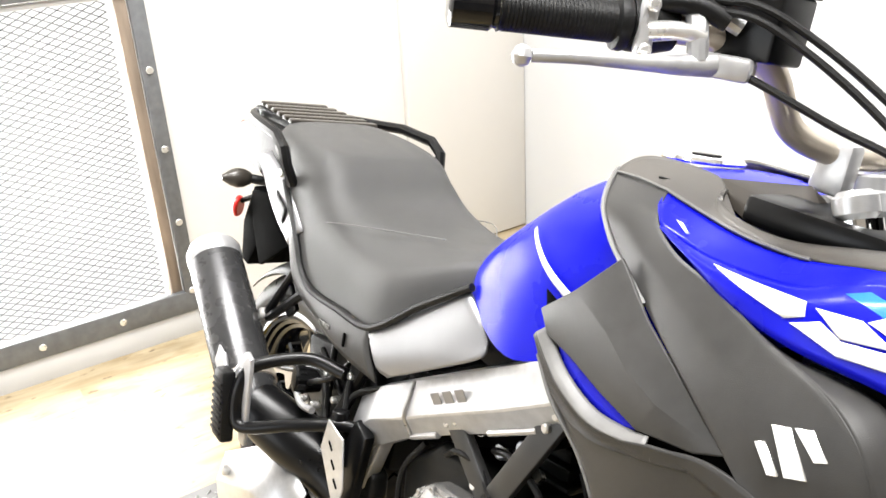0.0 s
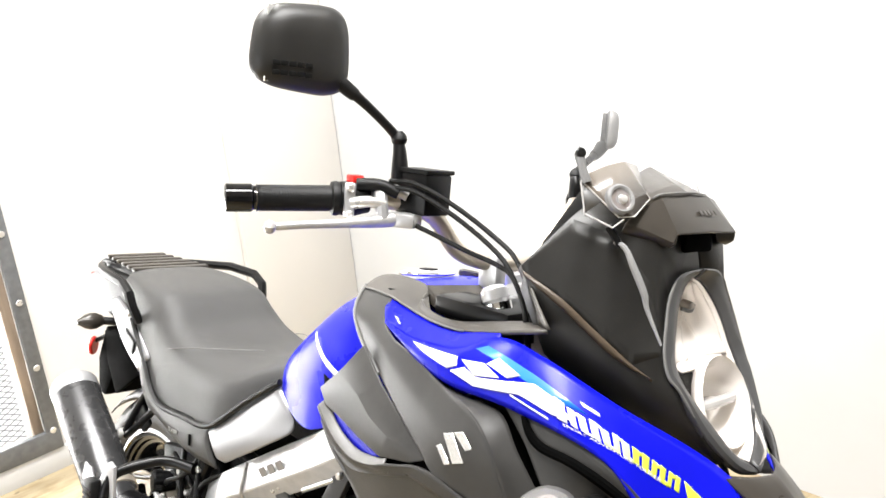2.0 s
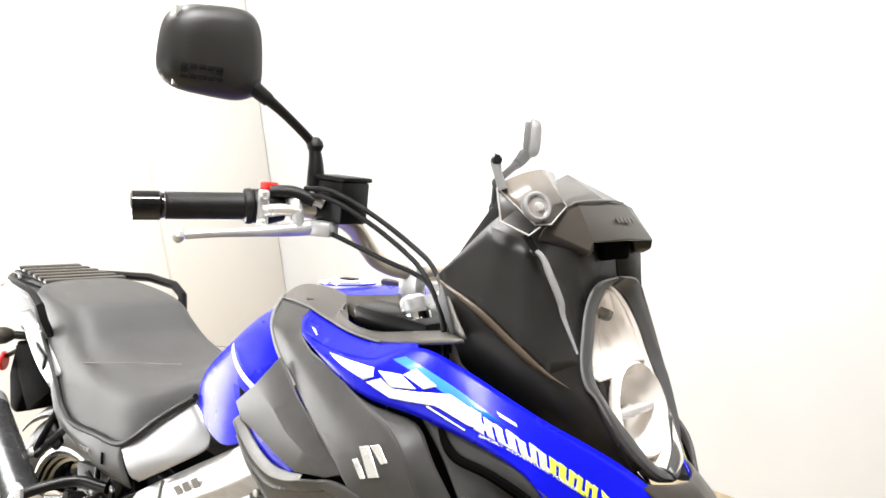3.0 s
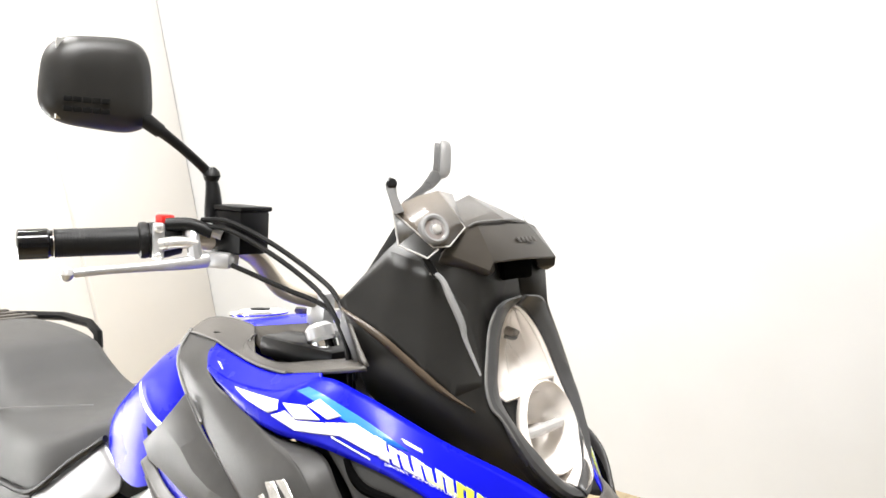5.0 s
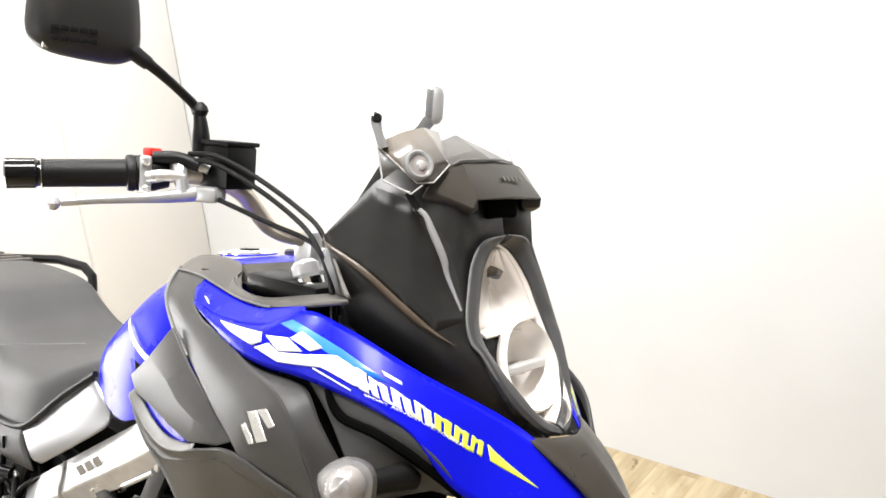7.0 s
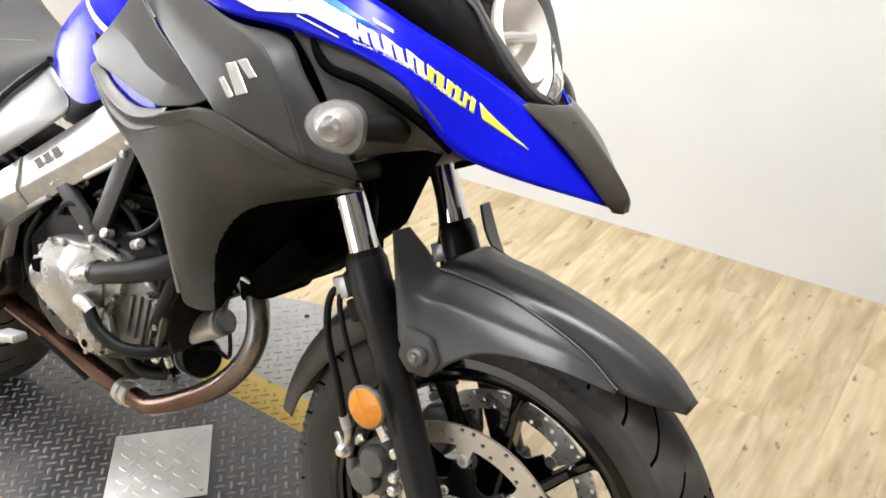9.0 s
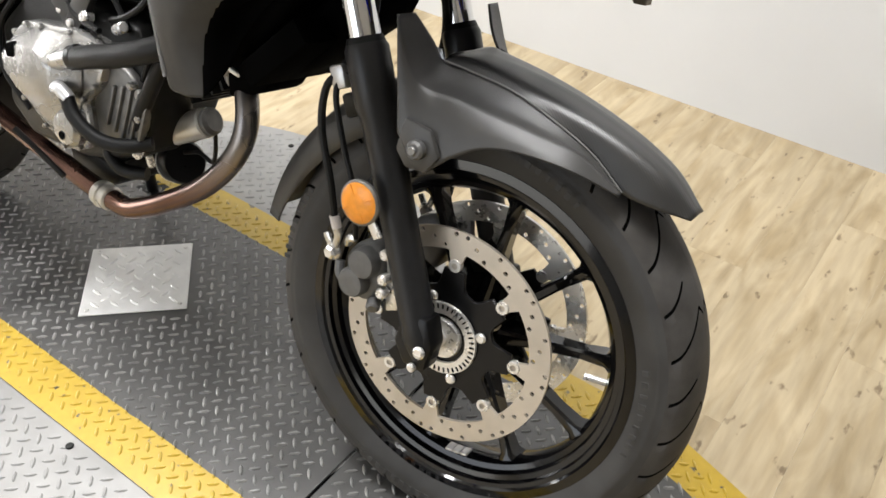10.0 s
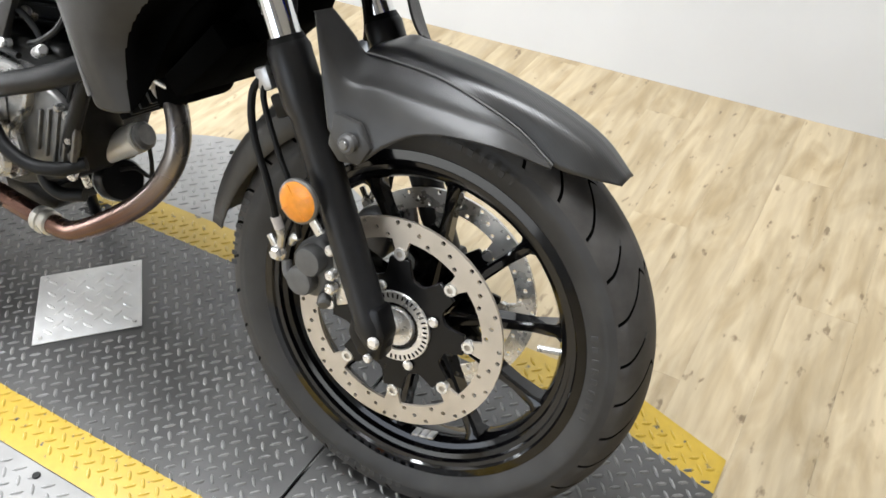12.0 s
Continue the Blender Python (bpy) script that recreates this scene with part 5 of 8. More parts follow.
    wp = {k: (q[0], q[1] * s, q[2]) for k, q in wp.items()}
    part("well_panel", facets(wp, ("a b c", "a c d e", "c f d", "b g c")), M_SMOKE, bike, "inner panel ahead of the tank, lit look painted brownish", thick=0.003, flat=5)
    bm = loft([flip(c, s) for c in (
        [(-0.462, -0.125, 1.026), (-0.424, -0.144, 1.018), (-0.383, -0.153, 1.016), (-0.345, -0.157, 1.020), (-0.300, -0.154, 1.030), (-0.246, -0.140, 1.041)],
        [(-0.450, -0.115, 1.000), (-0.415, -0.125, 0.990), (-0.375, -0.132, 0.985), (-0.335, -0.138, 0.985), (-0.290, -0.140, 0.985), (-0.240, -0.136, 0.99)],
        [(-0.44, -0.06, 0.970), (-0.40, -0.06, 0.960), (-0.36, -0.06, 0.955), (-0.32, -0.06, 0.950), (-0.28, -0.06, 0.950), (-0.24, -0.06, 0.95)])], 20, 8)
    part("cockpit_well", bm, M_BLACKP, bike, "dark inner wall of the cockpit", thick=0.003)


both(tank_trim)


# -- tank --
def section(x, hw, zb, zt, k, n=28):
    """An arch across the machine: half width, foot height, crown height, squareness."""
    out = []
    for i in range(n + 1):
        a = math.pi * i / n
        c, s = math.cos(a), math.sin(a)
        out.append(Vector((x, -hw * math.copysign(abs(c) ** k, c), zb + (zt - zb) * abs(s) ** k)))
    return out


def arch_skin(stations, k=0.62, nv=26):
    bm = bmesh.new()
    cs = [section(*st, k) for st in stations]
    cols = [cr([c[j] for c in cs], nv) for j in range(len(cs[0]))]
    grid(bm, [[cols[j][i] for j in range(len(cols))] for i in range(nv + 1)], caps=True)
    return bm


TANK = [(-0.832, 0.085, 0.800, 0.835), (-0.800, 0.122, 0.802, 0.862), (-0.755, 0.150, 0.800, 0.906), (-0.700, 0.164, 0.782, 0.958), (-0.650, 0.172, 0.780, 0.998), (-0.600, 0.174, 0.80, 1.022), (-0.560, 0.172, 0.82, 1.036), (-0.50, 0.160, 0.85, 1.040), (-0.44, 0.130, 0.88, 1.030), (-0.39, 0.11, 0.90, 0.99)]
tank = part("fuel_tank", arch_skin(TANK, 0.56), M_BLUE, bike, "glossy blue fuel tank")
bm = arch_skin(TANK, 0.56)
bmesh.ops.bisect_plane(bm, geom=bm.verts[:] + bm.edges[:] + bm.faces[:], plane_co=(-0.655, 0, 0.928), plane_no=Vector((0.36, 0, 0.93)), clear_inner=True)
bm.normal_update()
for v in bm.verts:
    v.co += v.normal * 0.0045
part("tank_cover", bm, M_BLUE, tank, "raised blue upper shell of the tank", thick=0.004)
cm = Matrix.Translation((-0.585, 0, 1.036)) @ pose(0, 0, 0, 0, -6, 0)
cap = part("filler_cap", lathe([(0.046, 0), (0.048, 0.003), (0.044, 0.007), (0.036, 0.006), (0.034, 0.003)], cm, 40), M_CHROME, tank, "round filler cap with a bright ring")
part("cap_centre", lathe([(0.0335, 0.002), (0.0335, 0.005), (0.030, 0.007)], cm, 40), M_WHITE, cap, "pale cap centre")
part("key_flap", box((0, 0, 0), (0.030, 0.016, 0.003), cm @ Matrix.Translation((0.004, 0, 0.0085)), bevel=0.001), M_BLACKP, cap)
STRIPE = cr([(-0.668, -0.30, 0.934), (-0.640, -0.30, 0.917), (-0.612, -0.30, 0.902), (-0.568, -0.30, 0.886)], 16)
tree = BVHTree.FromObject(tank, bpy.context.evaluated_depsgraph_get())
bm = bmesh.new()
rows = []
for k, q in enumerate(STRIPE):
    row = []
    for w in (-1, -0.33, 0.33, 1):
        o = q + Vector((0.36, 0, 0.93)) * 0.0045 * w * (0.5 + 0.6 * k / 16)
        hit = tree.ray_cast(o, Vector((0, 1, 0)))[0]
        row.append((o.x, (hit.y if hit else -0.18) - 0.0065, o.z))
    rows.append(row)
grid(bm, rows)
part("tank_stripe", bm, M_WHITE, tank, "thin white pinstripe", thick=0.001)


# -- blue front panel --
TOP = [(-0.475, -0.182, 0.999), (-0.414, -0.189, 0.991), (-0.318, -0.200, 0.999), (-0.254, -0.189, 1.027), (-0.190, -0.182, 1.018), (-0.1000, -0.1480, 0.9778), (-0.0013, -0.0580, 0.9096), (0.108, -0.018, 0.812)]
LOW = [(-0.475, -0.183, 0.996), (-0.432, -0.197, 0.986), (-0.364, -0.212, 0.966), (-0.295, -0.221, 0.957), (-0.200, -0.214, 0.953), (-0.085, -0.190, 0.925), (-0.015, -0.150, 0.853), (0.109, -0.018, 0.806)]
# guide lines along which the graphics are laid out
GTOP = [(-0.502, -0.156, 1.014), (-0.40, -0.174, 1.032), (-0.226, -0.189, 1.034), (-0.1000, -0.1480, 0.9778), (-0.0013, -0.0580, 0.9096), (0.108, -0.018, 0.812)]
GLOW = [(-0.502, -0.158, 1.008), (-0.40, -0.192, 0.986), (-0.226, -0.210, 0.957), (-0.085, -0.190, 0.925), (-0.015, -0.150, 0.853), (0.109, -0.018, 0.806)]


def blue_skin(u0, u1, v0, v1, nu=60, nv=10, out=0.0, shear=0.0):
    ta, tb = cr(TOP, 400), cr(LOW, 400)
    rows = []
    for j in range(nv + 1):
        row = []
        for i in range(nu + 1):
            v = v0 + (v1 - v0) * j / nv
            u = min(1, max(0, u0 + (u1 - u0) * i / nu + shear * j / nv))
            k = u * 400
            n = min(399, int(k))
            a, b = ta[n].lerp(ta[n + 1], k - n), tb[n].lerp(tb[n + 1], k - n)
            p = a.lerp(b, v)
            p.y -= 0.009 * math.sin(math.pi * v) * min(1, 4 * u, 4 * (1 - u)) + out
            row.append(p)
        rows.append(row)
    bm = bmesh.new()
    grid(bm, rows)
    return bm


TA, TB = cr(GTOP, 400), cr(GLOW, 400)
BLUE_TREE = BVHTree.FromBMesh(blue_skin(0, 1, 0, 1))


def skin_point(u, v, out=0.0):
    k = min(1, max(0, u)) * 400
    n = min(399, int(k))
    p = TA[n].lerp(TA[n + 1], k - n).lerp(TB[n].lerp(TB[n + 1], k - n), v)
    hit = BLUE_TREE.ray_cast(Vector((p.x, -0.6, p.z)), Vector((0, 1, 0)))[0]
    p.y = (hit.y if hit else p.y - 0.009 * math.sin(math.pi * v) * min(1, 4 * u, 4 * (1 - u))) - out
    return p


def blue_panel(s):
    def put(name, bm, m, par, label, thick):
        for v in bm.verts:
            v.co.y *= s
            if s < 0:
                v.co.y *= 1 - 0.16 * min(1, max(0, (v.co.x + 0.16) / 0.10))
        if s < 0:
            bmesh.ops.reverse_faces(bm, faces=bm.faces[:])
        return part(name, bm, m, par, label, thick=thick, offset=0.0 if thick < 0.002 else -1.0, flat=50)
    p = put("front_panel", blue_skin(0, 1, 0, 1), M_BLUE, bike, "blue front panel that runs forward into the beak", 0.004)
    def patch(quad, nu=10, nv=4, out=0.0012):
        rows = []
        for b in range(nv + 1):
            row = []
            for a in range(nu + 1):
                x, y = a / nu, b / nv
                u = (quad[0][0] * (1 - x) + quad[1][0] * x) * (1 - y) + (quad[3][0] * (1 - x) + quad[2][0] * x) * y
                v = (quad[0][1] * (1 - x) + quad[1][1] * x) * (1 - y) + (quad[3][1] * (1 - x) + quad[2][1] * x) * y
                row.append(skin_point(u, v, out))
            rows.append(row)
        bm = bmesh.new()
        grid(bm, rows)
        return bm
    # white block graphic that breaks up towards the front
    for q in (((0.203, 0.921), (0.317, 0.638), (0.322, 0.776), (0.306, 0.909)), ((0.326, 0.645), (0.365, 0.542), (0.399, 0.628), (0.355, 0.790)), ((0.312, 0.918), (0.335, 0.740), (0.356, 0.800), (0.358, 0.955)), ((0.356, 0.806), (0.406, 0.640), (0.440, 0.705), (0.357, 0.955)),
              ((0.408, 0.632), (0.458, 0.455), (0.500, 0.480), (0.438, 0.710)), ((0.436, 0.708), (0.496, 0.470), (0.540, 0.640), (0.500, 0.735)), ((0.369, 0.532), (0.385, 0.380), (0.432, 0.450), (0.412, 0.575))):
        put("graphic_block", patch(q, 14, 8), M_WHITE, p, "white graphic block", 0.0006)
    put("graphic_fade", patch(((0.340, 0.410), (0.357, 0.300), (0.560, 0.400), (0.500, 0.530)), 24, 6, 0.0006), M_CYAN, p, "light blue fade", 0.0006)
    put("graphic_wedge", patch(((0.075, 0.70), (0.098, 0.64), (0.128, 0.80), (0.120, 0.86))), M_WHITE, p, "white wedge", 0.0006)
    put("graphic_line", patch(((0.424, 0.765), (0.495, 0.822), (0.495, 0.848), (0.424, 0.790)), 16, 2), M_WHITE, p, "thin white line", 0.0006)
    put("graphic_dash", patch(((0.540, 0.290), (0.578, 0.262), (0.582, 0.305), (0.548, 0.330)), 6, 3), M_WHITE, p, "white dash", 0.0006)
    # lettering as plain slanted bars from white to yellow green
    edges = [0.500, 0.526, 0.546, 0.568, 0.590, 0.612, 0.630, 0.652, 0.672, 0.694, 0.712, 0.730, 0.744, 0.760]
    for k in range(13):
        f = k / 12
        mid = 0.610 - 0.180 * f
        hi = (0.150 if k in (0, 3, 5) else 0.120) * (1 - 0.40 * f)
        lo = 0.130 * (1 - 0.45 * f)
        a, b = edges[k], edges[k + 1] - 0.0055
        m = M_WHITE if k < 4 else M_PALELIME if k < 7 else M_YELL
        put("graphic_bar", patch(((a - 0.004, mid - hi), (b - 0.004, mid - hi), (b + 0.010, mid + lo), (a + 0.010, mid + lo)), 4, 5), m, p, "plain slanted bar", 0.0006)
        if k not in (0, 12):
            v = -hi + 0.004 if k % 2 else lo - 0.048
            w = -0.004 if k % 2 else 0.007
            put("graphic_bar", patch(((b - 0.002 + w, mid + v), (b + 0.008 + w, mid + v), (b + 0.011 + w, mid + v + 0.042), (b + 0.001 + w, mid + v + 0.042)), 2, 2), m, p, "plain slanted bar", 0.0006)
    put("graphic_flash", patch(((0.757, 0.35), (0.862, 0.445), (0.862, 0.455), (0.780, 0.48))), M_YELL, p, "yellow green flash", 0.0006)
    # small white tag line
    cu = bpy.data.curves.new("tag_line", "FONT")
    cu.body, cu.size, cu.shear = "SPORT ADVENTURE TOURER", 1.0, 0.2
    tmp = new("tag_line", cu)
    me = bpy.data.meshes.new_from_object(tmp)
    bpy.data.objects.remove(tmp)
    wide = max(v.co.x for v in me.vertices)
    bm = bmesh.new()
    bm.from_mesh(me)
    bmesh.ops.triangulate(bm, faces=bm.faces[:])
    for v in bm.verts:
        x = v.co.x / wide if s > 0 else 1 - v.co.x / wide
        y = v.co.y
        v.co = skin_point(0.522 + 0.206 * x - 0.006 * y, 0.805 - 0.262 * x - 0.050 * y, 0.0022)
    put("tag_line", bm, M_WHITE, p, "small white words along the panel", 0.0004)


both(blue_panel)

# beak: dark centre between the blue sides
def beak():
    return mirror_y(loft([
        [(-0.0060, -0.0640, 0.9085), (0.0200, -0.0590, 0.8930), (0.0600, -0.0470, 0.8640), (0.105, -0.028, 0.814), (0.112, -0.016, 0.800)],
        [(0.0149, -0.0340, 0.9066), (0.0328, -0.0300, 0.8961), (0.0732, -0.0230, 0.8601), (0.116, -0.014, 0.818), (0.122, -0.010, 0.800)],
        [(0.026, 0.0, 0.906), (0.040, 0.0, 0.898), (0.080, 0.0, 0.864), (0.121, 0.0, 0.822), (0.122, 0.0, 0.800)]], 18, 8))


part("beak", beak(), M_SMOKE, bike, "smoky grey centre of the beak", thick=0.004, flat=40)
part("beak_underside", prism([(0.080, 0.815), (0.02, 0.828), (-0.08, 0.846), (-0.16, 0.846), (-0.16, 0.862), (-0.02, 0.862), (0.05, 0.848)], -0.055, 0.055, bevel=0.005), M_BLACKP, bike, "black underside of the beak")


def under_panel(s):
    p = part("inner_panel", loft([flip(c, s) for c in (
        [(-0.220, -0.2115, 0.957), (-0.130, -0.1990, 0.942), (-0.062, -0.181, 0.908), (-0.022, -0.152, 0.856)],
        [(-0.180, -0.2120, 0.918), (-0.130, -0.200, 0.897), (-0.085, -0.184, 0.875), (-0.045, -0.148, 0.848)],
        [(-0.146, -0.2105, 0.870), (-0.122, -0.202, 0.862), (-0.095, -0.182, 0.855), (-0.060, -0.145, 0.847)],
        [(-0.118, -0.1985, 0.828), (-0.112, -0.190, 0.832), (-0.098, -0.170, 0.838), (-0.07, -0.135, 0.845)])], 20, 14), M_GREY, bike, "grey panel behind the front indicator", thick=0.003)
    # near-black tube laid on as the groove's shade
    part("panel_groove", tube(flip([(-0.188, -0.2105, 0.950), (-0.176, -0.2095, 0.932), (-0.158, -0.2075, 0.920), (-0.120, -0.1995, 0.913), (-0.082, -0.187, 0.898), (-0.048, -0.167, 0.874), (-0.030, -0.152, 0.854)], s), [0.003, 0.0055, 0.006, 0.006, 0.0065, 0.006, 0.004], n=8, steps=30), M_HOLE, p, "groove round the panel drawn as painted shade")


both(under_panel)
for s in (1, -1):
    part("panel_backing", prism([(-0.300, 0.940), (-0.215, 0.945), (-0.120, 0.915), (-0.115, 0.835), (-0.235, 0.850)], -0.184 * s, -0.178 * s, bevel=0.002), M_BLACKP, bike, "black backing behind the side panels")

# -- black nose cowl, headlight, visor, windscreen --
# outer edge of the headlight bezel and outline of the lens, from top to tip
BEZEL = [(-0.099, -0.004, 1.1310), (-0.1000, -0.0480, 1.1245), (-0.0994, -0.0695, 1.0999), (-0.0914, -0.0845, 1.0657), (-0.0830, -0.0946, 1.0349), (-0.0723, -0.0962, 1.0108), (-0.0600, -0.0890, 0.9960), (-0.0310, -0.0715, 0.9496), (-0.0120, -0.0462, 0.9188), (0.0, -0.026, 0.9040), (0.006, -0.003, 0.8990)]
LEAF = [(-0.1075, -0.003, 1.1170), (-0.1065, -0.0140, 1.1130), (-0.1040, -0.0260, 1.1050), (-0.0990, -0.0427, 1.0875), (-0.0907, -0.0567, 1.0627), (-0.0818, -0.0690, 1.0317), (-0.0694, -0.0719, 1.0074), (-0.0458, -0.0640, 0.9781), (-0.0238, -0.0443, 0.9460), (-0.0120, -0.0290, 0.9260), (-0.003, -0.003, 0.9100)]
CREASE = [(-0.2390, -0.1728, 1.1090), (-0.188, -0.155, 1.0780), (-0.142, -0.1335, 1.0410), (-0.110, -0.118, 1.0190), (-0.0835, -0.108, 1.0067)]


def nose(s):
    pts = dict(H=(-0.2424, -0.1756, 1.1187), A=(-0.2039, -0.1384, 1.1823), B=(-0.1524, -0.1176, 1.1671), N=(-0.1156, -0.0800, 1.1640), N2=(-0.1130, -0.0880, 1.1150),
               L1=(-0.206, -0.160, 1.015), L2=(-0.154, -0.138, 0.968), L3=(-0.0670, -0.0980, 0.9250), L4=(-0.0213, -0.0580, 0.9136), K=(-0.245, -0.170, 1.088),
               A2=(-0.190, -0.118, 1.205), B2=(-0.150, -0.098, 1.195), T4=(-0.122, -0.050, 1.186), T5=(-0.114, 0, 1.186))
    pts.update({"O%d" % k: q for k, q in enumerate(BEZEL[:9])})
    pts.update({"C%d" % k: q for k, q in enumerate(CREASE)})
    pts = {k: (q[0], q[1] * s, q[2]) for k, q in pts.items()}
    bm = facets(pts, ("B N N2", "O4 O5 C4 C3", "O5 O6 C4", "O6 O7 L4 C4", "O7 O8 L4", "N O1 O2 N2", "N2 O2 O3", "N2 O3 O4", "N T4 T5 O0 O1", "A A2 B2 B", "B B2 T4 N",
                      "C0 C1 L1 K", "C1 C2 L2 L1", "C2 C3 L3 L2", "C3 C4 L4 L3"))
    upper = [pts[k] for k in ("H", "A", "B", "N2", "O3")]
    lower = [pts[k] for k in ("C0", "C1", "C2", "C3", "O4")]
    for q in range(4):
        n = 6
        edge = [[Vector(upper[q]).lerp(Vector(upper[q + 1]), k / n), Vector(lower[q]).lerp(Vector(lower[q + 1]), k / n)] for k in range(n + 1)]
        grid(bm, [[a.lerp(b, j / n) for j in range(n + 1)] for a, b in edge])
    bmesh.ops.remove_doubles(bm, verts=bm.verts[:], dist=0.0004)
    bm.normal_update()
    bmesh.ops.reverse_faces(bm, faces=[f for f in bm.faces if (f.calc_center_median() - Vector((-0.20, -0.02 * s, 1.03))).dot(f.normal) < 0])
    p = part("nose_cowl", bm, M_NOSE, bike, "matt black nose cowl", thick=0.004, flat=42)
    # strip over the crease, with the reflected floor put into its brown
    mid = cr(CREASE, 24)
    rows = []
    for k, q in enumerate(mid):
        w = 0.0075 * min(1.0, 0.45 + k / 10) * min(1.0, (24.5 - k) / 12)
        f = min(1.0, (24 - k) / 5)
        rows.append([(q[0] - 0.0010, (q[1] - 0.0016 * f) * s, q[2] + w), (q[0] + 0.0003, (q[1] - 0.0030 * f) * s, q[2] + w * 0.2), (q[0] + 0.0008, (q[1] - 0.0020 * f) * s, q[2] - w * 0.7)])
    bm = bmesh.new()
    grid(bm, rows)
    part("cowl_crease", bm, M_CREASE, p, "crease along the cowl with a painted brown reflection", thick=0.003)


both(nose)
# headlight unit
BULGE = (0.002, 0.004, 0.006, 0.009, 0.013, 0.016, 0.018, 0.021, 0.026, 0.026, 0.012)


def hl_mesh(push, grow, bulge=1.0):
    """Leaf-shaped sheet inside the outline, bulged forwards."""
    rim, fat = cr(LEAF, 44), cr([(b, 0, 0) for b in BULGE], 44)
    rows = []
    for q, f in zip(rim, fat):
        rows.append([(q[0] + push + f[0] * bulge * (1 - abs(k / 10 - 1) ** 2.6), -q[1] * grow * (k / 10 - 1), q[2]) for k in range(21)])
    bm = bmesh.new()
    grid(bm, rows)
    return bm


def leaf_half(z):
    for p, q in zip(LEAF, LEAF[1:]):
        if q[2] <= z <= p[2]:
            f = (p[2] - z) / (p[2] - q[2])
            return p[0] + (q[0] - p[0]) * f, -(p[1] + (q[1] - p[1]) * f)
    return LEAF[-1][0], 0.003


light = part("headlight", hl_mesh(-0.040, 1.0, bulge=-0.8), M_REFL, bike, "tall stacked headlight with clear lens", thick=0.004)
# pale wall between the lens edge and the back of the lamp
rim = [Vector(q) for q in cr(LEAF, 44)]
for s in (1, -1):
    bm = bmesh.new()
    grid(bm, [[(q.x - 0.002, q.y * s * 0.99, q.z), (q.x - 0.016, q.y * s * 0.985, q.z + 0.001), (q.x - 0.042, q.y * s * 0.97, q.z)] for q in rim])
    part("housing_wall", bm, M_REFL, light, "bright side wall inside the lens", thick=0.001)
    out = [Vector(q) for q in cr(BEZEL, 44)]
    rows = []
    for q, o in zip(rim, out):
        d = o - q
        n = Vector((0.93, 0, 0.37)) * 0.006
        rows.append([(p.x, p.y * s, p.z) for p in (q + Vector((-0.004, 0, 0)), q + d * 0.06 + n * 0.25, q + d * 0.45 + n * 0.9, q + d * 0.80 + n * 1.0, o + n * 0.4, o - n * 0.9)])
    bm = bmesh.new()
    grid(bm, rows)
    bez = part("headlight_bezel", bm, M_BEZEL, light, "satin grey bezel round the lens", thick=0.002)
    part("bezel_edge", tube([(o.x + 0.0026, o.y * s, o.z + 0.0006) for o in out[6:30]], [0.0007] + [0.0019] * 22 + [0.0007], n=6), M_SILL, bez, "pale edge of the bezel")
HM = Matrix.Translation((-0.052, 0.001, 0.972)) @ pose(0, 0, 0, 0, 68, 0)
bm = lathe([(0.010, -0.030), (0.026, -0.026), (0.042, -0.016), (0.050, -0.004), (0.0545, 0.008), (0.0560, 0.010), (0.0572, 0.007), (0.0555, -0.004)], HM, 48, caps=False)
bowl = part("reflector_bowl", bm, M_REFL, light, "bright round reflector bowl", thick=0.0012)
part("bulb_shield", cyl(HM @ Vector((0, 0, -0.030)), HM @ Vector((0, 0, -0.004)), 0.0085, 18, 0.3), M_LENS, light, "pale bulb shield")
part("bulb_bar", tube([HM @ Vector((0, -0.046, -0.008)), HM @ Vector((0, -0.02, -0.005)), HM @ Vector((0, 0.02, -0.005)), HM @ Vector((0, 0.046, -0.008))], 0.0070, n=10, steps=12), M_EDGE, light, "pale bar across the bowl")
# upper reflector: two smooth cheeks with a forked seam between them
rows = []
for b in range(19):
    z = 1.018 + 0.092 * b / 18
    xe, hw = leaf_half(z)
    row = []
    for a in range(49):
        u = a / 24 - 1
        dish = 0.022 * (1 - u * u) * math.sin(math.pi * (0.12 + 0.80 * b / 18))
        fork = 0.009 * math.exp(-((abs(u - 0.05) - 0.42 * max(0.0, 1 - b / 11)) / 0.10) ** 2) * (0.4 + 0.6 * b / 18)
        row.append((xe - 0.010 - dish + fork - 0.0020 * abs(math.sin(a * math.pi / 8)) * (b > 6), hw * 0.985 * u, z))
    rows.append(row)
bm = bmesh.new()
grid(bm, rows)
part("reflector_upper", bm, M_REFL, light, "ribbed high beam reflector", thick=0.001, flat=25)
part("high_beam_bulb", cyl((-0.122, 0.002, 1.083), (-0.104, 0.002, 1.080), 0.0065, 14, 0.4), M_PIPE, light)
part("bulb_hood", tube([(-0.110, -0.016, 1.0790), (-0.1045, -0.002, 1.0760), (-0.110, 0.014, 1.0815)], 0.0025, n=8, steps=8), M_CASTM, light, "grey hood over the bulb")
part("reflector_shelf", box((-0.088, 0, 1.016), (0.030, 0.118, 0.004), pose(0, 0, 0, 0, 18, 0), bevel=0.0015), M_REFL, light, "bright shelf between the beams")
part("reflector_wedge", prism([(-0.098, 1.004), (-0.078, 1.012), (-0.066, 0.994), (-0.058, 0.978), (-0.082, 0.976)], -0.060, -0.030, bevel=0.003), M_CASTD, light, "dark wedge beside the bowl")
lens = part("lens", hl_mesh(0.0, 1.0), M_GLASS, light, "clear outer lens", flat=85)
lens.visible_shadow = False


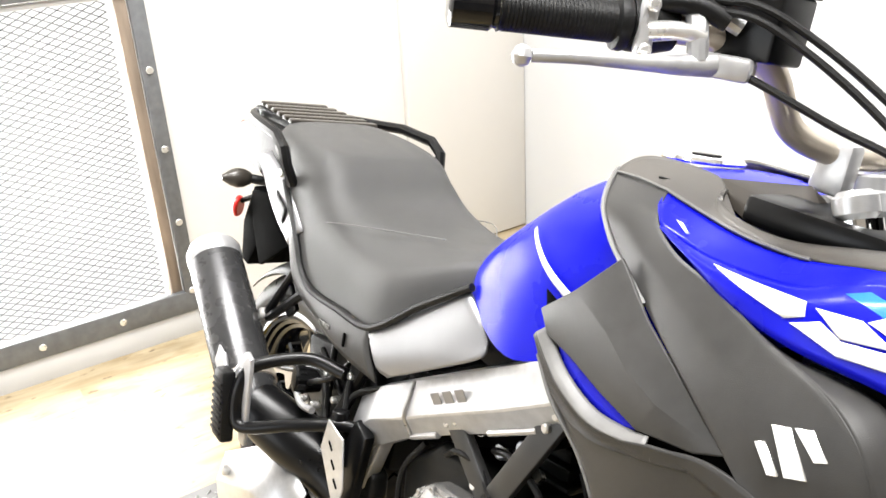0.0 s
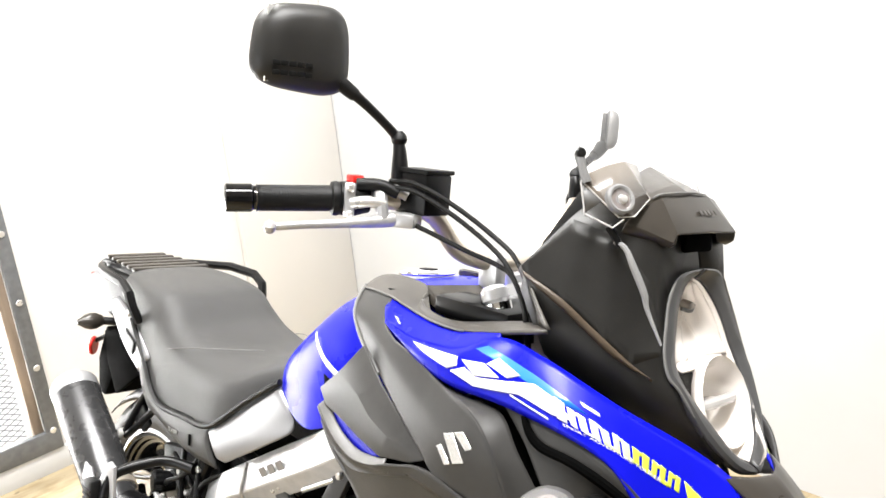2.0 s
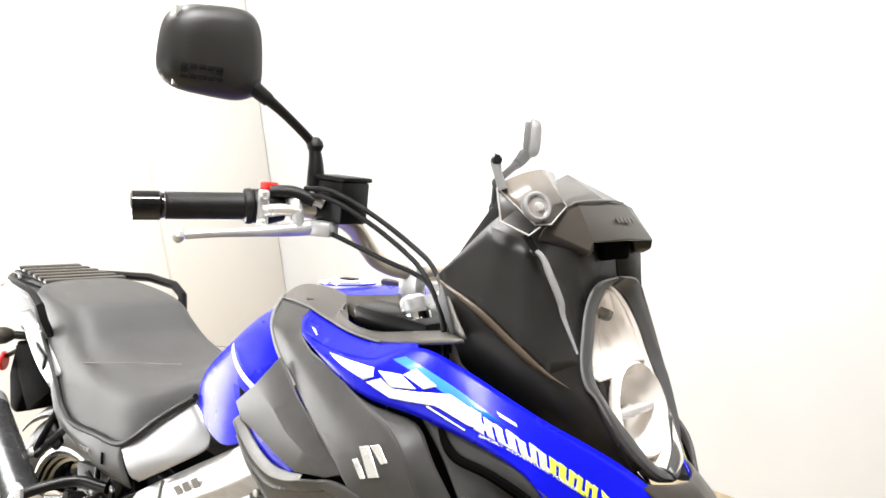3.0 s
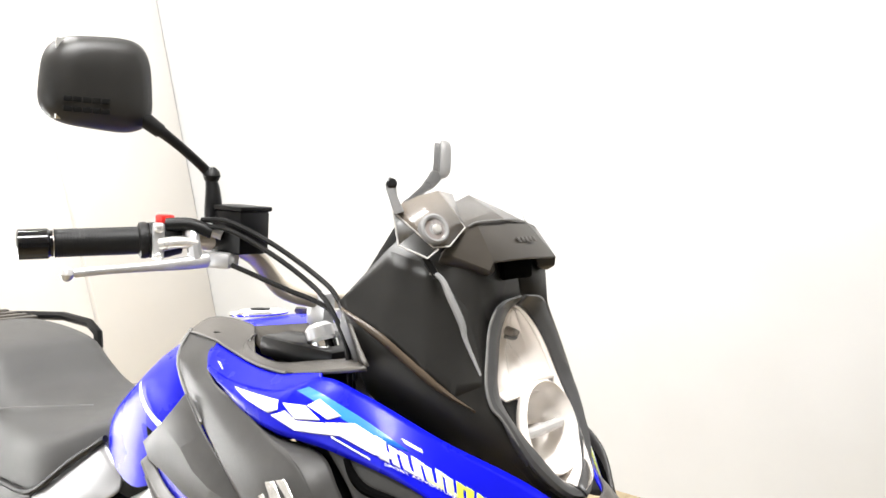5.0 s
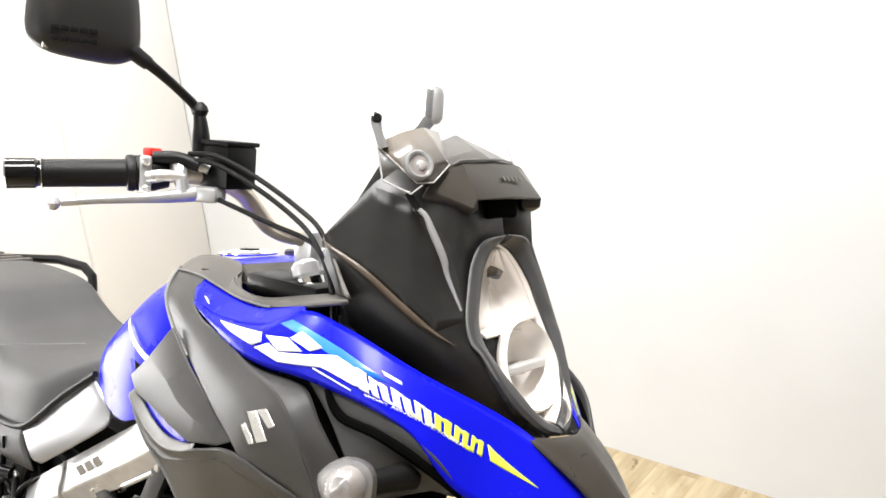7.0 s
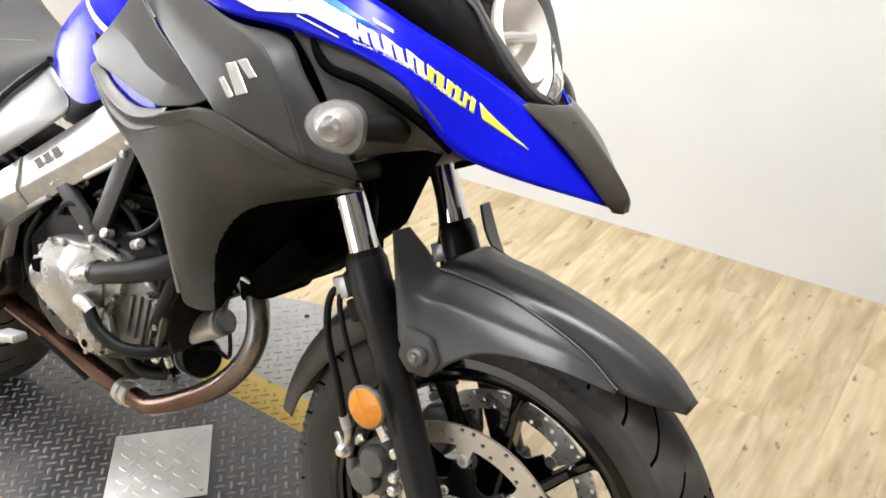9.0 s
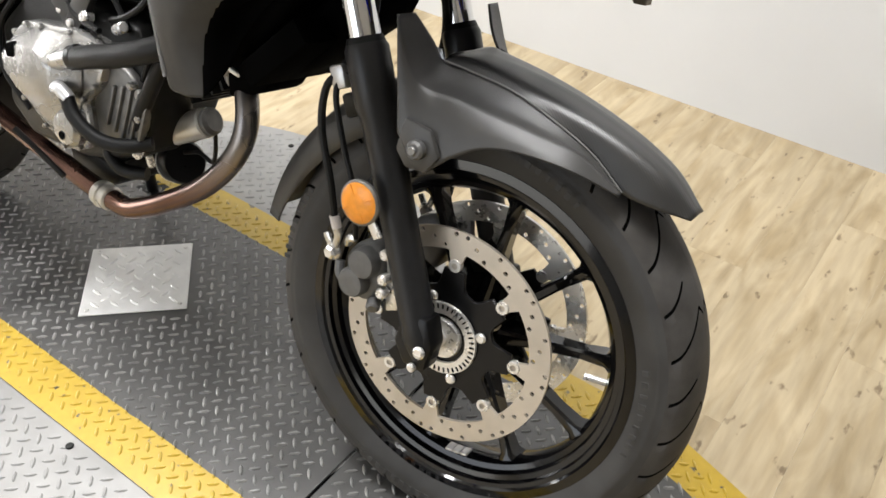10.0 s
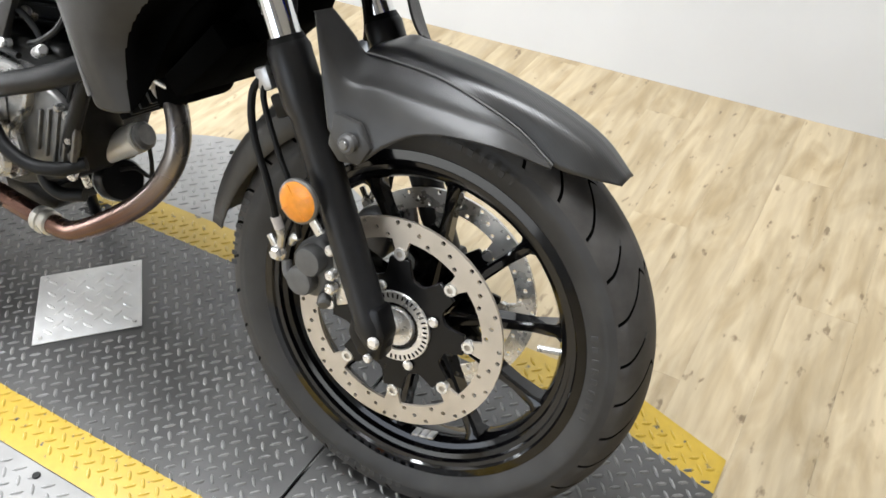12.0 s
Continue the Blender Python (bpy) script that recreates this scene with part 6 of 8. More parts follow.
# faceted visor under the screen
def visor():
    """Half of the cap, mirrored: front face, cheek, chamfer, lip and crown."""
    pts = dict(c=(-0.190, 0, 1.2505), u=(-0.185, -0.050, 1.2375), w=(-0.178, -0.090, 1.221), x=(-0.172, -0.112, 1.206), P10=(-0.1345, -0.0800, 1.2130), P9=(-0.1390, -0.1060, 1.1930), P1=(-0.1343, -0.057, 1.2187), g=(-0.128, 0, 1.2215),
               P6=(-0.0952, -0.0727, 1.1760), j=(-0.091, 0, 1.1790), P7=(-0.0975, -0.0750, 1.1640), P7b=(-0.1060, -0.0690, 1.1570), q=(-0.1440, -0.1100, 1.1835), q2=(-0.1500, -0.1100, 1.1700), n=(-0.112, -0.048, 1.1760), m=(-0.1080, -0.0500, 1.1620))
    return mirror_y(facets(pts, ("c u P1 g", "u w P10 P1", "w x P9 P10", "g P1 P6 j", "P1 P10 P9 q P7 P6", "q q2 P7b P7", "P6 P7 m n", "P7 P7b m")))


vis = part("visor", visor(), M_SMOKE, bike, "smoky brown faceted visor below the windscreen", thick=0.005, flat=12)
bv = vis.modifiers.new("edges", "BEVEL")
bv.width, bv.segments = 0.0016, 2
part("visor_edge", tube([(-0.1325, -0.0760, 1.2150), (-0.1318, -0.0570, 1.2200), (-0.1262, 0, 1.2228), (-0.1318, 0.050, 1.2203)], [0.0008, 0.0014, 0.0016, 0.0008], n=6, steps=12), M_SILL, vis, "pale upper edge of the visor")
for k in range(5):
    part("relief_mark", box((-0.1075, -0.002 + k * 0.009, 1.2000), (0.0006, 0.006, 0.007), pose(0, 0, 0, 0, -40, 0), bevel=0.0002), M_SMOKE, vis, "raised plain mark")
# near-black block stands in for the shade inside the duct
part("duct_mouth", prism([(-0.150, 1.186), (-0.106, 1.183), (-0.102, 1.152), (-0.125, 1.146), (-0.150, 1.150)], -0.036, 0.030, bevel=0.004), M_HOLE, vis, "duct mouth below the visor with painted shade")


def screen_fittings(s):
    """Posts on both sides; the near corner is tinted and carries the mount."""
    nrm = Vector((0.827, -0.394 * s, 0.401))
    mm = Matrix.Translation(Vector((-0.1470, -0.1250 * s, 1.2106)) + nrm * 0.002) @ nrm.to_track_quat("Z", "Y").to_matrix().to_4x4()
    if s == 1:
        corner = part("screen_corner", facets(dict(W=(-0.1765, -0.164, 1.2300), U=(-0.1760, -0.154, 1.2375), Y=(-0.168, -0.128, 1.2490), U2=(-0.1610, -0.1022, 1.2555), X=(-0.172, -0.058, 1.2515), P=(-0.1310, -0.0850, 1.2140), Q=(-0.1327, -0.1109, 1.1926), V=(-0.1413, -0.1307, 1.1909)), ("W U Y U2 P Q V", "U2 X P")), M_TINT, scr, "brown tinted lower corner of the screen", thick=0.003, flat=10)
        part("screen_mount", lathe([(0.0125, 0.001), (0.0135, 0.004), (0.0160, 0.0048), (0.0182, 0.003), (0.0190, -0.003)], mm, 32), M_STAY, corner, "round clear screen mount")
        part("mount_seat", lathe([(0.0, 0.0008), (0.0130, 0.0012)], mm, 28, caps=False), M_PINKREFL, corner, "grey seat inside the mount")
        part("mount_bolt", lathe([(0.002, 0.005), (0.0046, 0.0045), (0.0056, 0.002), (0.0062, 0.0005)], mm @ Matrix.Translation((0.003, 0.0, 0)), 18), M_STEEL, corner)
        part("corner_edge", tube([(-0.1765, -0.164, 1.2300), (-0.1413, -0.1307, 1.1909), (-0.1327, -0.1109, 1.1926), (-0.1310, -0.0850, 1.2140), (-0.1400, -0.0890, 1.2250)], [0.0010, 0.0012, 0.0012, 0.0010, 0.0005], n=6), M_EDGE, corner, "bright edge of the screen corner")
        part("screen_lip", tube([(-0.1770, -0.163, 1.2290), (-0.1690, -0.160, 1.1915), (-0.1430, -0.138, 1.1785), (-0.1370, -0.126, 1.1890)], 0.0012, n=6), M_EDGE, corner, "bright lower edge of the screen")
        part("lip_web", facets(dict(a=(-0.1770, -0.163, 1.2290), b=(-0.1690, -0.160, 1.1915), c=(-0.1560, -0.146, 1.2085)), ("a b c",)), M_STAY2, corner, "pale web behind the screen edge", thick=0.002)
        part("lip_bracket", tube([(-0.150, -0.136, 1.1800), (-0.142, -0.128, 1.1640), (-0.138, -0.126, 1.1560)], 0.0048, n=8, steps=6), M_BLACKP, corner, "black bracket under the screen")
        part("screen_stay", tube([(-0.1444, -0.128, 1.1618), (-0.1299, -0.126, 1.1553), (-0.118, -0.125, 1.1373), (-0.1012, -0.121, 1.107), (-0.095, -0.121, 1.0898), (-0.0713, -0.121, 1.0528)], [0.004, 0.0035, 0.0045, 0.0045, 0.003, 0.0015], n=8, steps=16), M_STAY, scr, "pale grey screen stay")
        part("screen_post", tube([(-0.1720, -0.158, 1.2280), (-0.1790, -0.161, 1.2450), (-0.1850, -0.160, 1.2580), (-0.1900, -0.158, 1.2680)], [0.0062, 0.0050, 0.0060, 0.0025], n=10, steps=10), M_STAY2, scr, "pale acrylic screen post")
        part("post_bolt", cyl((-0.188, -0.157, 1.2585), (-0.180, -0.164, 1.2625), 0.0064, 14, 0.3), M_SATINBLK, scr)
    else:
        part("screen_post", tube([(-0.2014, 0.156, 1.2100), (-0.2120, 0.157, 1.2300), (-0.2200, 0.155, 1.2480)], [0.0055, 0.0045, 0.0030], n=10, steps=10), M_CLEARPOST, scr, "clear screen post")


bm = mirror_y(loft([
    [(-0.150, -0.140, 1.200), (-0.125, -0.095, 1.222), (-0.110, -0.05, 1.236), (-0.105, 0, 1.240)],
    [(-0.205, -0.165, 1.270), (-0.170, -0.115, 1.292), (-0.150, -0.06, 1.302), (-0.145, 0, 1.306)],
    [(-0.270, -0.165, 1.345), (-0.240, -0.115, 1.362), (-0.222, -0.06, 1.370), (-0.216, 0, 1.373)],
    [(-0.325, -0.130, 1.402), (-0.315, -0.090, 1.425), (-0.308, -0.045, 1.438), (-0.305, 0, 1.441)]], 16, 16))
scr = part("windscreen", bm, M_GLASS2, bike, "clear windscreen with a faint painted veil")
scr.visible_shadow = False
both(screen_fittings)


# front indicators
def indicator(s):
    m = Matrix.Translation((-0.112, -0.262 * s, 0.873))
    stalk = part("front_indicator", tube(flip([(-0.085, -0.175, 0.868), (-0.088, -0.215, 0.872), (-0.098, -0.245, 0.874)], s), [0.017, 0.014, 0.016], n=16, steps=8), M_RUBBER, bike, "front indicator with a clear lens on a black stalk")
    d = Vector((0.22, -0.95 * s, 0.05)).normalized()
    mm = Matrix.Translation((-0.103, -0.248 * s, 0.874)) @ d.to_track_quat("Z", "Y").to_matrix().to_4x4()
    bm = bmesh.new()
    rows = []
    for h, r in ((0.0, 0.019), (0.006, 0.0240), (0.016, 0.0232), (0.028, 0.0180), (0.039, 0.0110), (0.047, 0.0055), (0.050, 0.0020)):
        rows.append([mm @ Vector((r * 1.18 * math.copysign(abs(math.cos(a)) ** 0.75, math.cos(a)), r * math.copysign(abs(math.sin(a)) ** 0.75, math.sin(a)), h)) for a in [2 * math.pi * k / 28 for k in range(28)]])
    grid(bm, rows, close_u=True, caps=True)
    def leaf(b):
        for v in b.verts:
            dx = v.co.x + 0.108
            if dx < 0:
                f = min(1.0, -dx / 0.026)
                v.co.x = -0.108 + dx * 1.55
                v.co.z = 0.872 + (v.co.z - 0.872) * (1.12 - 0.78 * f ** 1.6)
            else:
                v.co.x = -0.108 + dx * 0.95
                v.co.z = 0.872 + (v.co.z - 0.872) * 1.12
    leaf(bm)
    lens2 = part("lens", bm, M_HAZE, stalk, "clear faceted lens")
    lens2.visible_shadow = False
    bm = bmesh.new()
    rows = [[mm @ Vector((r * 1.15 * math.cos(a), r * math.sin(a), h)) for a in [2 * math.pi * k / 24 for k in range(24)]] for h, r in ((0.002, 0.018), (0.012, 0.0180), (0.022, 0.0150), (0.026, 0.0120), (0.018, 0.009), (0.014, 0.003))]
    grid(bm, rows, close_u=True, caps=True)
    leaf(bm)
    part("reflector", bm, M_PINKREFL, stalk, "pinkish silver reflector")
    bm = bmesh.new()
    rows = [[mm @ Vector((r * 1.18 * math.copysign(abs(math.cos(a)) ** 0.75, math.cos(a)), r * math.copysign(abs(math.sin(a)) ** 0.75, math.sin(a)), h)) for a in [2 * math.pi * k / 28 for k in range(28)]] for h, r in ((-0.006, 0.018), (-0.002, 0.0245), (0.004, 0.0248), (0.007, 0.0240))]
    grid(bm, rows, close_u=True, caps=True)
    leaf(bm)
    part("lamp_body", bm, M_CASTM, stalk, "grey lamp rim")
    if s < 0:
        stalk.location = (-0.08, -0.06, -0.01)


both(indicator)

# -- seat --
def seat_section(x, hb, zb, hs, zs, ht, zt, n=9):
    """Half section from the lower edge over the shoulder to the middle, then mirrored."""
    half = cr([(x, -hb, zb), (x, -hs, zs), (x, -ht, zt - 0.006), (x, -ht * 0.5, zt), (x, 0, zt)], n * 2)
    return half + [Vector((p.x, -p.y, p.z)) for p in half[-2::-1]]


def seat_skin(stations, nv):
    cs = [seat_section(*st) for st in stations]
    cols = [cr([c[j] for c in cs], nv) for j in range(len(cs[0]))]
    bm = bmesh.new()
    grid(bm, [[cols[j][i] for j in range(len(cols))] for i in range(nv + 1)], caps=True)
    return bm


seat = part("seat", seat_skin([
    (-0.795, 0.075, 0.800, 0.070, 0.830, 0.045, 0.848),
    (-0.850, 0.120, 0.752, 0.105, 0.815, 0.065, 0.838),
    (-0.940, 0.166, 0.696, 0.150, 0.775, 0.085, 0.815),
    (-1.060, 0.164, 0.681, 0.152, 0.765, 0.105, 0.803),
    (-1.160, 0.158, 0.672, 0.150, 0.775, 0.118, 0.820),
    (-1.215, 0.154, 0.690, 0.146, 0.800, 0.112, 0.858),
    (-1.255, 0.150, 0.735, 0.142, 0.825, 0.115, 0.880),
    (-1.340, 0.142, 0.815, 0.134, 0.858, 0.112, 0.891),
    (-1.440, 0.125, 0.842, 0.116, 0.868, 0.095, 0.896),
    (-1.475, 0.100, 0.850, 0.095, 0.868, 0.080, 0.888)], 60), M_SEAT, bike, "stepped dark grey two-person seat")
for s in (1, -1):
    part("seat_seam", tube(flip([(-1.20, -0.149, 0.775), (-1.12, -0.142, 0.795), (-1.06, -0.118, 0.806), (-0.97, -0.05, 0.8165)], s), 0.0009, n=6, steps=20), M_SILL, seat, "pale seam line")
    # black tube added to draw the dark line under the seat
    part("seat_welt", tube(flip([(-0.766, -0.151, 0.823), (-0.812, -0.158, 0.792), (-0.860, -0.164, 0.758), (-0.948, -0.176, 0.692), (-1.06, -0.168, 0.675), (-1.16, -0.162, 0.666), (-1.215, -0.158, 0.684), (-1.255, -0.154, 0.728), (-1.34, -0.146, 0.808)], s), 0.0058, n=8, steps=40), M_RUBBER, seat, "black line along the seat's lower edge")


# -- side covers, frame, tail --
def side_cover(s):
    bm = loft([flip(c, s) for c in (
        [(-0.770, -0.150, 0.815), (-0.730, -0.158, 0.795), (-0.708, -0.158, 0.772)],
        [(-0.860, -0.160, 0.750), (-0.790, -0.170, 0.735), (-0.712, -0.168, 0.750)],
        [(-0.945, -0.172, 0.688), (-0.900, -0.178, 0.668), (-0.805, -0.172, 0.690)],
        [(-0.950, -0.174, 0.672), (-0.915, -0.178, 0.645), (-0.888, -0.174, 0.640)])], 14, 16)
    p = part("side_cover", bm, M_SILVER, bike, "silver side cover below the seat", thick=0.004, flat=40)
    bm = loft([flip(c, s) for c in (
        [(-0.946, -0.170, 0.690), (-1.06, -0.170, 0.674), (-1.16, -0.164, 0.665), (-1.218, -0.158, 0.69), (-1.26, -0.154, 0.74)],
        [(-0.944, -0.177, 0.660), (-1.05, -0.176, 0.650), (-1.15, -0.170, 0.651), (-1.225, -0.162, 0.672), (-1.275, -0.156, 0.73)],
        [(-0.917, -0.174, 0.618), (-1.03, -0.174, 0.617), (-1.14, -0.165, 0.632), (-1.235, -0.160, 0.655), (-1.29, -0.152, 0.72)])], 24, 8)
    q = part("seat_base_trim", bm, M_GREY, bike, "grey trim panel under the seat", thick=0.004)
    for k in range(3):
        part("trim_mark", box((-1.095 + 0.013 * k, -0.1760 * s, 0.640 + 0.001 * k), (0.010, 0.0015, 0.008), bevel=0.0004), M_CASTM, q, "small plain mark")
    part("trim_slot", box((-1.012, -0.1785 * s, 0.645), (0.006, 0.003, 0.022), bevel=0.001), M_HOLE, q)
    bm = loft([flip(c, s) for c in (
        [(-1.24, -0.152, 0.745), (-1.34, -0.142, 0.805), (-1.45, -0.128, 0.835)],
        [(-1.27, -0.156, 0.725), (-1.36, -0.150, 0.775), (-1.50, -0.130, 0.815)],
        [(-1.30, -0.146, 0.700), (-1.40, -0.135, 0.735), (-1.56, -0.10, 0.790)])], 16, 8)
    t = part("tail_cover", bm, M_SILVER, bike, "silver tail cover", thick=0.004)
    part("tail_insert", loft([flip(c, s) for c in ([(-1.30, -0.157, 0.765), (-1.36, -0.152, 0.785)], [(-1.31, -0.157, 0.735), (-1.37, -0.150, 0.750)])], 6, 4), M_BLACKP, t, "black insert", thick=0.002)
    # aluminium main beam: bright upper face, a hard edge, a lower face that turns under
    bm = prism([(-0.935, 0.598), (-0.66, 0.763), (-0.50, 0.858), (-0.44, 0.83), (-0.585, 0.720), (-0.83, 0.576), (-0.93, 0.500), (-0.965, 0.40), (-1.005, 0.40), (-1.00, 0.53)], -0.110 * s, -0.138 * s, bevel=0.006, seg=2)
    f = part("frame_beam", bm, M_ALU, bike, "brushed aluminium frame beam")
    bm = bmesh.new()
    rows = []
    for x, zt, ze, zb, in ((-0.985, 0.558, 0.500, 0.440), (-0.935, 0.600, 0.548, 0.500), (-0.86, 0.645, 0.590, 0.553), (-0.80, 0.681, 0.626, 0.590), (-0.66, 0.765, 0.707, 0.672), (-0.585, 0.810, 0.754, 0.716), (-0.47, 0.872, 0.832, 0.800)):
        rows.append([(x, y * s, z) for y, z in ((-0.134, zt + 0.004), (-0.147, zt), (-0.1605, ze), (-0.1600, ze - 0.004), (-0.141, zb), (-0.128, zb + 0.002))])
    grid(bm, rows)
    part("beam_skin", bm, M_ALU, f, "brushed aluminium outer face of the beam", thick=0.003, flat=20)
    part("weld_seam", tube(flip([(-0.857, -0.147, 0.647), (-0.853, -0.1545, 0.622), (-0.850, -0.1610, 0.597), (-0.848, -0.142, 0.562)], s), 0.0036, n=8, steps=12), M_CAST, f)
    part("weld_seam", tube(flip([(-0.848, -0.142, 0.563), (-0.790, -0.143, 0.597)], s), 0.0050, n=8), M_ALU, f)
    part("weld_seam", tube(flip([(-0.690, -0.143, 0.655), (-0.61, -0.143, 0.702)], s), 0.0046, n=8), M_ALU, f)
    for du in (-0.024, 0.004, 0.032):
        part("stamped_mark", box((-0.766 + du * 0.857, -0.1576 * s, 0.664 + du * 0.515), (0.020, 0.0012, 0.026), pose(0, 0, 0, 14 * s, -31, 0), bevel=0.0006, seg=1), M_SILVER, f, "plain stamped mark")
    # black engine struts
    for a, b in (((-0.760, 0.632), (-0.668, 0.562)), ((-0.585, 0.728), (-0.668, 0.562))):
        d = Vector((b[0] - a[0], 0, b[1] - a[1])).normalized() * 0.006
        nx, nz = -d.z * 2.8, d.x * 2.8
        part("engine_strut", prism([(a[0] + nx - d.x, a[1] + nz - d.z), (b[0] + nx + d.x, b[1] + nz + d.z), (b[0] - nx + d.x, b[1] - nz + d.z), (a[0] - nx - d.x, a[1] - nz - d.z)], -0.132 * s, -0.146 * s, bevel=0.003), M_CASTM2, f, "dark grey engine strut")
    for x, z in ((-0.768, 0.628), (-0.752, 0.640), (-0.668, 0.562), (-0.580, 0.738), (-0.592, 0.716)):
        part("strut_bolt", cyl((x, -0.144 * s, z), (x, -0.153 * s, z), 0.0060, 14, 0.3), M_STEEL, f)


both(side_cover)
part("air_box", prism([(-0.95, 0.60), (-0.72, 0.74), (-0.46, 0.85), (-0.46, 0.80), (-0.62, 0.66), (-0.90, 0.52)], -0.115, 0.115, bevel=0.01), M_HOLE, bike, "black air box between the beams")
part("rear_subframe", tube([(-0.90, -0.10, 0.62), (-1.15, -0.10, 0.66), (-1.45, -0.09, 0.78)], 0.014, n=12, steps=12), M_SATINBLK, bike)
part("rear_subframe", tube([(-0.90, 0.10, 0.62), (-1.15, 0.10, 0.66), (-1.45, 0.09, 0.78)], 0.014, n=12, steps=12), M_SATINBLK, bike)

# luggage rack and grab rails
rack = part("luggage_rack", prism([(-1.43, 0.862), (-1.66, 0.860), (-1.68, 0.875), (-1.66, 0.886), (-1.43, 0.886)], -0.075, 0.075, bevel=0.006), M_BLACKP, bike, "dark luggage rack with narrow slats")
for k in range(6):
    x = -1.455 - 0.036 * k
    part("rack_slat", box((x, 0, 0.893), (0.018, 0.19 - 0.008 * k, 0.010), bevel=0.004), M_SMOKE, rack, "grey rack slat")
for s in (1, -1):
    part("grab_rail", tube(flip([(-1.306, -0.146, 0.808), (-1.308, -0.162, 0.842), (-1.318, -0.166, 0.870), (-1.352, -0.166, 0.887), (-1.450, -0.158, 0.890), (-1.560, -0.122, 0.880), (-1.640, -0.085, 0.872)], s), [0.010, 0.0105, 0.0105, 0.0105, 0.0105, 0.010, 0.010], n=8), M_BLACKP, rack, "black angular grab rail")
    part("rail_bolt", cyl((-1.321, -0.158 * s, 0.826), (-1.321, -0.168 * s, 0.826), 0.008, 12, 0.3), M_STEEL, rack)
part("tail_body", prism([(-1.40, 0.80), (-1.47, 0.872), (-1.66, 0.868), (-1.74, 0.825), (-1.72, 0.78), (-1.55, 0.745)], -0.085, 0.085, bevel=0.012), M_BLACKP, bike, "black tail section")
part("tail_lamp", box((-1.735, 0, 0.815), (0.03, 0.15, 0.045), bevel=0.01), M_RED, bike, "red tail lamp")
# plate carrier
carrier = part("plate_carrier", prism([(-1.590, 0.705), (-1.660, 0.712), (-1.700, 0.620), (-1.690, 0.535), (-1.655, 0.530), (-1.610, 0.600)], -0.062, 0.062, bevel=0.006), M_HOLE, bike, "black plate carrier and rear mudguard")
for s in (1, -1):
    part("carrier_side", prism([(-1.60, 0.715), (-1.662, 0.700), (-1.640, 0.628), (-1.585, 0.555), (-1.452, 0.644), (-1.500, 0.720)], -0.066 * s, -0.054 * s, bevel=0.004), M_HOLE, carrier, "black side of the carrier")
part("rear_reflector", cyl((-1.70, -0.070, 0.652), (-1.708, -0.078, 0.652), 0.024, 20), M_RED, carrier, "red side reflector")
part("reflector_arm", tube([(-1.66, -0.05, 0.69), (-1.70, -0.068, 0.665)], 0.006, n=8), M_BLACKP, carrier)
for s in (1, -1):
    st = part("rear_indicator", tube(flip([(-1.60, -0.060, 0.735), (-1.62, -0.092, 0.737)], s), 0.010, n=12), M_RUBBER, bike, "dark rear indicator on a rubber stalk")
    m = Matrix.Translation((-1.622, -0.118 * s, 0.737)) @ Matrix.Scale(0.76, 4)
    part("lamp_body", lathe([(0.006, -0.044), (0.018, -0.036), (0.026, -0.016), (0.027, 0.002), (0.022, 0.018), (0.012, 0.034), (0.007, 0.044)], m @ pose(0, 0, 0, 90 * -s, 0, 0) @ pose(0, 0, 0, 180, 0, 0), 24), M_SMOKE, st, "smoked lamp body")

# -- engine --
eng = part("engine", prism([(-0.88, 0.50), (-0.86, 0.37), (-0.80, 0.335), (-0.66, 0.345), (-0.60, 0.365), (-0.530, 0.395), (-0.512, 0.45), (-0.51, 0.54), (-0.55, 0.59), (-0.80, 0.58)], -0.128, -0.040, bevel=0.014, seg=3), M_CASTD, bike, "grey V-twin engine")
part("crankcase", prism([(-0.88, 0.52), (-0.88, 0.34), (-0.82, 0.29), (-0.72, 0.285), (-0.66, 0.33), (-0.63, 0.42), (-0.60, 0.50), (-0.62, 0.58), (-0.80, 0.58)], -0.045, 0.130, bevel=0.014, seg=3), M_CASTD, eng, "dark crankcase")
part("sprocket_cover", prism([(-0.98, 0.50), (-0.96, 0.38), (-0.86, 0.33), (-0.78, 0.36), (-0.76, 0.48), (-0.84, 0.54)], 0.128, 0.160, bevel=0.010), M_CASTD, eng)
O = [(-0.806, 0.494), (-0.790, 0.520), (-0.760, 0.541), (-0.722, 0.548), (-0.648, 0.560), (-0.596, 0.556), (-0.574, 0.535), (-0.586, 0.492), (-0.614, 0.462), (-0.600, 0.412), (-0.622, 0.378), (-0.662, 0.366), (-0.712, 0.384), (-0.768, 0.414), (-0.800, 0.450)]
cov = part("clutch_cover", prism(O, -0.126, -0.160, bevel=0.007, seg=2), M_CAST, eng, "cast alloy clutch cover", flat=20)
fp = dict(a=(-0.800, -0.160, 0.490), b=(-0.775, -0.160, 0.526), c=(-0.722, -0.160, 0.540), d=(-0.650, -0.160, 0.548), e=(-0.622, -0.162, 0.505), f=(-0.622, -0.162, 0.462), g=(-0.636, -0.160, 0.400), h=(-0.672, -0.160, 0.378), i=(-0.745, -0.160, 0.420), j=(-0.790, -0.160, 0.452),
          k=(-0.778, -0.190, 0.486), l=(-0.752, -0.192, 0.512), m=(-0.690, -0.194, 0.520), n=(-0.660, -0.192, 0.500), o=(-0.664, -0.188, 0.452), p=(-0.684, -0.186, 0.420), q=(-0.742, -0.190, 0.446), r=(-0.772, -0.191, 0.464))
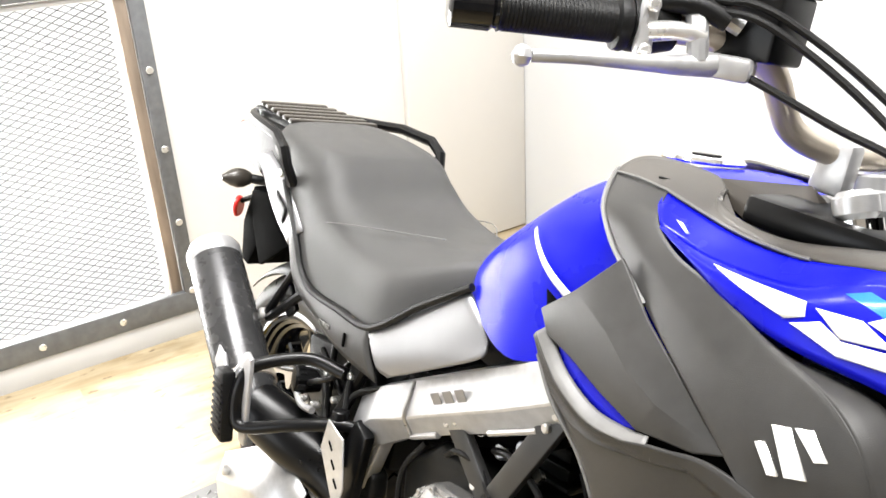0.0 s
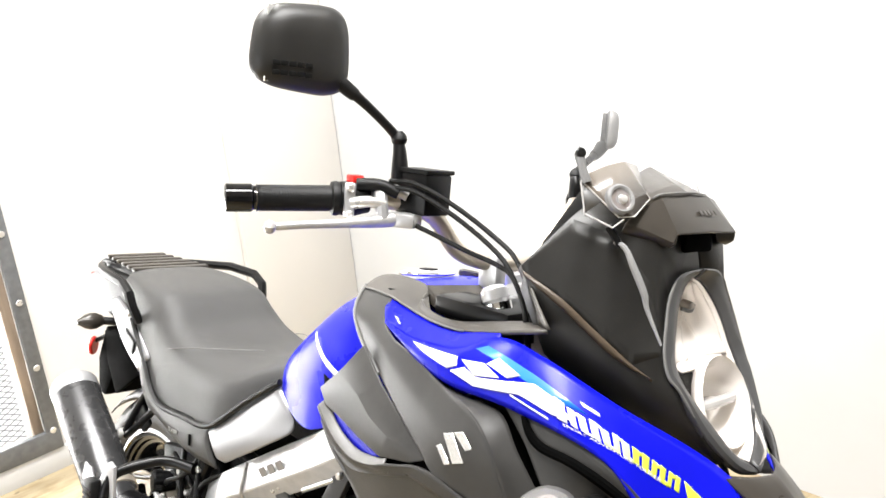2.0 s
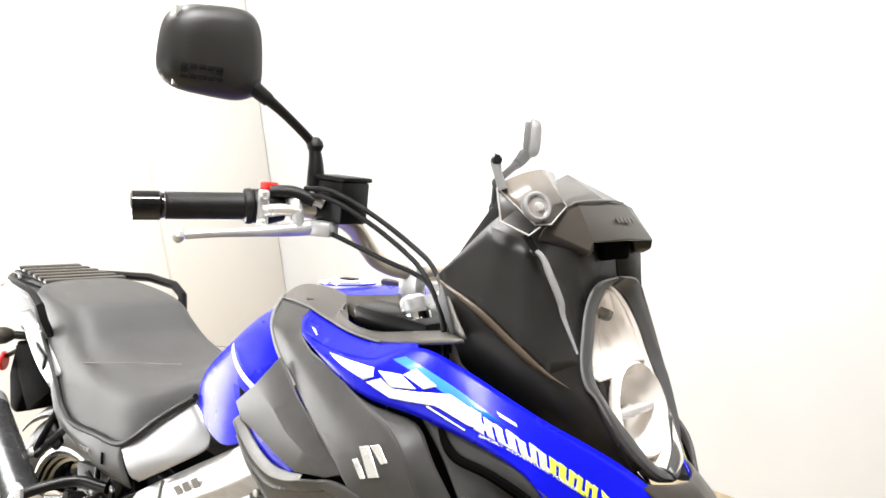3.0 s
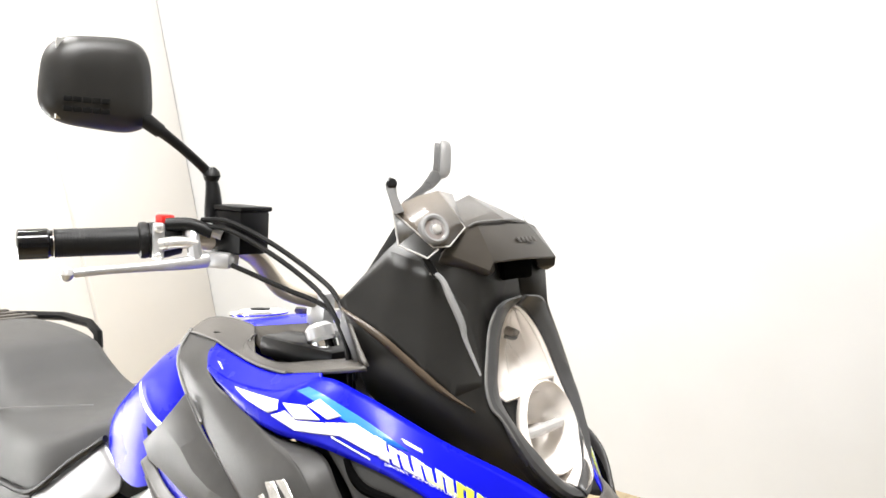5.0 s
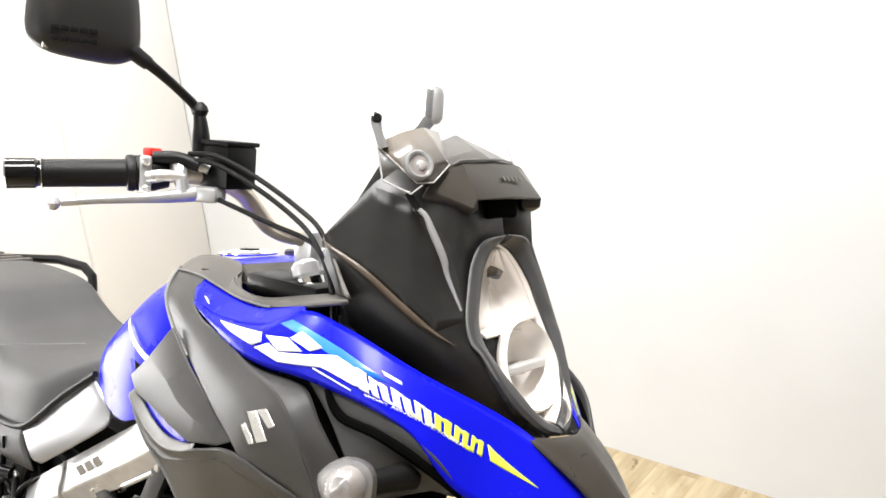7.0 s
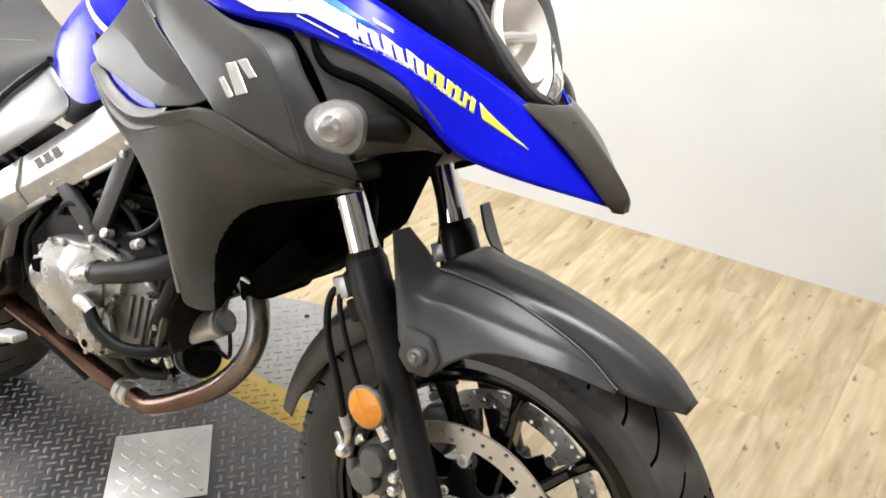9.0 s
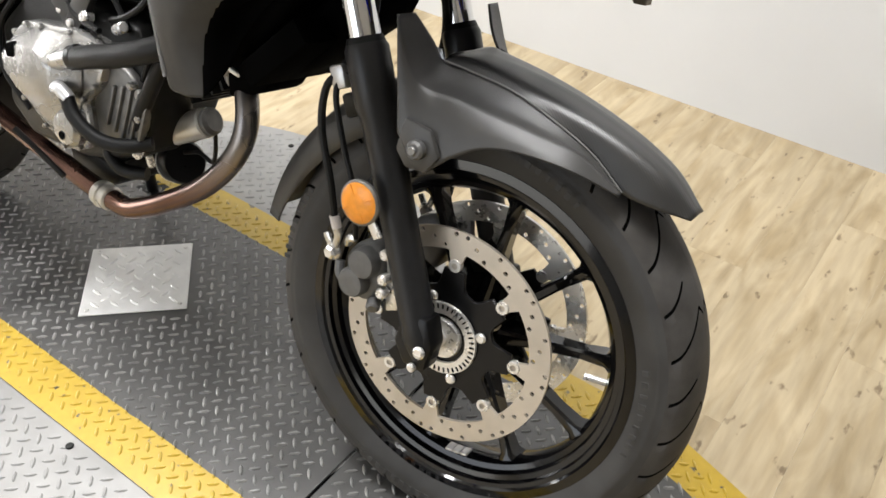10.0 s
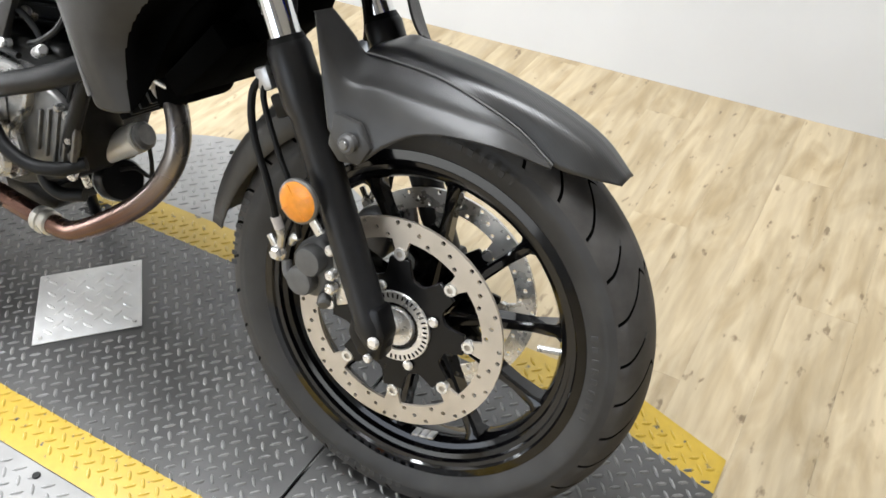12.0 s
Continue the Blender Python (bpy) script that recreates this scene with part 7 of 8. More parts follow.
bm = facets(fp, ("a b l k", "b c m l", "c d n m", "d e n", "e f o n", "f g p o", "g h p", "h i q p", "i j r q", "j a k r", "k l m n o p q r"))
bmesh.ops.bevel(bm, geom=bm.edges[:], offset=0.004, segments=2, affect="EDGES", profile=0.5)
part("cover_face", bm, M_CAST, cov, "raised faceted face of the cover", flat=28)
part("filler_recess", prism([(-0.765, 0.506), (-0.738, 0.518), (-0.742, 0.492), (-0.758, 0.488)], -0.186, -0.1935, bevel=0.002, seg=1), M_HOLE, cov, "dark three-cornered oil filler")
part("pump_cover", lathe([(0.030, 0), (0.030, 0.014), (0.024, 0.022), (0.010, 0.024)], Matrix.Translation((-0.640, -0.158, 0.412)) @ pose(0, 0, 0, 90, 0, 0), 26), M_CAST, cov, "round pump cover")
part("pump_slot", cyl((-0.640, -0.1815, 0.402), (-0.640, -0.1835, 0.402), 0.007, 12), M_HOLE, cov)
for k in range(len(O)):
    q = Vector((O[k][0], 0, O[k][1])).lerp(Vector((-0.69, 0, 0.46)), 0.06)
    part("cover_bolt", cyl((q.x, -0.158, q.z), (q.x, -0.166, q.z), 0.0046, 10, 0.3), M_CAST, cov)
st = part("generator_case", prism([(-0.572 + 0.066 * math.cos(k * math.pi / 12), 0.468 + 0.066 * math.sin(k * math.pi / 12)) for k in range(24)], -0.126, -0.146, bevel=0.008, seg=3), M_CASTM, eng, "dark grey round cover with ribs")
for k in range(5):
    part("case_rib", box((-0.552 + 0.018 * k - 0.02, -0.147, 0.468), (0.006, 0.010, 0.09 - 0.012 * abs(k - 2)), pose(0, 0, 0, 0, 12, 0), bevel=0.002), M_CASTM, st)
for k in range(8):
    a = k * math.pi / 4
    part("case_lug", cyl((-0.572 + 0.062 * math.cos(a), -0.140, 0.468 + 0.062 * math.sin(a)), (-0.572 + 0.062 * math.cos(a), -0.154, 0.468 + 0.062 * math.sin(a)), 0.0065, 10, 0.3), M_CAST, eng)
part("water_elbow", cyl((-0.662, -0.176, 0.510), (-0.606, -0.180, 0.533), 0.015, 18, 0.1), M_CAST, cov, "bright water elbow")
part("hose_clamp", cyl((-0.616, -0.180, 0.529), (-0.602, -0.180, 0.535), 0.0185, 18, 0.1), M_SATINBLK, cov)
part("water_hose", tube([(-0.612, -0.180, 0.530), (-0.57, -0.184, 0.545), (-0.52, -0.182, 0.562), (-0.465, -0.178, 0.585), (-0.42, -0.16, 0.61)], 0.0170, n=16, steps=16), M_RUBBER, eng, "black water hose")
part("hose_fitting", tube([(-0.660, -0.178, 0.470), (-0.638, -0.186, 0.476), (-0.620, -0.184, 0.466)], 0.0105, n=12, steps=8), M_ALU, eng, "bright hose fitting")
part("water_hose", tube([(-0.626, -0.184, 0.468), (-0.606, -0.184, 0.442), (-0.570, -0.172, 0.420), (-0.530, -0.155, 0.420), (-0.50, -0.13, 0.43)], 0.0108, n=14, steps=20), M_RUBBER, eng, "black hose that curls under the cover")
part("water_hose", tube([(-0.463, -0.150, 0.570), (-0.480, -0.150, 0.535), (-0.515, -0.142, 0.470), (-0.545, -0.128, 0.412), (-0.556, -0.110, 0.395)], 0.0115, n=14, steps=18), M_RUBBER, eng)
part("water_hose", tube([(-0.612, -0.120, 0.392), (-0.604, -0.122, 0.368), (-0.580, -0.115, 0.352), (-0.545, -0.100, 0.356)], 0.0105, n=12, steps=14), M_RUBBER, eng)
for a, b, r in (((-0.575, -0.140, 0.578), (-0.545, -0.152, 0.592), 0.008), ((-0.640, -0.132, 0.575), (-0.640, -0.150, 0.580), 0.009), ((-0.700, -0.128, 0.570), (-0.700, -0.146, 0.574), 0.007), ((-0.520, -0.128, 0.500), (-0.520, -0.146, 0.500), 0.008), ((-0.530, -0.126, 0.410), (-0.520, -0.142, 0.404), 0.007), ((-0.535, -0.100, 0.372), (-0.540, -0.104, 0.392), 0.006)):
    part("engine_bolt", cyl(a, b, r, 12, 0.25), M_STEEL, eng)
for pts in ([(-0.78, -0.13, 0.57), (-0.74, -0.145, 0.60), (-0.70, -0.14, 0.60), (-0.66, -0.145, 0.575), (-0.60, -0.15, 0.57)], [(-0.70, -0.12, 0.62), (-0.65, -0.135, 0.64), (-0.60, -0.13, 0.62), (-0.56, -0.13, 0.58)], [(-0.60, -0.13, 0.585), (-0.56, -0.14, 0.60), (-0.52, -0.14, 0.63), (-0.50, -0.13, 0.68)], [(-0.52, -0.135, 0.52), (-0.50, -0.14, 0.56), (-0.47, -0.14, 0.60)], [(-0.83, -0.13, 0.56), (-0.86, -0.14, 0.50), (-0.85, -0.14, 0.43), (-0.80, -0.13, 0.38)], [(-0.75, -0.19, 0.375), (-0.72, -0.17, 0.345), (-0.68, -0.15, 0.31)]):
    part("thin_hose", tube(pts, 0.0048, n=8, steps=18), M_RUBBER, eng)


# cylinders: one leaning ahead, one back
for base, topp, hw in (((-0.56, 0, 0.55), (-0.43, 0, 0.64), 0.075), ((-0.70, 0, 0.57), (-0.72, 0, 0.74), 0.075)):
    a, b = Vector(base), Vector(topp)
    m = a.lerp(b, 0.5)
    d = (b - a)
    turn = d.to_track_quat("Z", "Y").to_matrix().to_4x4()
    cy = part("cylinder", box(m, (0.11, 0.16, d.length), turn, bevel=0.01), M_CASTD, eng, "dark finned cylinder")
    for k in range(6):
        part("cooling_fin", box(a.lerp(b, 0.12 + 0.15 * k), (0.135, 0.185, 0.006), turn, bevel=0.002), M_CASTD, cy)
part("throttle_body", cyl((-0.62, -0.075, 0.70), (-0.62, 0.06, 0.70), 0.03, 20), M_CASTM, eng)
for x, z, r, l in ((-0.742, 0.625, 0.013, 0.03), (-0.715, 0.640, 0.010, 0.02), (-0.700, 0.612, 0.012, 0.025), (-0.660, 0.640, 0.009, 0.03), (-0.640, 0.610, 0.010, 0.02)):
    part("injector", cyl((x, -0.090, z), (x + 0.006, -0.090 - l, z + 0.010), r, 14, 0.25), M_CAST, eng, "bright injector fitting")
part("injector_rail", tube([(-0.76, -0.09, 0.60), (-0.73, -0.105, 0.628), (-0.69, -0.105, 0.645), (-0.64, -0.10, 0.66)], 0.006, n=10, steps=10), M_CAST, eng)
part("sump", prism([(-0.82, 0.31), (-0.70, 0.30), (-0.66, 0.325), (-0.68, 0.27), (-0.72, 0.250), (-0.80, 0.25)], -0.05, 0.09, bevel=0.01), M_CASTD, eng)
part("starter_motor", cyl((-0.548, -0.056, 0.418), (-0.475, -0.050, 0.459), 0.0235, 26, 0.12), M_STARTER, eng, "round bright starter motor")
part("starter_nose", cyl((-0.566, -0.058, 0.408), (-0.546, -0.056, 0.419), 0.0255, 22, 0.2), M_CASTD, eng)
part("starter_cap", cyl((-0.476, -0.050, 0.458), (-0.462, -0.049, 0.466), 0.0215, 22, 0.25), M_CASTM, eng)
part("oil_filter", lathe([(0.030, 0), (0.0365, 0.004), (0.0365, 0.050), (0.033, 0.056), (0.020, 0.057)], Matrix.Translation((-0.605, 0.010, 0.332)) @ Vector((0.84, -0.42, 0.34)).to_track_quat("Z", "Y").to_matrix().to_4x4(), 32), M_SATINBLK, eng, "black oil filter")
part("filter_band", lathe([(0.0372, 0.003), (0.0378, 0.006), (0.0378, 0.012), (0.0372, 0.015)], Matrix.Translation((-0.605, 0.010, 0.332)) @ Vector((0.84, -0.42, 0.34)).to_track_quat("Z", "Y").to_matrix().to_4x4(), 32, caps=False), M_STEEL, eng, "bright band round the filter")
part("filter_lead", tube([(-0.555, -0.02, 0.372), (-0.52, -0.02, 0.385), (-0.49, -0.02, 0.38), (-0.475, -0.03, 0.41), (-0.47, -0.04, 0.45)], 0.0036, n=8, steps=14), M_RUBBER, eng)
part("oil_cooler", prism([(-0.405, 0.525), (-0.338, 0.556), (-0.326, 0.585), (-0.345, 0.64), (-0.42, 0.60)], -0.085, 0.0, bevel=0.010), M_HOLE, eng, "dark oil cooler box")

# -- exhaust --
exh = part("exhaust_header", tube([(-0.412, -0.055, 0.558), (-0.382, -0.070, 0.535), (-0.366, -0.082, 0.490), (-0.381, -0.088, 0.440), (-0.430, -0.090, 0.380), (-0.510, -0.088, 0.320), (-0.575, -0.085, 0.280), (-0.615, -0.082, 0.264), (-0.66, -0.080, 0.262)], 0.0172, n=22, steps=44), M_COPPER, bike, "heat stained brown exhaust pipe")
part("header_clamp", tube([(-0.414, -0.050, 0.556), (-0.396, -0.060, 0.556)], 0.027, n=20), M_STARTER, exh)
part("header_flange", box((-0.400, -0.058, 0.566), (0.035, 0.062, 0.008), pose(0, 0, 0, 0, 20, 25), bevel=0.003), M_STARTER, exh)
part("header_nut", cyl((-0.412, -0.088, 0.560), (-0.402, -0.092, 0.578), 0.006, 10), M_STARTER, exh)
part("header_nut", cyl((-0.384, -0.034, 0.568), (-0.376, -0.036, 0.584), 0.006, 10), M_STARTER, exh)
part("pipe_band", cyl((-0.652, -0.080, 0.262), (-0.690, -0.079, 0.262), 0.0215, 22, 0.15), M_STARTER, exh, "pale pipe clamp")
part("pipe_band", cyl((-0.668, -0.080, 0.262), (-0.678, -0.080, 0.262), 0.0235, 22, 0.2), M_STARTER, exh)
part("exhaust_pipe", tube([(-0.66, -0.080, 0.262), (-0.80, -0.077, 0.276), (-0.95, -0.070, 0.29), (-1.05, -0.085, 0.32), (-1.13, -0.14, 0.38), (-1.20, -0.195, 0.435)], 0.0180, n=18, steps=30), M_COPPER, exh, "heat stained rear pipe")
MA, MB = Vector((-1.215, -0.216, 0.425)), Vector((-1.530, -0.192, 0.612))
mm = Matrix.Translation(MA) @ (MB - MA).to_track_quat("Z", "Y").to_matrix().to_4x4()
L = (MB - MA).length
muf = part("muffler", lathe([(0.024, -0.02), (0.038, 0.0), (0.049, 0.03), (0.0515, 0.06), (0.0520, L * 0.5), (0.0515, L - 0.03), (0.050, L - 0.015)], mm, 40), M_MUFF, exh, "dark grey muffler")
part("muffler_end_cap", lathe([(0.0510, L - 0.035), (0.0530, L - 0.030), (0.0530, L - 0.008), (0.047, L + 0.004), (0.030, L + 0.004), (0.026, L - 0.02)], mm, 40), M_ALU, muf, "bright end cap")
part("muffler_band", lathe([(0.0500, 0.045), (0.0530, 0.047), (0.0530, 0.062), (0.0520, 0.064)], mm, 40, caps=False), M_BRONZE, muf, "bronze toned band")
part("muffler_hanger", prism([(-1.315, 0.60), (-1.27, 0.64), (-1.235, 0.60), (-1.26, 0.575)], -0.150, -0.140, bevel=0.003), M_SATINBLK, muf)
bm = facets(dict(a=(-1.385, -0.185, 0.240), b=(-1.270, -0.190, 0.315), c=(-1.165, -0.185, 0.385), d=(-1.060, -0.180, 0.345), e=(-1.050, -0.205, 0.300), f=(-1.200, -0.215, 0.270), g=(-1.370, -0.205, 0.190), h=(-1.05, -0.200, 0.20), i=(-1.35, -0.195, 0.10)),
            ("a b f g", "b c f", "c d e f", "e h f", "f h i g"))
part("heat_shield", bm, M_ALU, exh, "bright pipe guard", thick=0.003, flat=15)
part("muffler_bracket", prism([(-1.262, 0.535), (-1.235, 0.530), (-1.215, 0.495), (-1.200, 0.440), (-1.215, 0.430), (-1.235, 0.470), (-1.275, 0.500)], -0.272, -0.268, bevel=0.001, seg=1), M_ALU, muf, "bright forked muffler bracket")
part("shield_bolt", cyl((-1.33, -0.200, 0.235), (-1.33, -0.214, 0.235), 0.010, 12, 0.3), M_STEEL, exh)

# -- rear wheel, swingarm --
RC = (-1.35, 0, 0.306)
rw = part("rear_wheel", rim_mesh(RC, 0.222, 0.062, 0), M_GLOSSBLK, bike, "gloss black rear wheel")
tyre(RC, 0.306, 0.150, 0.224, 30, 0, rw, "wide black rear road tyre")
for k in range(10):
    part("spoke", spoke_mesh(RC, 0, 0.1 + k * math.pi / 5, 0.045, 0.190), M_GLOSSBLK, rw)
part("hub", lathe([(0.02, -0.075), (0.05, -0.07), (0.05, 0.07), (0.02, 0.075)], Matrix.Translation(RC) @ pose(0, 0, 0, -90, 0, 0), 28), M_GLOSSBLK, rw)
part("brake_disc", disc_mesh(RC, 0, -0.085, 0.100, 0.130, 0.005, 5, 0.3, 0.085), M_DISC, rw, "rear brake disc")
part("sprocket", disc_mesh(RC, 0, 0.085, 0.080, 0.105, 0.006, 5, 0.3, 0.065), M_PIPE, rw, "rear sprocket")
for s in (1, -1):
    arm = part("swingarm", prism([(-0.945, 0.430), (-0.990, 0.455), (-1.15, 0.405), (-1.39, 0.340), (-1.41, 0.295), (-1.34, 0.275), (-1.15, 0.310), (-0.98, 0.350), (-0.94, 0.380)], -0.098 * s, -0.132 * s, bevel=0.008, seg=3), M_CASTD, bike, "dark swingarm side")
    part("axle_nut", cyl((-1.35, -0.130 * s, 0.306), (-1.35, -0.150 * s, 0.306), 0.018, 6, 0.1), M_STEEL, arm)
part("chain", tube([(-0.90, 0.092, 0.445), (-1.35, 0.092, 0.408), (-1.45, 0.092, 0.306), (-1.35, 0.092, 0.204), (-0.90, 0.092, 0.375)], 0.008, n=6), M_PIPE, bike)
rows = []
for i in range(17):
    a = radians(60 + 75 * i / 16)
    rows.append([(RC[0] + 0.325 * math.cos(a) * (1 - 0.08 * abs(u) ** 3), 0.085 * u, RC[2] + 0.325 * math.sin(a) * (1 - 0.08 * abs(u) ** 3)) for u in [k / 5 - 1 for k in range(11)]])
bm = bmesh.new()
grid(bm, rows)
part("rear_hugger", bm, M_BLACKP, bike, "black hugger over the rear tyre", thick=0.003)
part("shock_absorber", cyl((-1.00, 0, 0.42), (-1.06, 0, 0.60), 0.03, 20), M_CASTD, bike)
part("inner_mudguard", prism([(-0.93, 0.60), (-1.20, 0.635), (-1.23, 0.52), (-1.13, 0.44), (-0.96, 0.42)], -0.095, 0.095, bevel=0.015), M_BLACKP, bike, "black inner mudguard ahead of the rear wheel")
KM = Matrix.Translation((-1.170, -0.150, 0.497)) @ Vector((-0.30, -0.95, 0.05)).to_track_quat("Z", "Y").to_matrix().to_4x4()
kn = part("preload_knob", lathe([(0.012, -0.030), (0.020, -0.028), (0.0235, 0.0), (0.0240, 0.014), (0.0215, 0.018), (0.006, 0.019)], KM, 18), M_SATINBLK, bike, "black preload adjuster knob", flat=15)
for k in range(14):
    a = 2 * math.pi * k / 14
    part("knob_rib", box((0, 0, 0), (0.0030, 0.0040, 0.014), KM @ Matrix.Translation((0.0240 * math.cos(a), 0.0240 * math.sin(a), 0.007)) @ pose(0, 0, 0, 0, 0, math.degrees(a)), bevel=0.0006, seg=1), M_SATINBLK, kn)
part("pipe_shield", tube([(-1.010, -0.105, 0.330), (-1.090, -0.130, 0.372), (-1.160, -0.175, 0.405), (-1.225, -0.212, 0.432)], [0.040, 0.050, 0.052, 0.046], n=18, steps=14), M_SATINBLK, exh, "black shield round the rear pipe")
part("linkage_cover", prism([(-1.22, 0.560), (-1.00, 0.600), (-0.965, 0.520), (-0.985, 0.420), (-1.10, 0.400), (-1.21, 0.450)], -0.122, -0.100, bevel=0.006), M_BLACKP, bike, "black cover behind the linkage")
part("tank_foot", prism([(-0.775, 0.775), (-0.690, 0.800), (-0.650, 0.775), (-0.720, 0.715), (-0.790, 0.720)], -0.118, 0.118, bevel=0.006), M_BLACKP, bike, "black cover below the tank")
for pts, r in (([(-1.345, -0.150, 0.548), (-1.290, -0.150, 0.620), (-1.232, -0.148, 0.694)], 0.0085), ([(-1.335, -0.150, 0.545), (-1.270, -0.150, 0.595), (-1.205, -0.150, 0.646)], 0.0085),
               ([(-1.155, -0.130, 0.560), (-1.090, -0.135, 0.535), (-1.030, -0.142, 0.512)], 0.005), ([(-1.010, -0.135, 0.590), (-1.030, -0.145, 0.530), (-1.050, -0.152, 0.470)], 0.0115),
               ([(-1.13, -0.12, 0.59), (-1.10, -0.14, 0.54), (-1.08, -0.15, 0.48), (-1.09, -0.15, 0.44)], 0.006), ([(-1.05, -0.12, 0.60), (-1.07, -0.15, 0.55), (-1.12, -0.16, 0.52), (-1.15, -0.15, 0.50)], 0.005)):
    part("rear_bracket_tube", tube(pts, r, n=10, steps=10), M_SATINBLK, bike, "black bracket tube")
for x, y, z, r in ((-1.345, -0.160, 0.548, 0.012), (-1.095, -0.150, 0.545, 0.007), (-1.062, -0.150, 0.512, 0.006), (-1.112, -0.158, 0.478, 0.007), (-1.14, -0.168, 0.478, 0.006), (-1.02, -0.150, 0.575, 0.008)):
    part("bracket_bolt", cyl((x, y + 0.012, z), (x - 0.003, y - 0.004, z), r, 12, 0.3), M_STEEL, bike)
part("linkage_rod", tube([(-1.165, -0.165, 0.482), (-1.130, -0.172, 0.474), (-1.090, -0.172, 0.482)], 0.006, n=10, steps=8), M_ALU, bike, "bright linkage rod")

# -- rider and passenger foot controls --
def pegs(s):
    br = part("foot_bracket", prism([(-0.925, 0.52), (-0.960, 0.535), (-1.00, 0.45), (-1.01, 0.38), (-0.98, 0.35), (-0.945, 0.38)], -0.150 * s, -0.170 * s, bevel=0.005), M_SATINBLK, bike, "black foot control bracket")
    part("heel_guard", prism([(-0.990, 0.525), (-0.940, 0.515), (-0.922, 0.440), (-0.932, 0.400), (-0.950, 0.405), (-1.002, 0.470)], -0.196 * s, -0.199 * s, bevel=0.0012, seg=1), M_ALU, br, "bright slotted heel guard")
    for x, z in ((-0.972, 0.488), (-0.958, 0.463), (-0.945, 0.438)):
        part("slot", box((x, -0.199 * s, z), (0.016, 0.002, 0.005), pose(0, 0, 0, 0, 40, 0), bevel=0.0005), M_HOLE, br)
    peg = part("foot_peg", prism([(-0.930, 0.385), (-0.975, 0.385), (-0.980, 0.375), (-0.925, 0.375)], -0.175 * s, -0.275 * s, bevel=0.003), M_ALU, bike, "serrated metal foot peg")
    for k in range(8):
        part("peg_rubber", box((-0.9525, (-0.185 - 0.0115 * k) * s, 0.389), (0.046, 0.006, 0.007), bevel=0.001), M_RUBBER, peg)
    loop = part("passenger_peg_bracket", tube(flip([(-1.03, -0.155, 0.575), (-1.09, -0.19, 0.578), (-1.125, -0.262, 0.560), (-1.128, -0.285, 0.530), (-1.125, -0.290, 0.480), (-1.105, -0.282, 0.462), (-1.05, -0.235, 0.487), (-0.995, -0.18, 0.508), (-0.97, -0.155, 0.51)], s), 0.0105, n=12, steps=50), M_SATINBLK, bike, "black tubular passenger peg bracket")
    pp = part("passenger_peg", prism([(-1.140, 0.545), (-1.178, 0.540), (-1.168, 0.425), (-1.124, 0.425)], -0.288 * s, -0.312 * s, bevel=0.006), M_RUBBER, loop, "folded rubber passenger peg")
    part("peg_plate", prism([(-1.215, 0.545), (-1.200, 0.522), (-1.165, 0.535), (-1.125, 0.585), (-1.105, 0.580), (-1.100, 0.430), (-1.120, 0.430), (-1.150, 0.500), (-1.205, 0.512)], -0.276 * s, -0.284 * s, bevel=0.002), M_ALU, loop, "bright forked peg plate")
    for k in range(9):
        part("peg_ridge", box((-1.148 - 0.001 * k, -0.3125 * s, 0.440 + 0.0105 * k), (0.036, 0.004, 0.005), bevel=0.001), M_RUBBER, loop)


both(pegs)
ped = part("brake_pedal", tube([(-0.96, -0.175, 0.375), (-0.90, -0.195, 0.35), (-0.83, -0.21, 0.350), (-0.795, -0.215, 0.365)], 0.0085, n=12, steps=16), M_ALU, bike, "bright rear brake pedal")
part("pedal_pad", box((-0.785, -0.218, 0.372), (0.055, 0.028, 0.014), pose(0, 0, 0, 0, -12, 0), bevel=0.004), M_ALU, ped)
part("master_cylinder", cyl((-0.985, -0.172, 0.44), (-1.00, -0.172, 0.53), 0.014, 16), M_SATINBLK, bike)
part("brake_reservoir", cyl((-1.02, -0.13, 0.575), (-1.02, -0.13, 0.62), 0.02, 18, 0.2), M_BLACKP, bike)
for pts in ([(-1.0, -0.165, 0.53), (-1.02, -0.15, 0.57), (-1.02, -0.13, 0.58)], [(-0.985, -0.17, 0.44), (-1.06, -0.16, 0.47), (-1.15, -0.13, 0.52), (-1.3, -0.11, 0.45), (-1.45, -0.10, 0.40)], [(-0.93, -0.14, 0.60), (-1.00, -0.155, 0.55), (-1.04, -0.15, 0.46)]):
    part("brake_hose", tube(pts, 0.005, n=8, steps=18), M_RUBBER, bike)
part("side_stand", tube([(-0.86, 0.13, 0.30), (-0.92, 0.21, 0.16), (-0.96, 0.262, 0.072)], [0.014, 0.013, 0.012], n=12), M_SATINBLK, bike, "black side stand")
part("stand_foot", box((-0.965, 0.268, 0.068), (0.06, 0.05, 0.006), pose(0, 0, 0, 14.8, 0, 0), bevel=0.002), M_SATINBLK, bike)

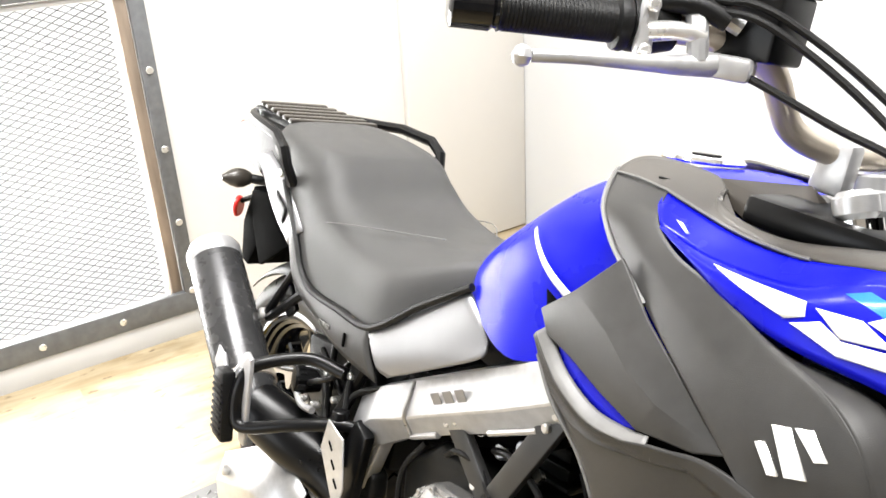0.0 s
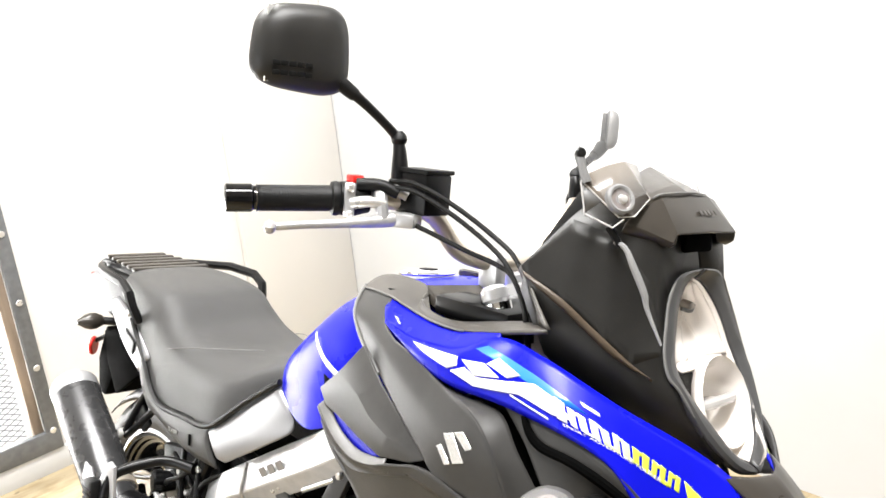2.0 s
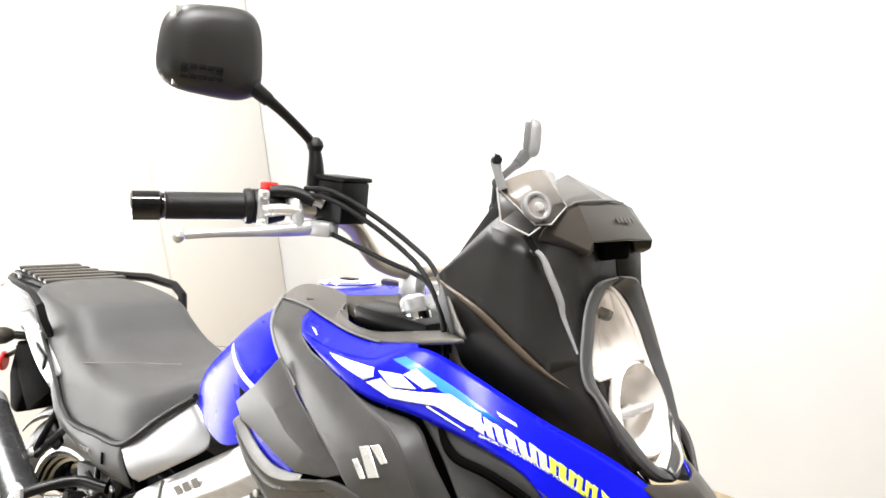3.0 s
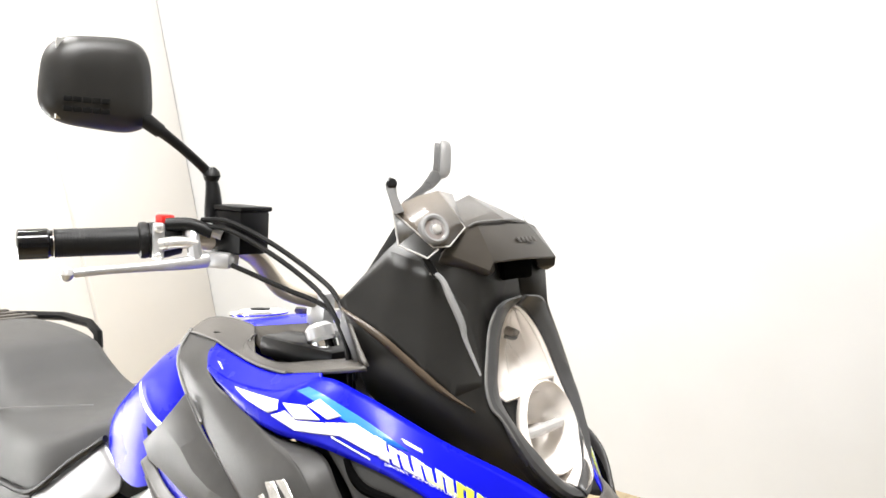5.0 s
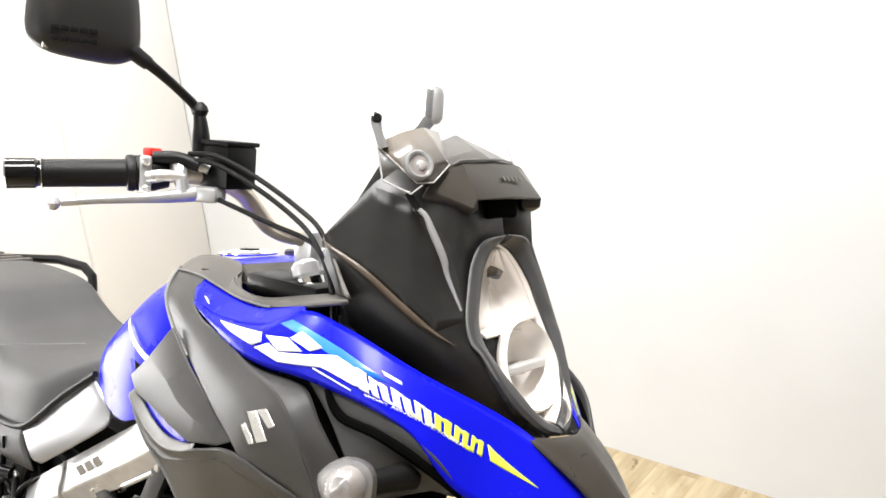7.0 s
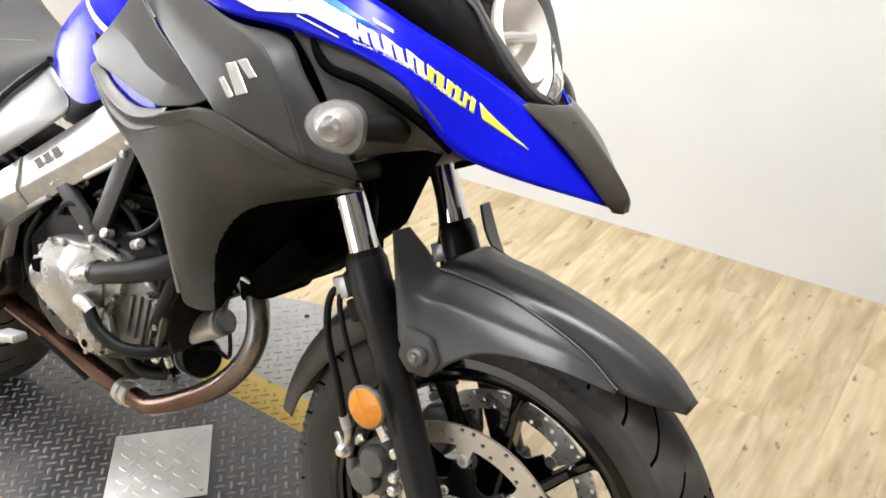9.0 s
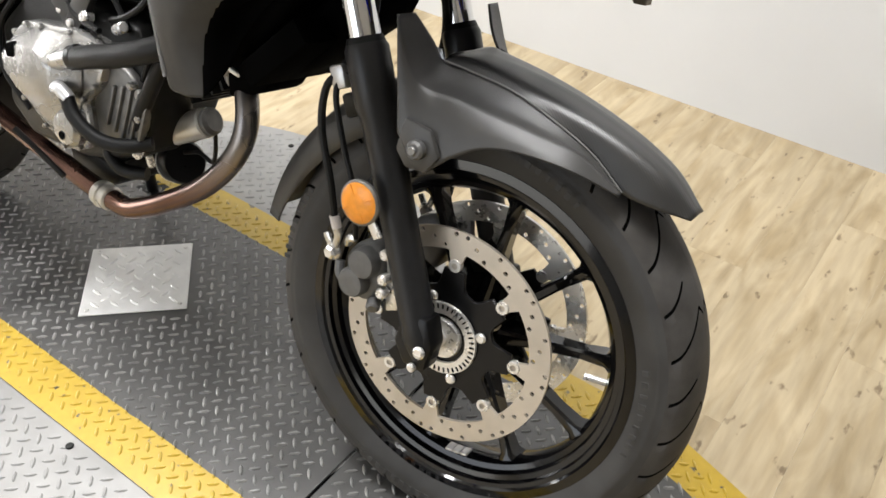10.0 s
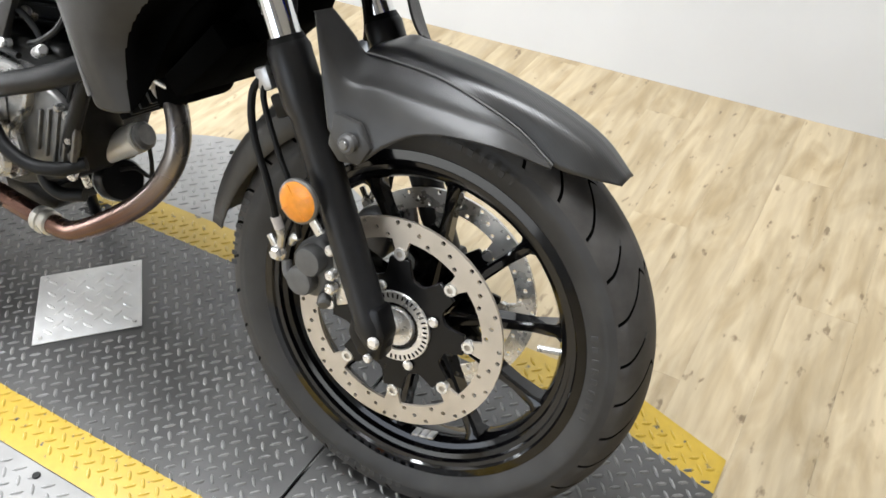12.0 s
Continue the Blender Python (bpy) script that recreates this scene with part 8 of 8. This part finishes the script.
# -- cockpit --
bar = part("handlebar", tube([(-0.556, -0.398, 1.163), (-0.489, -0.270, 1.171), (-0.452, -0.205, 1.172), (-0.425, -0.155, 1.155), (-0.425, -0.10, 1.105), (-0.408, -0.05, 1.088), (-0.400, 0, 1.086), (-0.408, 0.05, 1.088), (-0.425, 0.10, 1.105), (-0.425, 0.155, 1.155), (-0.452, 0.205, 1.172), (-0.489, 0.270, 1.171), (-0.556, 0.398, 1.163)], 0.0125, n=16, steps=72), M_BRONZE, bike, "bronze toned tapered handlebar")
for s in (1, -1):
    part("bar_clamp", box((-0.403, -0.045 * s, 1.075), (0.036, 0.024, 0.05), bevel=0.005), M_ALU, bar, "silver bar clamp")
    d = Vector((-0.067, -0.128 * s, -0.008)).normalized()
    g0 = Vector((-0.489, -0.270 * s, 1.171))
    pts = [g0 + d * t for t in (0, 0.004, 0.010, 0.012, 0.105, 0.108)]
    grip = part("grip", tube(pts, [0.022, 0.0235, 0.0225, 0.0172, 0.0168, 0.0182], n=24), M_RUBBER, bar, "black ribbed rubber grip")
    for k in range(27):
        part("grip_rib", tube([g0 + d * (0.0135 + 0.0034 * k), g0 + d * (0.0155 + 0.0034 * k)], 0.01755, n=18), M_RUBBER, grip)
    part("bar_end", tube([g0 + d * t for t in (0.109, 0.112, 0.115, 0.147, 0.149)], [0.016, 0.016, 0.0185, 0.0185, 0.015], n=24), M_GLOSSBLK, bar, "gloss black bar end weight")
    sw = part("switch_housing", tube([g0 - d * 0.001, g0 - d * 0.022, g0 - d * 0.040], [0.0225, 0.0235, 0.019], n=20), M_BLACKP, bar, "black switch housing")
    fw = Vector((0.128, -0.067 * s, 0)).normalized()
    part("switch_clamp", box((0, 0, 0), (0.012, 0.014, 0.046), Matrix.Translation(g0 - d * 0.010 + fw * 0.0215) @ pose(0, 0, 0, 0, 0, -28 * s), bevel=0.003), M_ALU, sw, "bright clamp plate")
    for dz in (0.017, -0.019):
        part("switch_screw", cyl(g0 - d * 0.010 + fw * 0.027 + Vector((0, 0, dz)), g0 - d * 0.010 + fw * 0.032 + Vector((0, 0, dz)), 0.0058, 12, 0.3), M_STEEL, sw)
    part("cable_elbow", tube([g0 - d * 0.012 + fw * 0.024 + Vector((0, 0, -0.004)), g0 - d * 0.034 + fw * 0.031 + Vector((0, 0, -0.001)), g0 - d * 0.056 + fw * 0.032 + Vector((0, 0, -0.004))], [0.0085, 0.0075, 0.006], n=12, steps=8), M_STEEL, sw, "bright cable elbow")
    part("cable_sleeve", tube([g0 - d * 0.020 + fw * 0.014 + Vector((0, 0, 0.020)), g0 - d * 0.048 + fw * 0.022 + Vector((0, 0, 0.020)), g0 - d * 0.074 + fw * 0.030 + Vector((0, 0, 0.010))], 0.0085, n=12, steps=8), M_RUBBER, sw, "black cable sleeve")
    if s == 1:
        part("kill_switch", box(g0 - d * 0.020 + Vector((0.0, 0, 0.026)), (0.016, 0.020, 0.012), bevel=0.003), M_RED, sw, "red kill switch")
    # lever with its ball end
    lev = part("brake_lever" if s == 1 else "clutch_lever", tube(flip([(-0.432, -0.222, 1.150), (-0.440, -0.250, 1.146), (-0.448, -0.290, 1.143), (-0.462, -0.340, 1.140), (-0.478, -0.374, 1.136)], s), [0.0105, 0.0085, 0.0062, 0.0052, 0.0052], n=12, steps=22), M_ALU, bar, "polished alloy lever")
    part("lever_ball", lathe([(0.002, -0.0085), (0.006, -0.006), (0.0085, 0), (0.006, 0.006), (0.002, 0.0085)], Matrix.Translation((-0.481, -0.381 * s, 1.135)), 16), M_ALU, lev)
    part("lever_pivot", box((-0.425, -0.205 * s, 1.150), (0.036, 0.036, 0.020), pose(0, 0, 0, 0, 0, 28 * s), bevel=0.005), M_ALU, lev, "silver lever perch")
    part("perch_clamp", tube(flip([(-0.452, -0.232, 1.190), (-0.440, -0.238, 1.172), (-0.436, -0.236, 1.152)], s), 0.009, n=10, steps=6), M_ALU, lev)
    # mirror
    stem = part("mirror", tube([(-0.450, -0.200, 1.190), (-0.451, -0.200, 1.218), (-0.457, -0.199, 1.246), (-0.462, -0.205, 1.262), (-0.478, -0.236, 1.292), (-0.492, -0.266, 1.316)] if s == 1 else [(-0.450, 0.200, 1.180), (-0.451, 0.200, 1.200), (-0.455, 0.201, 1.215), (-0.458, 0.210, 1.226), (-0.462, 0.240, 1.242), (-0.468, 0.272, 1.256)], [0.012, 0.0115, 0.0085, 0.0065, 0.0065, 0.0080], n=14, steps=30), M_SATINBLK, bar, "black mirror on a bent stem")
    part("stem_ball", lathe([(0.004, -0.011), (0.0095, -0.006), (0.0115, 0), (0.0095, 0.006), (0.004, 0.011)], Matrix.Translation((-0.458, -0.199, 1.256) if s == 1 else (-0.456, 0.203, 1.219)), 16), M_RUBBER, stem)
    part("mirror_joint", tube([(-0.488, -0.256, 1.308), (-0.498, -0.274, 1.322), (-0.506, -0.286, 1.332)] if s == 1 else [(-0.466, 0.262, 1.252), (-0.470, 0.280, 1.260), (-0.474, 0.295, 1.270)], [0.009, 0.0105, 0.012], n=12), M_RUBBER, stem)
    MM = Matrix.Translation((-0.512, -0.3255, 1.361)) if s == 1 else pose(-0.476, 0.320, 1.300, 0, 0, 30) @ Matrix.Scale(0.60, 4)
    bm = bmesh.new()
    rows = []
    N = 40
    for dep, k in ((0.020, 0.30), (0.018, 0.62), (0.012, 0.86), (0.002, 0.97), (-0.010, 1.0), (-0.014, 0.985), (-0.014, 0.90)):
        row = []
        for q in range(N):
            a = 2 * math.pi * q / N
            cx, cz = math.copysign(abs(math.cos(a)) ** 0.52, math.cos(a)), math.copysign(abs(math.sin(a)) ** 0.58, math.sin(a))
            w = 0.0645 * (1 - 0.07 * cz) * cx * k
            h = 0.056 * cz * k * (1 + 0.10 * cx)
            row.append(MM @ Vector((dep + w * 0.18, w * s, h)))
        rows.append(row)
    grid(bm, rows, close_u=True, caps=True)
    # the far shell is paler: bright haze over it is put into the colour
    part("mirror_shell", bm, M_NOSE if s == 1 else M_SILL, stem, "dark mirror shell paled by painted haze" if s == 1 else "mirror shell paled by painted haze", flat=60)
    for zz, w0 in ((1.338, 0.052), (1.326, 0.052)):
        for k in range(5):
            part("mirror_mark", box((0, 0, 0), (0.0012, 0.0095, 0.0065), MM @ pose(0.0086 + 0.0027 * k, (-0.046 + 0.0105 * k) * s, zz - 1.361, 0, 0, -14 * s), bevel=0.0003), M_BLACKP, stem, "plain raised mark")
    part("mirror_glass", box((0, 0, 0), (0.002, 0.108, 0.094), MM @ pose(-0.0155, 0, 0, 0, 0, 10 * s), bevel=0.0008), M_MIRROR, stem, "mirror glass")
res = part("fluid_reservoir", box((-0.425, -0.178, 1.186), (0.058, 0.052, 0.056), pose(0, 0, 0, 0, 0, 4), bevel=0.004), M_SATINBLK, bar, "square black fluid reservoir")
part("reservoir_lid", box((-0.425, -0.178, 1.2165), (0.062, 0.056, 0.006), pose(0, 0, 0, 0, 0, 4), bevel=0.0015), M_BLACKP, res)
for pts in ([(-0.440, -0.226, 1.200), (-0.405, -0.210, 1.200), (-0.359, -0.180, 1.176), (-0.309, -0.155, 1.143), (-0.272, -0.150, 1.118), (-0.242, -0.150, 1.071), (-0.235, -0.15, 1.02)],
            [(-0.442, -0.230, 1.192), (-0.405, -0.212, 1.190), (-0.359, -0.184, 1.165), (-0.312, -0.160, 1.132), (-0.280, -0.153, 1.105), (-0.252, -0.150, 1.060), (-0.245, -0.15, 1.02)],
            [(-0.43, -0.21, 1.150), (-0.398, -0.200, 1.142), (-0.342, -0.170, 1.120), (-0.300, -0.155, 1.108), (-0.272, -0.152, 1.094), (-0.248, -0.150, 1.052), (-0.242, -0.15, 1.01)]):
    part("control_cable", tube(pts, 0.0034, n=8, steps=26), M_RUBBER, bar)
    part("control_cable", tube(flip(pts, -1), 0.0042, n=8, steps=20), M_RUBBER, bar)
part("throttle_elbow", tube([(-0.470, -0.238, 1.190), (-0.445, -0.224, 1.192), (-0.425, -0.205, 1.182)], 0.0075, n=10, steps=8), M_ALU, bar, "bright cable elbow")
part("instrument_panel", box((-0.225, 0, 1.165), (0.05, 0.22, 0.11), pose(0, 0, 0, 0, 35, 0), bevel=0.012), M_BLACKP, bike, "black instrument panel")
part("ignition_lock", cyl((-0.39, 0, 1.05), (-0.395, 0, 1.072), 0.018, 18), M_ALU, bike)

# ---- plank floor: laid last ----
PW, PL, GAP = 0.128, 1.20, 0.0002
pme = None
fl = tagged(new("plank_floor"), "pale oak plank floor with dark knots", "floor", kind="structure")
rest_v, rest_f = [], []
near = 0
nx = int((EX - WX) / PW) + 1
for i in range(nx):
    x0 = WX + i * PW
    if x0 + PW > EX + 0.1:
        break
    y = EY - (i * 0.37 % 1.0) * PL
    while y < WY:
        ya, yb = max(y, EY), min(y + PL, WY)
        y += PL
        if yb - ya < 0.02:
            continue
        cx, cy = x0 + PW / 2, (ya + yb) / 2
        full = yb - ya > PL - 0.001
        if -2.4 < cx < 2.2 and -1.6 < cy:
            if full and pme is not None:
                ob = new("plank", pme)
            else:
                bm = box((0, 0, 0), (PW - GAP, yb - ya - GAP, 0.012), bevel=0.0001, seg=1)
                ob = part("plank", bm, M_OAK, None, smooth=False)
                if full:
                    pme = ob.data
            ob.parent = fl
            ob.location = (cx, cy, FZ - 0.006)
        else:
            k = len(rest_v)
            for px in (x0 + GAP, x0 + PW):
                for py in (ya + GAP, yb):
                    for pz in (FZ - 0.012, FZ):
                        rest_v.append((px, py, pz))
            rest_f += [(k, k + 1, k + 3, k + 2), (k + 4, k + 6, k + 7, k + 5), (k, k + 4, k + 5, k + 1), (k + 2, k + 3, k + 7, k + 6), (k + 1, k + 5, k + 7, k + 3)]
me = bpy.data.meshes.new("far_planks")
me.from_pydata(rest_v, [], rest_f)
me.materials.append(M_OAK)
ob = new("far_planks", me)
ob.parent = fl
tagged(ob, "far planks of the floor", kind="stuff")
